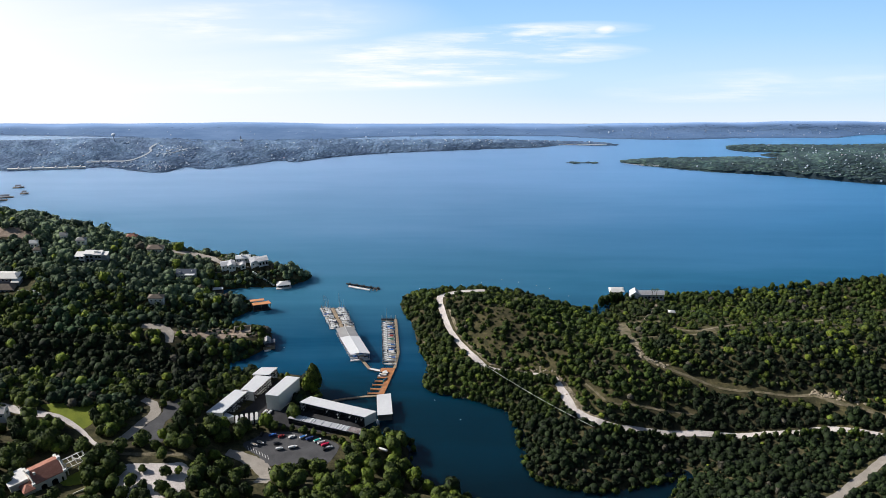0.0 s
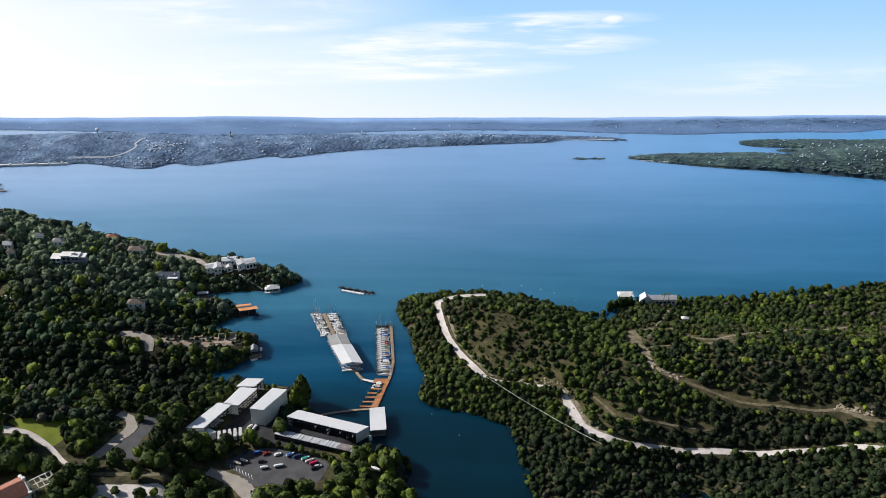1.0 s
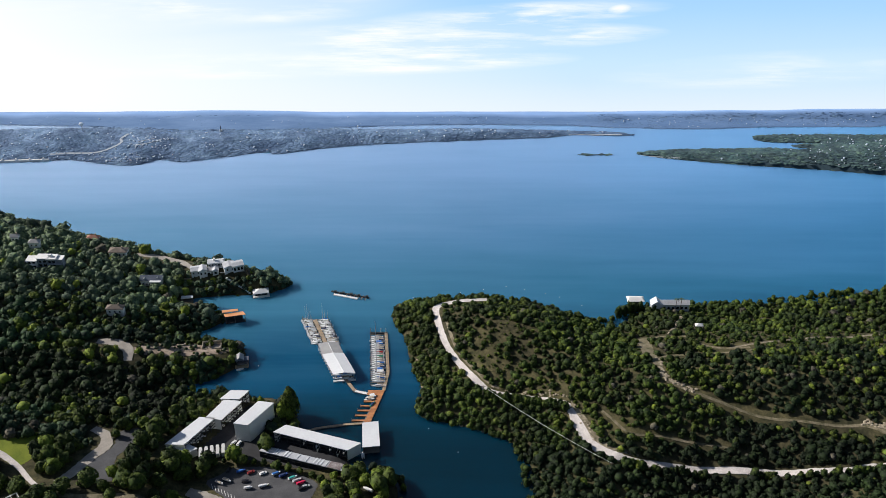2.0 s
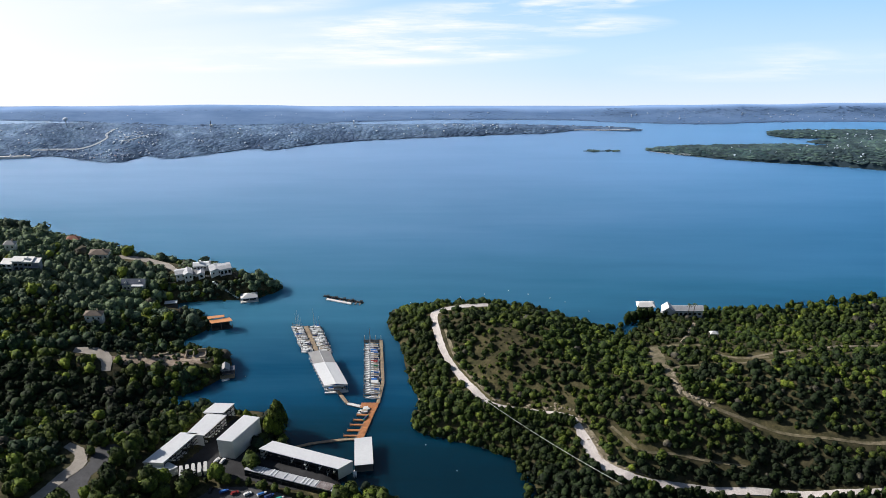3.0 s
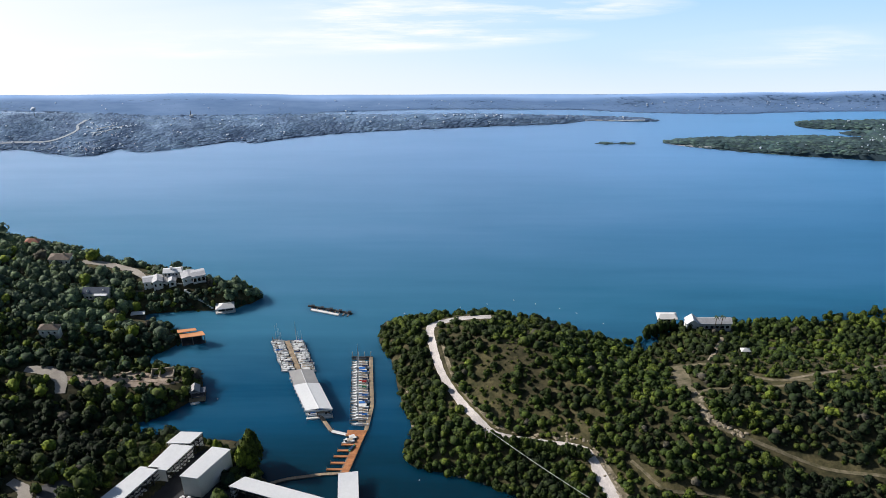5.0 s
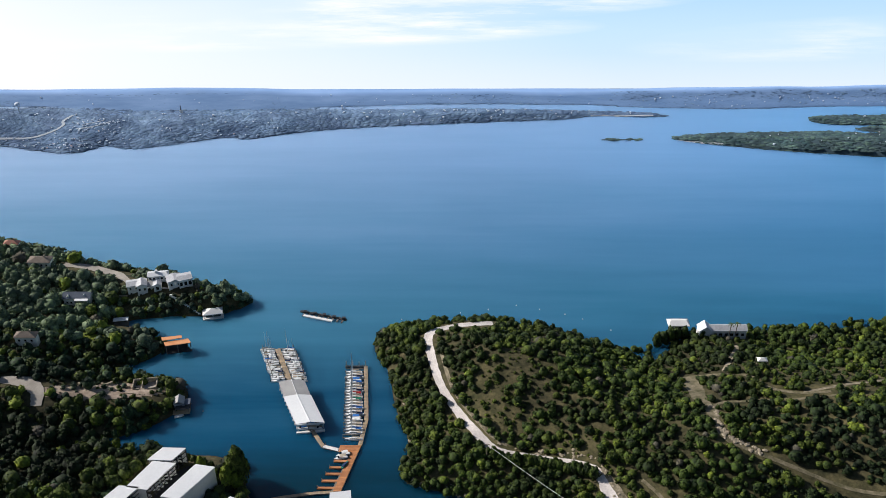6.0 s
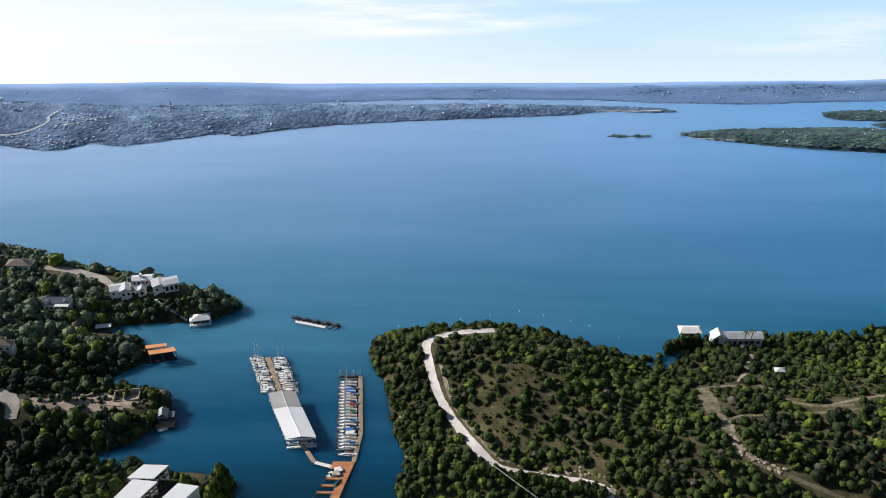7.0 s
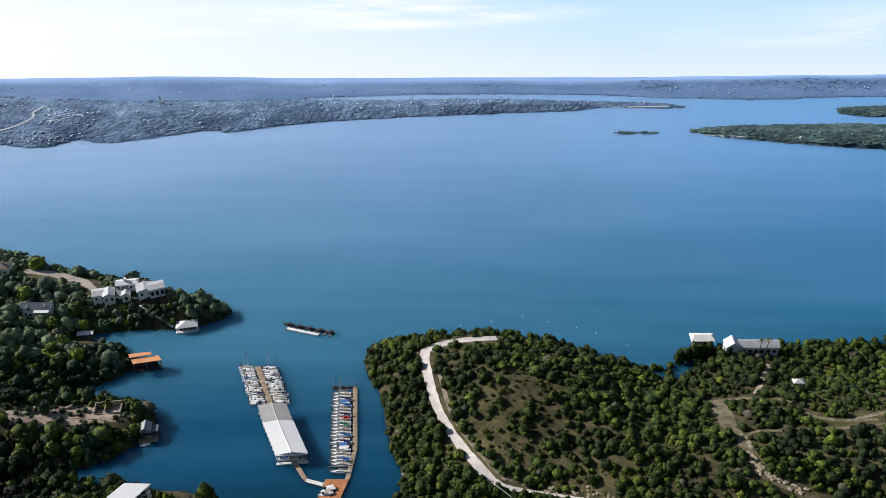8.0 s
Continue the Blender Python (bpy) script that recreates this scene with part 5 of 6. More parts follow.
# ---- cars and trailers in the car park ----
def car(label, paint, at, turn):
    ob = thing("car", label, "car", (at[0], at[1], on_ground(*at) + 0.10), turn, "parked cars")
    ob.scale = (0.85, 0.85, 0.85)
    bm = boxed(-2.1, 2.1, -0.88, 0.88, 0.3, 0.92, bevel=0.14)
    part("body", bm, paint, ob)
    part("cabin", cabin_mesh(-1.5, 0.9, 1.55, 0.9, 1.45), paint, ob)
    part("windows", cabin_mesh(-1.52, 0.95, 1.58, 1.0, 1.3), DARK_GLASS, ob, "dark car windows")
    for sx in (-1.3, 1.3):
        for sy in (-0.8, 0.8):
            wh = part("wheel", tube(bmesh.new(), (sx, sy - 0.12, 0.32), (sx, sy + 0.12, 0.32), 0.32, n=10), RUBBER, ob)
    for sy in (-0.6, 0.6):
        part("headlight", boxed(2.06, 2.13, sy - 0.18, sy + 0.18, 0.62, 0.76), ALUMINIUM, ob)
    return ob


def trailer_boat(label, paint, cover, at, turn, size=1.0):
    ob = thing("trailer_boat", label, "boat trailer", (at[0], at[1], on_ground(*at) + 0.10), turn, "boats on trailers")
    ob.scale = (0.8, 0.8, 0.8)
    part("hull", hull_mesh(5.4 * size, 1.9, 0.8, 0.5), paint, ob, at=pose(0, 0, 0.75))
    part("cover", cabin_mesh(-2.3 * size, 1.5 * size, 1.5, 1.5, 1.9), cover, ob)
    part("trailer", boxed(-2.4 * size, 3.1 * size, -0.5, 0.5, 0.35, 0.5), STEEL_DARK, ob)
    for sy in (-0.85, 0.85):
        part("wheel", tube(bmesh.new(), (-0.8, sy - 0.1, 0.3), (-0.8, sy + 0.1, 0.3), 0.3, n=10), RUBBER, ob)
    return ob


PAINT_BLACK, PAINT_BLUE, PAINT_SILVER, PAINT_WHITE = plain("black_paint", (0.02, 0.02, 0.025), 0.3), plain("blue_paint", (0.05, 0.10, 0.35), 0.3), plain("silver_paint", (0.45, 0.46, 0.48), 0.3), plain("white_paint", (0.75, 0.75, 0.75), 0.3)
PAINT_TEAL, PAINT_RED = plain("teal_paint", (0.05, 0.42, 0.36), 0.4), plain("crimson_paint", (0.62, 0.03, 0.10), 0.4)
trailer_boat("blue and white boat on a trailer", PAINT_BLUE, CANVAS_BLUE, (-90.0, 392.0), 20)
trailer_boat("white boat with a blue cover on a trailer", GELCOAT, CANVAS_BLUE, (-73.6, 390.6), 28)
trailer_boat("dark blue boat on a trailer", PAINT_BLUE, CANVAS_NAVY, (-70.2, 389.6), 28)
trailer_boat("white boat with a teal cover on a trailer", GELCOAT, PAINT_TEAL, (-65.8, 388.0), 28)
trailer_boat("white boat with a pale blue cover on a trailer", GELCOAT, PAINT_SILVER, (-63.6, 386.4), 28)
trailer_boat("bright red boat on a trailer", PAINT_RED, PAINT_RED, (-61.6, 384.9), 28)
trailer_boat("white boat on a trailer beside a tree", GELCOAT, GELCOAT, (-78.2, 383.0), 15, 1.1)
trailer_boat("uncovered white boat on a trailer", GELCOAT, CANVAS_TAN, (-95.4, 386.4), -25)
trailer_boat("low white boat on a trailer", GELCOAT, GELCOAT, (-85.0, 381.8), 10, 0.9)
trailer_boat("long white boat hull on a trailer", GELCOAT, CANVAS_TAN, (-98.5, 384.8), -28)
trailer_boat("white shrink-wrapped boat between shoreline trees", GELCOAT, GELCOAT, (-31.0, 379.5), 150, 1.2)
for x, y, a in ((-96.8, 410.6, 60), (-94.2, 410.2, 70)):
    car("white van parked beside the boat sheds", PAINT_WHITE, (x, y), a)
for k, (x, y) in enumerate(((-150.0, 424.0), (-147.4, 423.0), (-144.8, 421.6), (-142.2, 420.2), (-139.8, 418.6))):
    trailer_boat("covered boat stored at the edge of the back yard", PAINT_SILVER if k % 2 else GELCOAT, CANVAS_NAVY if k % 3 == 0 else CANVAS_TAN, (x, y), 60, 0.8)
car("dark red parked car", plain("dark_red_paint", (0.25, 0.03, 0.03), 0.3), (-85.4, 391.5), 30)
car("black parked car beside a trailer", PAINT_BLACK, (-87.0, 386.0), 10)
car("white parked car under the trees", PAINT_WHITE, (-79.8, 391.0), 28)
car("silver parked car at the end of the row", PAINT_SILVER, (-59.2, 383.0), 20)
car("black parked car near the row", PAINT_BLACK, (-60.8, 381.6), 24)
car("black car standing in the car park", PAINT_BLACK, (-66.3, 373.6), 75)
car("blue-black car at the edge of the car park", PAINT_BLACK, (-96.0, 392.8), 80)
for k in range(8):
    t = k / 7
    x, y = -101.6 + t * 11.5, 383.2 - t * 7.2
    ob = part("road_marking", boxed(-0.1, 0.1, -1.5, 1.5, 0, 0.03), WALL_WHITE, None, at=pose(x, y, on_ground(x, y) + 0.12, 0, 0, 20))
    tagged(ob, "white painted parking bay line on asphalt", "marking", kind="structure")

# ---- houses on the headlands ----
def gable_roof(x0, x1, y0, y1, z, rise, along="x", over=0.35, thick=0.25):
    """A gabled roof with eaves, as one shell."""
    bm = bmesh.new()
    if along == "x":
        a, b, ym = x0 - over, x1 + over, (y0 + y1) / 2
        prof = [(y0 - over, z - 0.1), (ym, z + rise), (y1 + over, z - 0.1), (y1 + over, z - 0.1 - thick), (ym, z + rise - thick), (y0 - over, z - 0.1 - thick)]
        ends = [[bm.verts.new((e, p, q)) for p, q in prof] for e in (a, b)]
    else:
        a, b, xm = y0 - over, y1 + over, (x0 + x1) / 2
        prof = [(x0 - over, z - 0.1), (xm, z + rise), (x1 + over, z - 0.1), (x1 + over, z - 0.1 - thick), (xm, z + rise - thick), (x0 - over, z - 0.1 - thick)]
        ends = [[bm.verts.new((p, e, q)) for p, q in prof] for e in (a, b)]
    for i in range(6):
        bm.faces.new((ends[0][i], ends[0][(i + 1) % 6], ends[1][(i + 1) % 6], ends[1][i]))
    for e in ends:
        bm.faces.new((e[0], e[1], e[4], e[5]))
        bm.faces.new((e[1], e[2], e[3], e[4]))
    bmesh.ops.recalc_face_normals(bm, faces=bm.faces[:])
    return bm


def hip_roof(x0, x1, y0, y1, z, rise, over=0.4, ridge=0.3):
    bm = bmesh.new()
    x0, x1, y0, y1 = x0 - over, x1 + over, y0 - over, y1 + over
    w, d = (x1 - x0), (y1 - y0)
    xm, ym = (x0 + x1) / 2, (y0 + y1) / 2
    top = [(xm - w * ridge / 2, ym, z + rise), (xm + w * ridge / 2, ym, z + rise)]
    lo = [bm.verts.new((*p, z - 0.3)) for p in ((x0, y0), (x1, y0), (x1, y1), (x0, y1))]
    hi = [bm.verts.new((*p, z)) for p in ((x0, y0), (x1, y0), (x1, y1), (x0, y1))]
    t = [bm.verts.new(p) for p in top]
    bm.faces.new(lo[::-1])
    for i in range(4):
        bm.faces.new((lo[i], lo[(i + 1) % 4], hi[(i + 1) % 4], hi[i]))
    bm.faces.new((hi[0], hi[1], t[1], t[0]))
    bm.faces.new((hi[1], hi[2], t[1]))
    bm.faces.new((hi[2], hi[3], t[0], t[1]))
    bm.faces.new((hi[3], hi[0], t[0]))
    bmesh.ops.recalc_face_normals(bm, faces=bm.faces[:])
    return bm


def gable_walls(x0, x1, y0, y1, z0, z, rise, along):
    """Walls that rise into the gables."""
    bm = bmesh.new()
    if along == "x":
        prof = [(y0, z0), (y1, z0), (y1, z - 0.35), ((y0 + y1) / 2, z + rise - 0.35), (y0, z - 0.35)]
        ends = [[bm.verts.new((e, p, q)) for p, q in prof] for e in (x0, x1)]
    else:
        prof = [(x0, z0), (x1, z0), (x1, z - 0.35), ((x0 + x1) / 2, z + rise - 0.35), (x0, z - 0.35)]
        ends = [[bm.verts.new((p, e, q)) for p, q in prof] for e in (y0, y1)]
    for i in range(5):
        bm.faces.new((ends[0][i], ends[0][(i + 1) % 5], ends[1][(i + 1) % 5], ends[1][i]))
    bm.faces.new(ends[0])
    bm.faces.new(ends[1])
    bmesh.ops.recalc_face_normals(bm, faces=bm.faces[:])
    return bm


def windows(parent, x0, x1, y, zs, n, w=0.9, h=1.1, turn=0):
    """A row of framed windows on a wall that faces the near side."""
    for z in zs:
        for k in range(n):
            x = x0 + (x1 - x0) * (k + 0.5) / n
            wd = part("window", boxed(x - w / 2 - 0.08, x + w / 2 + 0.08, y - 0.06, y + 0.1, z - 0.08, z + h + 0.08), WALL_WHITE, parent)
            part("pane", boxed(x - w / 2, x + w / 2, y - 0.09, y - 0.02, z, z + h), DARK_GLASS, wd)


def side_windows(parent, x, y0, y1, zs, n, w=0.8, h=1.1):
    for z in zs:
        for k in range(n):
            y = y0 + (y1 - y0) * (k + 0.5) / n
            wd = part("window", boxed(x - 0.1, x + 0.06, y - w / 2 - 0.08, y + w / 2 + 0.08, z - 0.08, z + h + 0.08), WALL_WHITE, parent)
            part("pane", boxed(x + 0.02, x + 0.09, y - w / 2, y + w / 2, z, z + h), DARK_GLASS, wd)


def block(parent, at, w, d, z0, z1, rise, along, turn, roof, wall=WALL_WHITE, rows=(), cols=2, side=0, win=(0.9, 1.2), over=0.35):
    """One roofed block of a house, turned about its own middle, with framed windows on its near and its right side."""
    m = pose(at[0], at[1], 0, 0, 0, turn)
    part("wall", gable_walls(-w / 2, w / 2, -d / 2, d / 2, z0, z1, rise, along), wall, parent, at=m)
    part("roof", gable_roof(-w / 2, w / 2, -d / 2, d / 2, z1, rise, along, over), roof, parent, at=m)
    part("fascia", boxed(-w / 2 - over + 0.05, w / 2 + over - 0.05, -d / 2 - over + 0.02, -d / 2 - over + 0.12, z1 - 0.42, z1 - 0.2), wall, parent, at=m)
    ww, wh = win
    for z in rows:
        for k in range(cols):
            x = -w / 2 + w * (k + 0.5) / cols
            wd = part("window", boxed(x - ww / 2 - 0.08, x + ww / 2 + 0.08, -d / 2 - 0.06, -d / 2 + 0.1, z - 0.08, z + wh + 0.08), wall, parent, at=m)
            part("pane", boxed(x - ww / 2, x + ww / 2, -d / 2 - 0.09, -d / 2 - 0.02, z, z + wh), DARK_GLASS, wd)
        for k in range(side):
            y = -d / 2 + d * (k + 0.5) / side
            wd = part("window", boxed(w / 2 - 0.1, w / 2 + 0.06, y - ww / 2 - 0.08, y + ww / 2 + 0.08, z - 0.08, z + wh + 0.08), wall, parent, at=m)
            part("pane", boxed(w / 2 + 0.02, w / 2 + 0.09, y - ww / 2, y + ww / 2, z, z + wh), DARK_GLASS, wd)


# the white house on the cape
cape = thing("house", "large white house with pale metal roofs on the wooded cape", "house", (-130, 545, 0))
block(cape, (-13.2, 2.0), 5.4, 5.0, 3, 11.0, 0.8, "x", 16, PATCHED_METAL, rows=(5.8, 8.6), cols=2, side=2, win=(0.8, 1.2))
block(cape, (-8.8, 1.4), 4.6, 5.4, 3, 11.4, 1.1, "y", 16, PATCHED_METAL, rows=(5.4, 8.6), cols=2, win=(0.9, 1.4))
block(cape, (-4.6, 2.8), 4.6, 4.0, 3, 10.2, 0.8, "x", 10, GREY_METAL, rows=(6.6,), cols=2, win=(1.3, 2.2))
block(cape, (-1.4, 1.8), 3.4, 4.4, 3, 11.2, 0.9, "y", 10, PATCHED_METAL, rows=(5.6, 8.6), cols=1, win=(1.3, 1.6))
block(cape, (-1.8, 6.2), 9.0, 3.8, 4, 13.4, 0.8, "x", 8, WHITE_METAL, rows=(11.2,), cols=5, win=(1.0, 1.2))
block(cape, (6.4, 3.0), 6.4, 5.6, 3, 13.2, 0.7, "y", 22, PATCHED_METAL, rows=(6.6, 10.6), cols=2, win=(0.8, 1.2))
block(cape, (11.4, 3.4), 6.2, 5.4, 3, 13.8, 0.6, "x", 22, PATCHED_METAL, rows=(6.8, 10.4), cols=3, side=2, win=(1.3, 2.1))
part("balcony", boxed(8.6, 15.2, -1.2, 0.8, 6.2, 6.5), WALL_PALE, cape, "pale balcony slab")
part("balcony_rail", boxed(8.6, 15.2, -1.2, -1.1, 6.5, 7.3), DARK_GLASS, cape, "dark glass balcony rail")
part("link_roof", boxed(1.0, 4.2, 0.4, 3.6, 8.6, 8.9, bevel=0.05), GREY_METAL, cape, "grey flat link roof")
part("link", boxed(1.2, 4.0, 0.6, 3.4, 3, 8.6), DARK_GLASS, cape, "dark glazed link between the wings")
part("chimney", boxed(-3.0, -1.9, 5.5, 6.6, 12, 15.4, bevel=0.06), WALL_WHITE, cape)
part("chimney", boxed(2.4, 3.3, 6.0, 6.9, 12, 15.0, bevel=0.06), WALL_WHITE, cape)
part("terrace_wall", boxed(-20.5, -15.5, -2.4, -1.8, 3, 6.4), LIMESTONE, cape, "low limestone terrace wall")
part("terrace_wall", boxed(15.0, 19.5, 1.6, 2.2, 3, 8.2), LIMESTONE, cape, "low limestone terrace wall")
stairs = thing("stairway", "narrow grey stair down the slope to the water", "stairway")
for k in range(14):
    t = k / 13
    x, y = -124 + 13.5 * t, 541.0 - 5.0 * t
    part("step", boxed(x - 0.6, x + 0.6, y - 0.35, y + 0.35, 7.6 - 6.8 * t, 8.4 - 6.8 * t), WALL_PALE, stairs)

# the house with the blue-grey roof
blue = thing("house", "house with a blue-grey shingle roof among trees", "house", (-166, 536.5, 0))
part("wall", gable_walls(-6.2, 6.2, -2.2, 2.4, 5, 11.2, 2.2, "x"), WALL_PALE, blue)
part("roof", gable_roof(-6.2, 6.2, -2.2, 2.4, 11.2, 2.2, "x"), SLATE, blue, "blue-grey shingle roof")
part("porch_roof", rib_roof([(-0.5, -2.2), (5.8, -2.2), (5.8, -4.2), (-0.5, -4.2)], 11.2, 0.2, 4), WHITE_METAL, blue, "white porch roof")
for x in (-0.2, 2.6, 5.5):
    part("porch_post", boxed(x - 0.1, x + 0.1, -4.1, -3.9, 5, 11.0), WALL_WHITE, blue)
part("dormer", gable_walls(-4.6, -3.2, -2.0, -0.6, 11, 12.3, 0.7, "y"), WALL_PALE, blue)
part("dormer", gable_walls(3.0, 4.2, -1.4, 0.2, 11.5, 12.6, 0.6, "y"), WALL_PALE, blue)
windows(blue, -5.5, 0, -2.2, (8.2,), 3)

# the apartment block on the slope
flats = thing("apartment_block", "pale terraced apartment block with blue-grey glazing above the woods", "apartment block", (-225.8, 537, 0))
# Blue-grey wall with shade put into the colour; the left block stays pale.
SHADE_WALL = rough_mat("shaded_blue_grey_render", (0.20, 0.22, 0.26), (0.28, 0.30, 0.34), 0.3, 2.0, 0.8, 0.05, grain=0.1)
for x0, x1, y0, top, wall in ((-10.2, -4.4, -0.6, 23.0, WALL_PALE), (-4.4, 1.6, 0.4, 24.2, SHADE_WALL), (1.6, 6.4, 0.0, 24.0, SHADE_WALL), (6.4, 10.0, 0.8, 23.2, SHADE_WALL)):
    part("wall", boxed(x0, x1, y0, 4.5, 12, top), wall, flats)
    part("roof", rib_roof([(x0 - 0.4, 4.9), (x1 + 0.4, 4.9), (x1 + 0.4, y0 - 0.7), (x0 - 0.4, y0 - 0.7)], top + 0.32, 0.35, 4), WALL_WHITE, flats, "white flat roof")
for k in range(4):
    z = 13.2 + 2.5 * k
    part("balcony", boxed(-11.0, -4.6, -2.0, -0.5, z, z + 0.35), WALL_WHITE, flats)
    part("balcony_rail", boxed(-11.0, -4.6, -2.0, -1.9, z + 0.35, z + 1.0), WALL_WHITE, flats)
    part("balcony", boxed(1.8, 9.8, -1.2, 0.1, z, z + 0.3), SHADE_WALL, flats)
    windows(flats, -10, -4.6, -0.6, (z + 0.6,), 2, 1.7, 1.4)
    windows(flats, -4.0, 1.2, 0.4, (z + 0.6,), 2, 1.8, 1.5)
    windows(flats, 1.9, 6.2, 0.0, (z + 0.6,), 2, 1.7, 1.5)
part("roof_hatch", boxed(2.0, 4.0, 1.5, 3.2, 24.2, 25.6, bevel=0.08), WALL_WHITE, flats)

# the hotel-like villa at the edge of the woods
lodge = thing("house", "large tiered villa with pale and terracotta roofs", "house", (-268, 505, 0))
part("wall", boxed(-14, 4.5, 5, 12, 14, 24.0), SHADE_WALL, lodge)
part("roof", hip_roof(-14, 4.5, 5, 12, 24.0, 1.6, 0.6, 0.7), WALL_PALE, lodge, "pale low hipped roof")
part("wing", boxed(1.5, 6.0, 3, 9, 14, 22.2), SHADE_WALL, lodge)
part("wing_roof", hip_roof(1.5, 6.0, 3, 9, 22.2, 1.2, 0.4, 0.3), WALL_PALE, lodge)
part("wall", boxed(-14, 4.5, -3, 3, 14, 20.8), SHADE_WALL, lodge)
part("roof", hip_roof(-14, 4.5, -3, 3, 20.8, 2.4, 0.5, 0.6), BROWN_ROOF, lodge, "brownish terracotta tiled roof")
windows(lodge, -13, 4, 5.0, (21.6,), 7, 1.3, 1.5)
windows(lodge, -13, 4, -3.0, (15.6, 18.2), 7, 1.3, 1.6)
part("pool_wall", boxed(7.5, 24, -8.0, -7.2, 15, 19.2), WALL_PALE, lodge, "white pool wall")
part("pool", boxed(10, 20, -7.2, -4.5, 15, 19.0), plain("pool_water", (0.10, 0.38, 0.36), 0.1), lodge, "turquoise swimming pool")
part("pool_deck", boxed(7.5, 24, -4.5, -3.6, 15, 19.3), WALL_PALE, lodge)
part("pool_house", boxed(21.0, 23.5, -7.1, -4.7, 15, 21.0), WALL_WHITE, lodge)
for x in (8.5, 13.0, 17.5):
    part("parasol", hip_roof(x - 0.9, x + 0.9, -4.6, -3.4, 20.6, 0.6, 0.1, 0.1), WALL_WHITE, lodge)
    part("parasol_pole", tube(bmesh.new(), (x, -4.0, 19.0), (x, -4.0, 20.9), 0.05, n=5), PILE, lodge)


def cottage(label, at, w, d, h, roof, kind="gable_x", wall=WALL_PALE, rise=1.6, turn=0):
    z = on_ground(at[0], at[1])
    ob = thing("house", label, "house", (at[0], at[1], z), turn)
    part("wall", gable_walls(-w / 2, w / 2, -d / 2, d / 2, -2, h, rise, "x") if kind == "gable_x" else boxed(-w / 2, w / 2, -d / 2, d / 2, -2, h - 0.3), wall, ob)
    part("roof", gable_roof(-w / 2, w / 2, -d / 2, d / 2, h, rise, "x") if kind == "gable_x" else hip_roof(-w / 2, w / 2, -d / 2, d / 2, h, rise), roof, ob)
    windows(ob, -w / 2 + 0.4, w / 2 - 0.4, -d / 2, (h - 2.4,), max(2, int(w / 2.4)))
    part("chimney", boxed(w * 0.2, w * 0.2 + 0.7, -0.3, 0.4, h - 1, h + rise + 0.8), LIMESTONE, ob)
    return ob


cottage("house with a brown hipped shingle roof in the woods", (-192, 562), 10.5, 5.0, 5.2, BROWN_ROOF, "hip")
cottage("house with a grey-brown roof behind oaks", (-176.8, 502.3), 9.0, 3.6, 5.0, BROWN_ROOF, "hip", rise=1.8)
cottage("small pale house on the ridge", (-266, 549), 5.0, 2.6, 5.0, WALL_WHITE)
cottage("grey house with a low roof on the ridge", (-237, 554), 6.0, 3.0, 5.2, GREY_METAL, "hip")
cottage("white-walled house among ridge trees", (-249, 557), 4.5, 2.4, 5.5, GREY_METAL)
cottage("low grey house on the slope", (-262, 543), 5.0, 2.4, 4.8, BROWN_ROOF, "hip")
cottage("reddish-roofed house on the far ridge", (-212, 578), 7.0, 3.0, 5.0, TILE_RED, "hip")
cottage("white house at the garden path", (-232, 392), 10, 6, 6.5, GREY_METAL, "gable_x", WALL_WHITE)

# the villa with the terracotta roof
CREAM = rough_mat("cream_plaster", (0.62, 0.58, 0.52), (0.76, 0.72, 0.66), 0.2, 2.0, 0.8, 0.05, grain=0.08)
villa = thing("villa", "cream villa with a terracotta roof and arched windows", "house", (-192.2, 348.6, 14.4), 40)
villa.scale = (1.25, 1.2, 1.0)
part("wall", gable_walls(-6.0, 6.0, -5.4, 5.0, -2, 6.4, 3.4, "x"), CREAM, villa, "cream plastered walls")
part("roof", gable_roof(-5.6, 5.6, -5.4, 5.0, 6.4, 3.4, "x", 0.3), TILE_RED, villa, "terracotta tiled roof")
for k in range(27):
    x = -5.2 + k * 0.4
    for s_, y0, y1 in ((-1, -5.6, -0.2), (1, 5.2, -0.2)):
        part("tile_course", tube(bmesh.new(), (x, y0, 6.55), (x, y1, 9.92), 0.09, n=5), TILE_RED, villa)
for sx in (-6.0, 6.0):
    for y, z in ((-5.4, 7.2), (-0.2, 10.9), (5.0, 7.2)):
        part("parapet_cap", boxed(sx - 0.6, sx + 0.6, y - 0.7, y + 0.7, z - 1.2, z, bevel=0.08), WALL_WHITE, villa, "white corner parapet")
    for y0, y1, z0, z1 in ((-5.4, -0.2, 6.75, 10.15), (5.0, -0.2, 6.75, 10.15)):
        part("parapet", tube(bmesh.new(), (sx, y0, z0), (sx, y1, z1), 0.34, n=4), CREAM, villa)
for x, w in ((-2.6, 2.2), (1.6, 2.4), (4.6, 0.7)):
    bm = boxed(x - w / 2, x + w / 2, -5.50, -5.3, 0.4, 3.0)
    bmesh.ops.create_cone(bm, cap_ends=True, segments=20, radius1=w / 2, radius2=w / 2, depth=0.2, matrix=pose(x, -5.4, 3.0, 90))
    part("arched_window", bm, DARK_GLASS, villa)
part("wing", boxed(-13.5, -6.0, -0.6, 7.0, -2, 6.0), CREAM, villa)
part("wing_roof", boxed(-13.9, -6.3, -1.0, 7.4, 6.0, 6.35, bevel=0.06), WALL_WHITE, villa, "white flat roof")
part("wing_parapet", boxed(-13.9, -6.3, -1.0, -0.7, 6.35, 6.9), WALL_WHITE, villa)
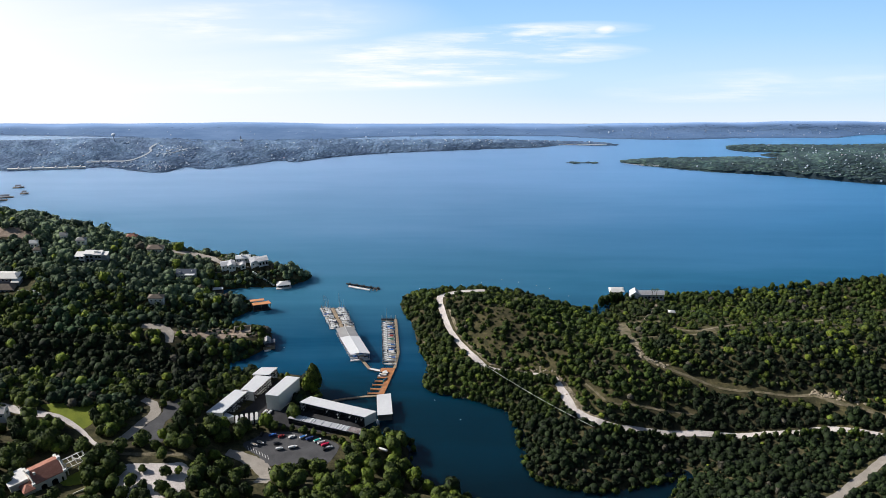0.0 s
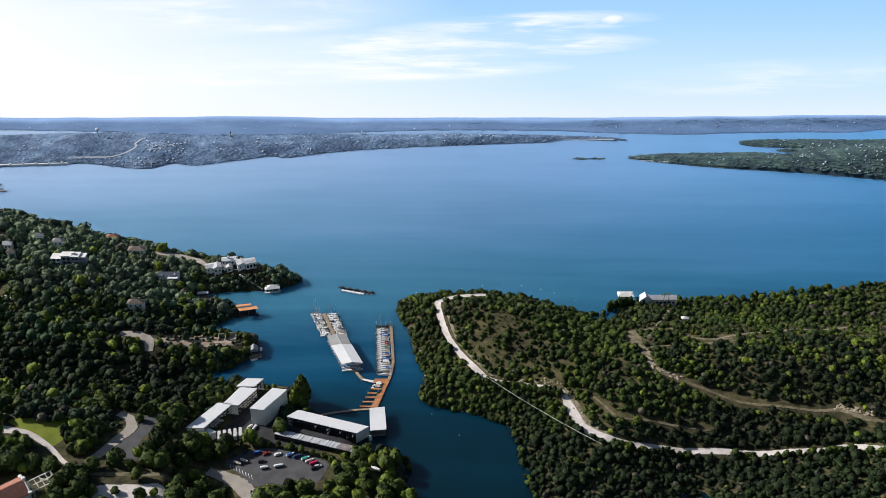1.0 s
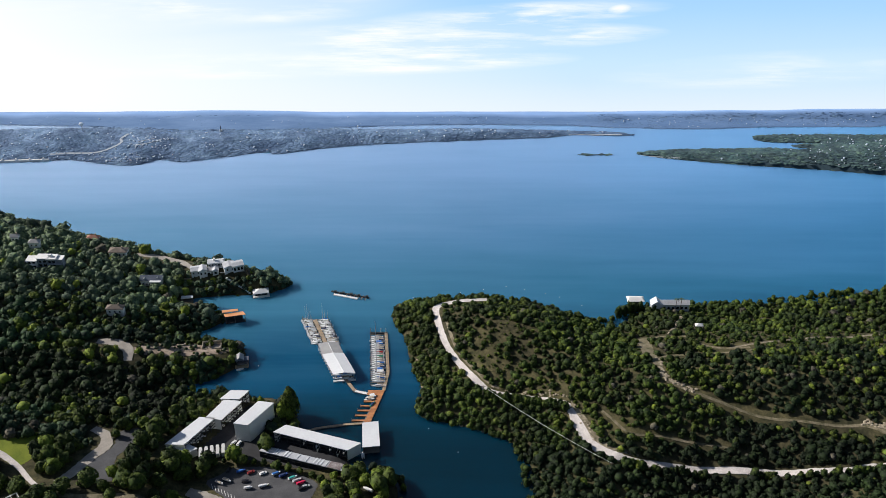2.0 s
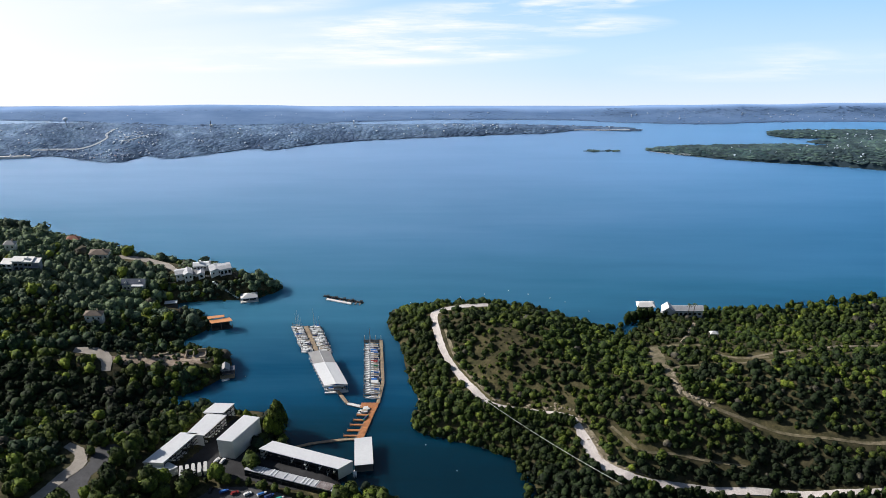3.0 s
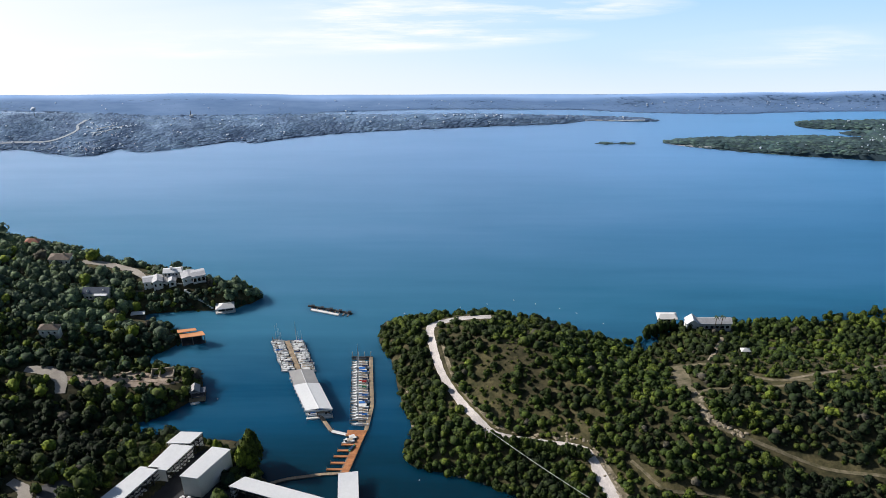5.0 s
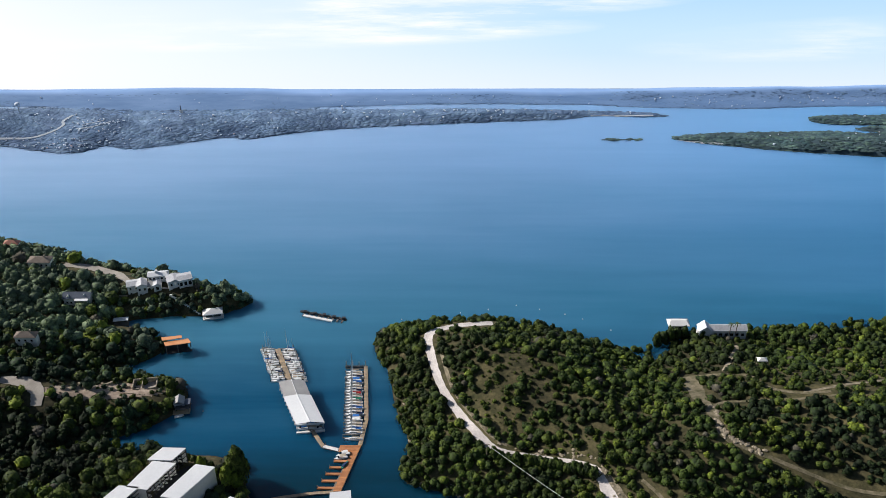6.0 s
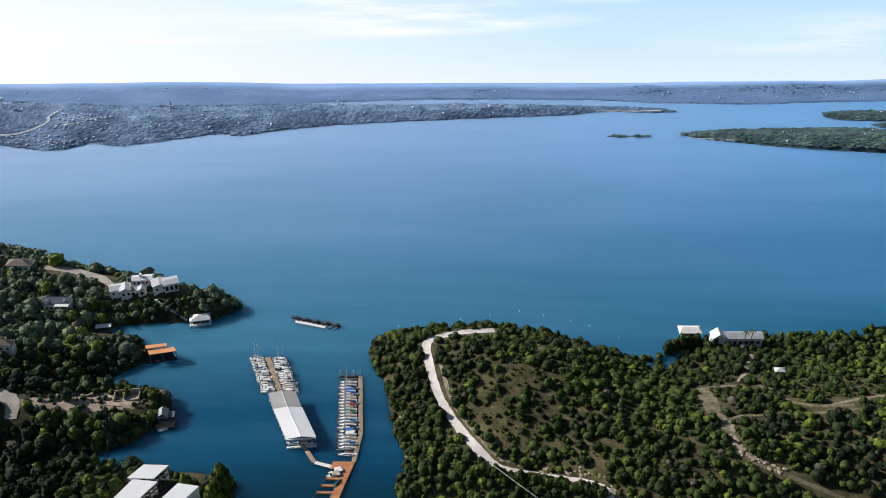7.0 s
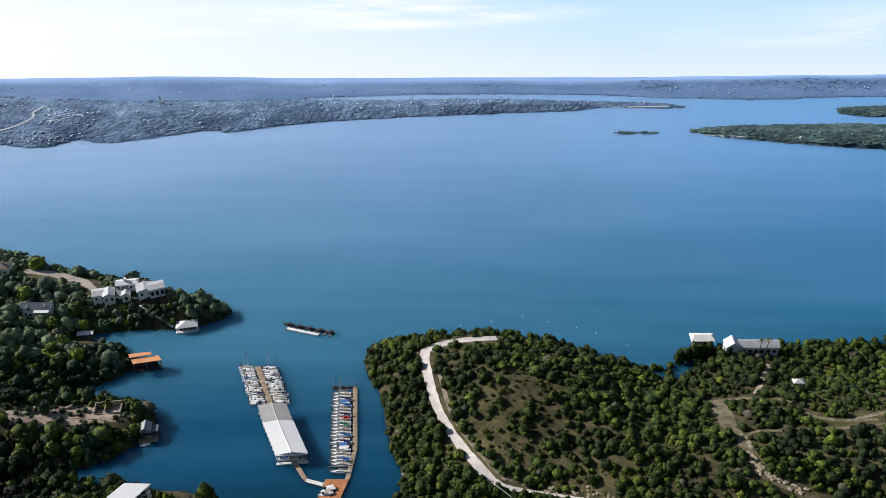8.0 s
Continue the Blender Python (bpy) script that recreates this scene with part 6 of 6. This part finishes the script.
part("porch", boxed(-10.2, -6.0, -5.8, -0.6, -2, 4.4), CREAM, villa)
part("porch_roof", hip_roof(-10.2, -6.0, -5.8, -0.6, 4.4, 1.7, 0.3, 0.05), TILE_RED, villa, "small red tiled hip roof")
part("chimney", boxed(-4.6, -3.8, -2.4, -1.6, 7, 10.0, bevel=0.06), CREAM, villa)
pergola = thing("pergola", "white pergola frame beside the villa", "pergola", (-181.0, 358.0, 15.4), 40)
pergola.scale = (1.15, 1.15, 1.0)
for x in (-4.5, 0, 4.5):
    for y in (-3.2, 3.2):
        part("post", boxed(x - 0.15, x + 0.15, y - 0.15, y + 0.15, -0.9, 2.8), WALL_WHITE, pergola)
for y in (-3.2, 0, 3.2):
    part("beam", boxed(-4.9, 4.9, y - 0.14, y + 0.14, 2.8, 3.1), WALL_WHITE, pergola)
for k in range(5):
    x = -4.5 + k * 2.25
    part("rafter", boxed(x - 0.1, x + 0.1, -3.5, 3.5, 3.1, 3.3), WALL_WHITE, pergola)
terrace = thing("garden_wall", "low pale garden wall round the villa", "wall", (0, 0, 0))
for a, b in (((-176, 338), (-166, 345)), ((-166, 345), (-163, 357)), ((-184, 362), (-163, 357))):
    part("wall", wall_between(a, b, 13.4, 16.0, 0.35), CREAM, terrace)

# ---- boat docks of the houses ----
orange = thing("boat_dock", "two-part boat dock with orange metal roofs", "boat dock", group="private docks")
for c, z in (([(-122.4, 513.6), (-113.6, 515.2), (-113.0, 513.4), (-121.4, 511.4)], 6.0), ([(-120.8, 511.2), (-110.4, 513.8), (-108.4, 510.9), (-119.4, 508.4)], 5.3)):
    part("roof", rib_roof(c, z, 0.25, 5), ORANGE_METAL, orange, "orange metal roof")
part("float", prism(bmesh.new(), [(-121.5, 513.4), (-112.0, 514.8), (-108.8, 511.2), (-119.6, 508.9)], -0.3, 0.6), STEEL_DARK, orange)
for x, y in ((-121.3, 512.8), (-119.4, 508.9), (-114.5, 509.9), (-109.0, 511.1), (-111.2, 513.4), (-116.5, 513.9)):
    part("post", boxed(x - 0.14, x + 0.14, y - 0.14, y + 0.14, 0.4, 5.2), PILE, orange)
part("back_wall", wall_between((-121.0, 511.6), (-111.0, 513.8), 0.6, 5.0), STEEL_DARK, orange)
orange.matrix_basis = pose(0.6, -1.4, 0)
part("catwalk", wall_between((-124.5, 513.6), (-120.8, 512.2), 0.2, 0.6, 0.8), DECK, orange)

gazebo = thing("boat_dock", "boat dock with a pale hipped roof off the cape", "boat dock", (-103.9, 535.4, 0), 12, "private docks")
part("roof", hip_roof(-4.2, 4.2, -2.2, 2.2, 3.0, 1.6, 0.4, 0.06), WALL_WHITE, gazebo, "pale hipped roof")
part("float", boxed(-4.8, 4.8, -2.6, 2.4, -0.3, 0.6), WALL_PALE, gazebo)
part("core", boxed(-3.4, 3.6, -1.2, 1.8, 0.6, 2.8), STEEL_DARK, gazebo)
for x in (-4, 0, 4):
    for y in (-2.1, 2.1):
        part("post", boxed(x - 0.12, x + 0.12, y - 0.12, y + 0.12, 0.5, 2.8), WALL_WHITE, gazebo)

little = thing("boat_dock", "small boat dock with a flat white roof in the cove", "boat dock", (-145.2, 528.9, 0), 8, "private docks")
part("roof", boxed(-3.4, 3.4, -1.4, 1.4, 3.0, 3.3, bevel=0.05), WALL_WHITE, little)
part("float", boxed(-3.2, 3.2, -1.4, 1.4, -0.3, 0.5), PILE, little)
for x in (-3, 3):
    for y in (-1.2, 1.2):
        part("post", boxed(x - 0.1, x + 0.1, y - 0.1, y + 0.1, 0.4, 3.0), PILE, little)

hut = thing("houseboat", "grey two-deck houseboat moored below the clearing", "houseboat", (-103.8, 471.4, 0), 8)
hut.scale = (0.88, 0.88, 1.0)
part("float", boxed(-3.8, 3.8, -3.0, 4.4, -0.3, 0.7), STEEL_DARK, hut)
part("deck", boxed(-4.0, 4.0, -3.3, 0.2, 0.7, 0.9), DECK, hut, "weathered timber deck")
part("cabin", boxed(-3.0, 1.2, -0.6, 4.0, 0.8, 4.4), SHADE_WALL, hut)
part("cabin_roof", gable_roof(-3.0, 1.2, -0.6, 4.0, 4.4, 1.6, "y", 0.4), GREY_METAL, hut)
part("awning", boxed(-2.6, 3.8, -3.0, -0.6, 3.0, 3.2), STEEL_DARK, hut, "dark awning")
part("side_roof", rib_roof([(1.0, 3.6), (4.2, 3.6), (4.2, -0.4), (1.0, -0.4)], 3.6, 0.2, 3), SLATE, hut)
for x, y in ((-2.4, -2.9), (3.6, -2.9), (4.0, -0.2), (4.0, 3.4)):
    part("post", boxed(x - 0.1, x + 0.1, y - 0.1, y + 0.1, 0.7, 3.4), PILE, hut)
part("window", boxed(-2.2, 0.4, -0.68, -0.55, 2.0, 3.4), DARK_GLASS, hut)
part("hull", hull_mesh(4.4, 1.5, 0.7), GELCOAT, hut, "white tender beside the deck", at=pose(-1.0, -4.0, 0, 0, 0, 10))

# ---- the building plot ----
site = thing("house_foundation", "tan stone foundation walls of an unfinished house", "foundation", (-121, 481.5, on_ground(-121, 481.5)), 8)
part("slab", boxed(-5.0, 5.0, -2.4, 2.4, -0.8, 0.5, bevel=0.08), CONCRETE, site, "pale concrete slab")
for x0, x1, y0, y1, h in ((-5.0, 5.0, 2.1, 2.5, 2.2), (-5.0, -4.6, -2.4, 2.1, 1.8), (4.6, 5.0, -2.4, 2.1, 1.4), (-1.2, -0.8, -1.6, 2.1, 1.8), (-5.0, -2.2, -2.6, -2.3, 1.0), (1.4, 5.0, -2.6, -2.3, 0.9)):
    part("wall", boxed(x0, x1, y0, y1, 0.3, h + 0.5, bevel=0.05), LIMESTONE, site, "tan limestone wall")
for x, y, turn, w in ((-137.5, 482.5, 12, 4.2), (-146.5, 480.0, -6, 3.4)):
    ob = thing("retaining_wall", "low curved limestone retaining wall on the plot", "wall", (x, y, on_ground(x, y)), turn, "retaining walls")
    bm = bmesh.new()
    for k in range(9):
        a = math.radians(200 + k * 17.5)
        box(bm, w * 0.5 * math.cos(a) - 0.42, w * 0.5 * math.cos(a) + 0.42, w * 0.3 * math.sin(a) - 0.3, w * 0.3 * math.sin(a) + 0.3, -0.6, 1.1 + 0.12 * (k % 2))
    part("stonework", bm, LIMESTONE, ob)

# ---- the house behind the peninsula ----
lake = thing("house", "white lake house with a long grey roof behind trees", "house", (128, 517.5, 0))
part("wall", gable_walls(-4.5, 11.5, -2.6, 1.8, 0, 8.2, 1.5, "x"), WALL_PALE, lake)
part("roof", gable_roof(-4.5, 11.5, -2.6, 1.8, 8.2, 1.5, "x"), PATCHED_METAL, lake, "long grey metal roof")
part("wall", gable_walls(-9.6, -4.0, -3.0, 1.6, 0, 8.2, 2.4, "y"), WALL_WHITE, lake)
part("roof", gable_roof(-9.6, -4.0, -3.0, 1.6, 8.2, 2.4, "y"), WHITE_METAL, lake, "white metal gable roof")
windows(lake, -3.5, 11, -2.6, (5.2,), 6, 1.4, 1.4)
hall = thing("boat_dock", "white-roofed boat dock behind the peninsula", "boat dock", (111, 524, 0), 0, "private docks")
part("roof", hip_roof(-4.6, 4.6, -2.4, 2.4, 5.6, 1.2, 0.3, 0.7), WALL_WHITE, hall)
part("wall", boxed(-3.6, 3.6, -1.4, 2.0, -0.5, 5.4), SHADE_WALL, hall)
windows(hall, -3.6, 3.6, -1.4, (3.2,), 4, 1.2, 1.2)
z = on_ground(138, 486.8)
canopy = thing("canopy", "white sail canopy in a clearing on the hill", "canopy", (138, 487, z))
part("cloth", hip_roof(-1.9, 1.9, -1.1, 1.1, 3.2, 1.0, 0.2, 0.2), WALL_WHITE, canopy)
for x in (-2.4, 2.4):
    for y in (-1.2, 1.2):
        part("post", boxed(x - 0.08, x + 0.08, y - 0.08, y + 0.08, -0.3, 3.2), PILE, canopy)


def palm(x, y, h):
    z = max(1.0, on_ground(x, y))
    ob = thing("palm_tree", "slim palm tree beside the lake house", "palm tree", (x, y, z), 0, "palms")
    part("trunk", tube(bmesh.new(), (0, 0, -0.4), (0.2, 0, h), 0.22, 0.15, 8), BARK, ob)
    r = random.Random(int(x * 10))
    for k in range(14):
        a, up = k * 0.45 * 2, r.uniform(-0.5, 0.8)
        bm = bmesh.new()
        d = Vector((math.cos(a), math.sin(a), 0))
        s = d.cross(Vector((0, 0, 1))) * 0.22
        p = [Vector((0.2, 0, h)) + d * t * 1.7 + Vector((0, 0, up * t - 1.1 * t * t)) for t in (0, 0.5, 1)]
        vs = [[bm.verts.new(q - s * w), bm.verts.new(q + Vector((0, 0, 0.06))), bm.verts.new(q + s * w)] for q, w in zip(p, (0.3, 1, 0.2))]
        for u, v in zip(vs, vs[1:]):
            bm.faces.new((u[0], u[1], v[1], v[0]))
            bm.faces.new((u[1], u[2], v[2], v[1]))
        part("frond", bm, OAK, ob)


palm(131.6, 514.2, 8.8)
palm(134.4, 514.4, 9.2)
palm(125.0, 503.5, 6.0)

# ---- power line over the peninsula ----
def pole(x, y, h):
    z = on_ground(x, y)
    ob = thing("utility_pole", "wooden utility pole beside the gravel road", "utility pole", (x, y, z), 0, "utility poles")
    part("shaft", tube(bmesh.new(), (0, 0, -0.8), (0, 0, h), 0.2, 0.14, 8), BARK, ob)
    part("crossarm", boxed(-1.1, 1.1, -0.1, 0.1, h - 0.8, h - 0.55), BARK, ob)
    for sx in (-0.95, 0, 0.95):
        part("insulator", tube(bmesh.new(), (sx, 0, h - 0.55), (sx, 0, h - 0.25), 0.07, n=6), PILE, ob)
    return Vector((x, y, z + h - 0.4))


P0, P1 = pole(22.0, 438.0, 15.0 - on_ground(22.0, 438.0)), pole(77.6, 386.0, 15.0 - on_ground(77.6, 386.0))
cable = new("power_line", bpy.data.curves.new("power_line", "CURVE"))
cable.data.dimensions, cable.data.bevel_depth, cable.data.bevel_resolution = "3D", 0.065, 1
sp = cable.data.splines.new("POLY")
sp.points.add(16)
for k in range(17):
    t = k / 16
    q = P0.lerp(P1, t) - Vector((0, 0, 1.6 * 4 * t * (1 - t)))
    sp.points[k].co = (*q, 1)
cable.data.materials.append(plain("weathered_bright_cable", (0.80, 0.80, 0.78), 0.5))
tagged(cable, "thin pale power line sagging over the trees", "power line")

# ---- rock ledges ----
rk = random.Random(17)


def rocks(label, line, n, spread, size):
    ob = thing("rock_ledge", label, "rocks")
    first = []
    for k in range(3):
        bm = bmesh.new()
        bmesh.ops.create_icosphere(bm, subdivisions=1, radius=1)
        for v in bm.verts:
            v.co *= 1 + 0.35 * noise.noise(v.co * 1.3 + Vector((k * 5, 0, 0)))
            v.co.z *= 0.55
        first.append(bm)
    made = []
    pts = spline(line, False, 8)
    for k in range(n):
        x, y = pts[rk.randrange(len(pts))] + np.array((rk.uniform(-1, 1), rk.uniform(-1, 1))) * spread
        s = rk.uniform(0.5, 1.0) * size
        m = pose(x, y, on_ground(x, y) + 0.05, 0, 0, rk.uniform(0, 360)) @ Matrix.Diagonal((s * 1.3, s, s, 1))
        if len(made) < 3:
            made.append(part("rock", first[len(made)], LIMESTONE, ob, at=m))
        else:
            again("rock", made[k % 3], m, ob)
    for bm in first[len(made):]:
        bm.free()


rocks("pale limestone boulders along the eroded track", [(111, 457), (110, 447), (111, 438), (116, 434), (124, 430)], 60, 1.4, 0.9)
rocks("broken limestone ledge beside the upper track", [(197, 410), (206, 405.5), (217, 401.8), (228, 397.5)], 70, 1.6, 1.0)
rocks("limestone outcrops on the grassy slope", [(26, 443), (40, 440), (52, 437), (62, 431), (69, 418), (74, 405)], 60, 1.6, 0.7)
rocks("bleached rocks along the peninsula shore", [(36, 412), (24, 421), (8, 428), (-7, 434), (-7, 452), (-13, 474)], 70, 1.2, 0.8)
rocks("pale stones on the building plot", [(-150, 476), (-136, 479), (-122, 481), (-114, 479)], 40, 2.0, 0.8)

# ---- buoys ----
buoy = None
for x, y in ((0.1, 535.7), (-15.3, 533.0), (38.8, 543.9), (49.5, 540.8), (61.2, 537.0), (69.1, 533.3), (81.1, 525.2), (12.1, 538.0), (25.4, 540.7), (-4.6, 423.5), (9.5, 407.5), (-95, 471)):
    if buoy is None:
        buoy = thing("buoy", "small white mooring buoy afloat on the lake", "buoy", (x, y, 0), 0, "buoys")
        bm = bmesh.new()
        bmesh.ops.create_uvsphere(bm, u_segments=10, v_segments=6, radius=0.3)
        part("float", bm, WALL_WHITE, buoy)
        part("band", tube(bmesh.new(), (0, 0, 0.08), (0, 0, 0.2), 0.31, n=10), SLATE, buoy, "dark grey band")
    else:
        copy_thing(buoy, pose(x, y, 0))

# ---- across the lake ----
def far_points(n, seed, lines, x0, x1, y0, y1, edge=0.4):
    r = np.random.RandomState(seed)
    x, y = r.uniform(x0, x1, n), r.uniform(y0, y1, n)
    d = np.max([inland(x, y, l) for l in lines], 0)
    k = d > edge
    return x[k], y[k], r


base_v, base_f, base_n = crown_mesh(51, 0, 0.8, 0.45)
for lines, count, y0, y1, mat, label in (((FAR_SHORE,), 34000, 690, 757, FAR_WOODS, "hazy blue-green woods on the opposite shore"), ((EAST_POINT, ISLET), 34000, 655, 747, POINT_WOODS, "woods on the eastern point, painted grey-green with haze"), ((BACK_SHORE,), 9000, 742, 776, BACK_WOODS, "woods on the farthest ridges, painted pale blue with haze")):
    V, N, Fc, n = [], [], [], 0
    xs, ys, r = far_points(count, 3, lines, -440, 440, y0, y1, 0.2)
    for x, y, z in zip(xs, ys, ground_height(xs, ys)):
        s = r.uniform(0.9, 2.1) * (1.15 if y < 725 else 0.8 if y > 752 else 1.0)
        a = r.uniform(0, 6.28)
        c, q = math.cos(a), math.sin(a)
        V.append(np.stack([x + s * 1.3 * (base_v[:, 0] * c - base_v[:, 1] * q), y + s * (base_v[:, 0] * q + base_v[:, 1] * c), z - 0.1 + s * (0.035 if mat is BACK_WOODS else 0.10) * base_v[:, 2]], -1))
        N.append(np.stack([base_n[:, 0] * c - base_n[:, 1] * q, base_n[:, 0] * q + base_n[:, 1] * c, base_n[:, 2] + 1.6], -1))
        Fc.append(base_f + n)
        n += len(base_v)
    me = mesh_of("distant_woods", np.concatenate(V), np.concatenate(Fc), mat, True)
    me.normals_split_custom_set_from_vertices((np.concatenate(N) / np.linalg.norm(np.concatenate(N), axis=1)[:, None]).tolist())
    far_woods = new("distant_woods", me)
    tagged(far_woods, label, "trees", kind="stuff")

# Colours of the distant buildings, with bluish haze mixed in.
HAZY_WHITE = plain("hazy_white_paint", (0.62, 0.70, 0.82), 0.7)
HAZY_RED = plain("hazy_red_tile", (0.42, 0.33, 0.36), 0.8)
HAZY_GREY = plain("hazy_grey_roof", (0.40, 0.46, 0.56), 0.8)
protos = []
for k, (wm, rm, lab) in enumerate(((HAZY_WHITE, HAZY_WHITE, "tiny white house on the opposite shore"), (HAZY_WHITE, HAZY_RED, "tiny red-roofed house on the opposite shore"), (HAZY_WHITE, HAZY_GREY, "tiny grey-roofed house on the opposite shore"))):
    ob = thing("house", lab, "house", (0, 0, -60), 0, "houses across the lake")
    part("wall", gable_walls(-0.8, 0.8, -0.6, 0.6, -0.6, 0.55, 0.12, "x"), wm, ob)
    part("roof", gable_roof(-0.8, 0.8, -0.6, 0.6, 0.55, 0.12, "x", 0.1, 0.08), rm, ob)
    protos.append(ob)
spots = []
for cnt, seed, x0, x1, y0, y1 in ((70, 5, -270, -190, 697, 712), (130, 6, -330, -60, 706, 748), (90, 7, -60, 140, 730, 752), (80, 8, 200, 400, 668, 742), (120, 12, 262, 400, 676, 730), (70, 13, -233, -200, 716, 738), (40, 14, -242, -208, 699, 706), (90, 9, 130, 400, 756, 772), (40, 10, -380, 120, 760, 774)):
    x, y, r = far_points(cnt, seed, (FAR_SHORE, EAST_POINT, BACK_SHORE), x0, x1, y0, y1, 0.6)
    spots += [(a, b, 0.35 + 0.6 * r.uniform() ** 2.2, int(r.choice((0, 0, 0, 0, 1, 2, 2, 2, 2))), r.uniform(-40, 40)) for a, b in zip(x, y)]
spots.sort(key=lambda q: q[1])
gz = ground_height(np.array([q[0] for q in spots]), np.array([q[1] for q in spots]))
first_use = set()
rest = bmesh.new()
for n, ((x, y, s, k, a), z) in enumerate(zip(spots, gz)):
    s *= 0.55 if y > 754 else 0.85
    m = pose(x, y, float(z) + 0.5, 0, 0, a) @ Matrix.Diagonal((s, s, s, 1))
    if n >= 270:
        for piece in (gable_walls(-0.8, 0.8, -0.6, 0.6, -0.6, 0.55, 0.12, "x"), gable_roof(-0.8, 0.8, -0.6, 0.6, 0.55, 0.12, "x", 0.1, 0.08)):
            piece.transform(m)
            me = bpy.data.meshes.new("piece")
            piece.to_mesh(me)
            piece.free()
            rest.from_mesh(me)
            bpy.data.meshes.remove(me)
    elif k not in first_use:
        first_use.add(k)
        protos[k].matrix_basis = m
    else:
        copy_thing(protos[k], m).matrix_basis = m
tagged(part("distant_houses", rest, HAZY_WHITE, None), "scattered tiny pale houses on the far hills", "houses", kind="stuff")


def far_height(x, y):
    return float(ground_height(np.array([float(x)]), np.array([float(y)]))[0])


for x, y, h, label in ((-273.6, 748, 7.0, "distant pale water tower above the woods"), (-64.4, 754, 3.0, "distant white water tower on the ridge")):
    ob = thing("water_tower", label, "water tower", (x, y, far_height(x, y)))
    part("stem", tube(bmesh.new(), (0, 0, -0.3), (0, 0, h * 0.75), 0.35, 0.25, 8), HAZY_GREY, ob)
    bm = bmesh.new()
    bmesh.ops.create_uvsphere(bm, u_segments=12, v_segments=8, radius=h * 0.26, matrix=pose(0, 0, h * 0.85) @ Matrix.Diagonal((1, 1, 0.7, 1)))
    part("tank", bm, HAZY_WHITE, ob)
x, y = -167.9, 747
mast = thing("tower", "distant slim striped mast above the far woods", "tower", (x, y, far_height(x, y)))
part("shaft", tube(bmesh.new(), (0, 0, -0.3), (0, 0, 5.2), 0.5, 0.25, 8), SLATE, mast)
part("base_hall", boxed(-0.8, 1.0, -0.7, 0.7, -0.3, 1.9), WALL_WHITE, mast)

dam = thing("dam", "long low concrete dam with small white gate towers", "dam", kind="structure")
part("crest", wall_between((-345, 699.0), (-284, 702.6), -0.5, 1.5, 1.2), WALL_PALE, dam)
for k in range(6):
    t = k / 5
    x, y = -336 + 48 * t, 699.4 + 2.9 * t
    part("gate_tower", boxed(x - 0.4, x + 0.4, y - 0.6, y + 0.6, 0, 2.6), WALL_WHITE, dam)
# Distant concrete and sand, haze likewise put into their colour.
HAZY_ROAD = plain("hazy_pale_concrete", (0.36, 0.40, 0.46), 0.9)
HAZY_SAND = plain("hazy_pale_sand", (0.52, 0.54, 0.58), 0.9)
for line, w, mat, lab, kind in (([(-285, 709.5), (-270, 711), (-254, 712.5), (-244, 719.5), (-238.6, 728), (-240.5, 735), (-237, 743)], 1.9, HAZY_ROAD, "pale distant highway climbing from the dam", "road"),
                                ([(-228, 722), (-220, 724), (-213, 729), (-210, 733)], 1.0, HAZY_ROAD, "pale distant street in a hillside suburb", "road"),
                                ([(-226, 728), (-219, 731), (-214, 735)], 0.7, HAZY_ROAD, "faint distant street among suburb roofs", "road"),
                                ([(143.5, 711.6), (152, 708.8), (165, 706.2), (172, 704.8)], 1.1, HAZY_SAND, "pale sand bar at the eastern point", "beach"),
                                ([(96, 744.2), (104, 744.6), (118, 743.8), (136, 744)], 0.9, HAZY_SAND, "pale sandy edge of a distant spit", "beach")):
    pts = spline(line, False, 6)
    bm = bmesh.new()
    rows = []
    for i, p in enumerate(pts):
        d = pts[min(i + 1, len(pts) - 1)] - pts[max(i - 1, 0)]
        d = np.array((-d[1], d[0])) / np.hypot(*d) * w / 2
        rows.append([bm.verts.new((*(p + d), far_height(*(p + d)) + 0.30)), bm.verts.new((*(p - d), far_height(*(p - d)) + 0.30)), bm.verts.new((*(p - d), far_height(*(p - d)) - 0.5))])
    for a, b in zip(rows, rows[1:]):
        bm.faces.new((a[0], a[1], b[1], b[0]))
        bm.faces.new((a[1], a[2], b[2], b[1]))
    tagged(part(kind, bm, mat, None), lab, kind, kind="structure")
for x, y, w in ((-331, 655, 7), (-326, 670.5, 4), (-336, 650, 9), (-318, 661, 3)):
    ob = thing("boat_dock", "far floating boat dock with a dark roof", "boat dock", (x, y, 0), 5, "far docks")
    part("float", boxed(-w, w, -1.0, 1.0, -0.3, 0.4), PILE, ob)
    part("roof", boxed(-w * 0.5, w * 0.6, -0.9, 0.9, 1.8, 2.1), SLATE, ob)
    for sx in (-0.45, 0.5):
        part("post", boxed(w * sx - 0.1, w * sx + 0.1, -0.1, 0.1, 0.3, 1.8), PILE, ob)
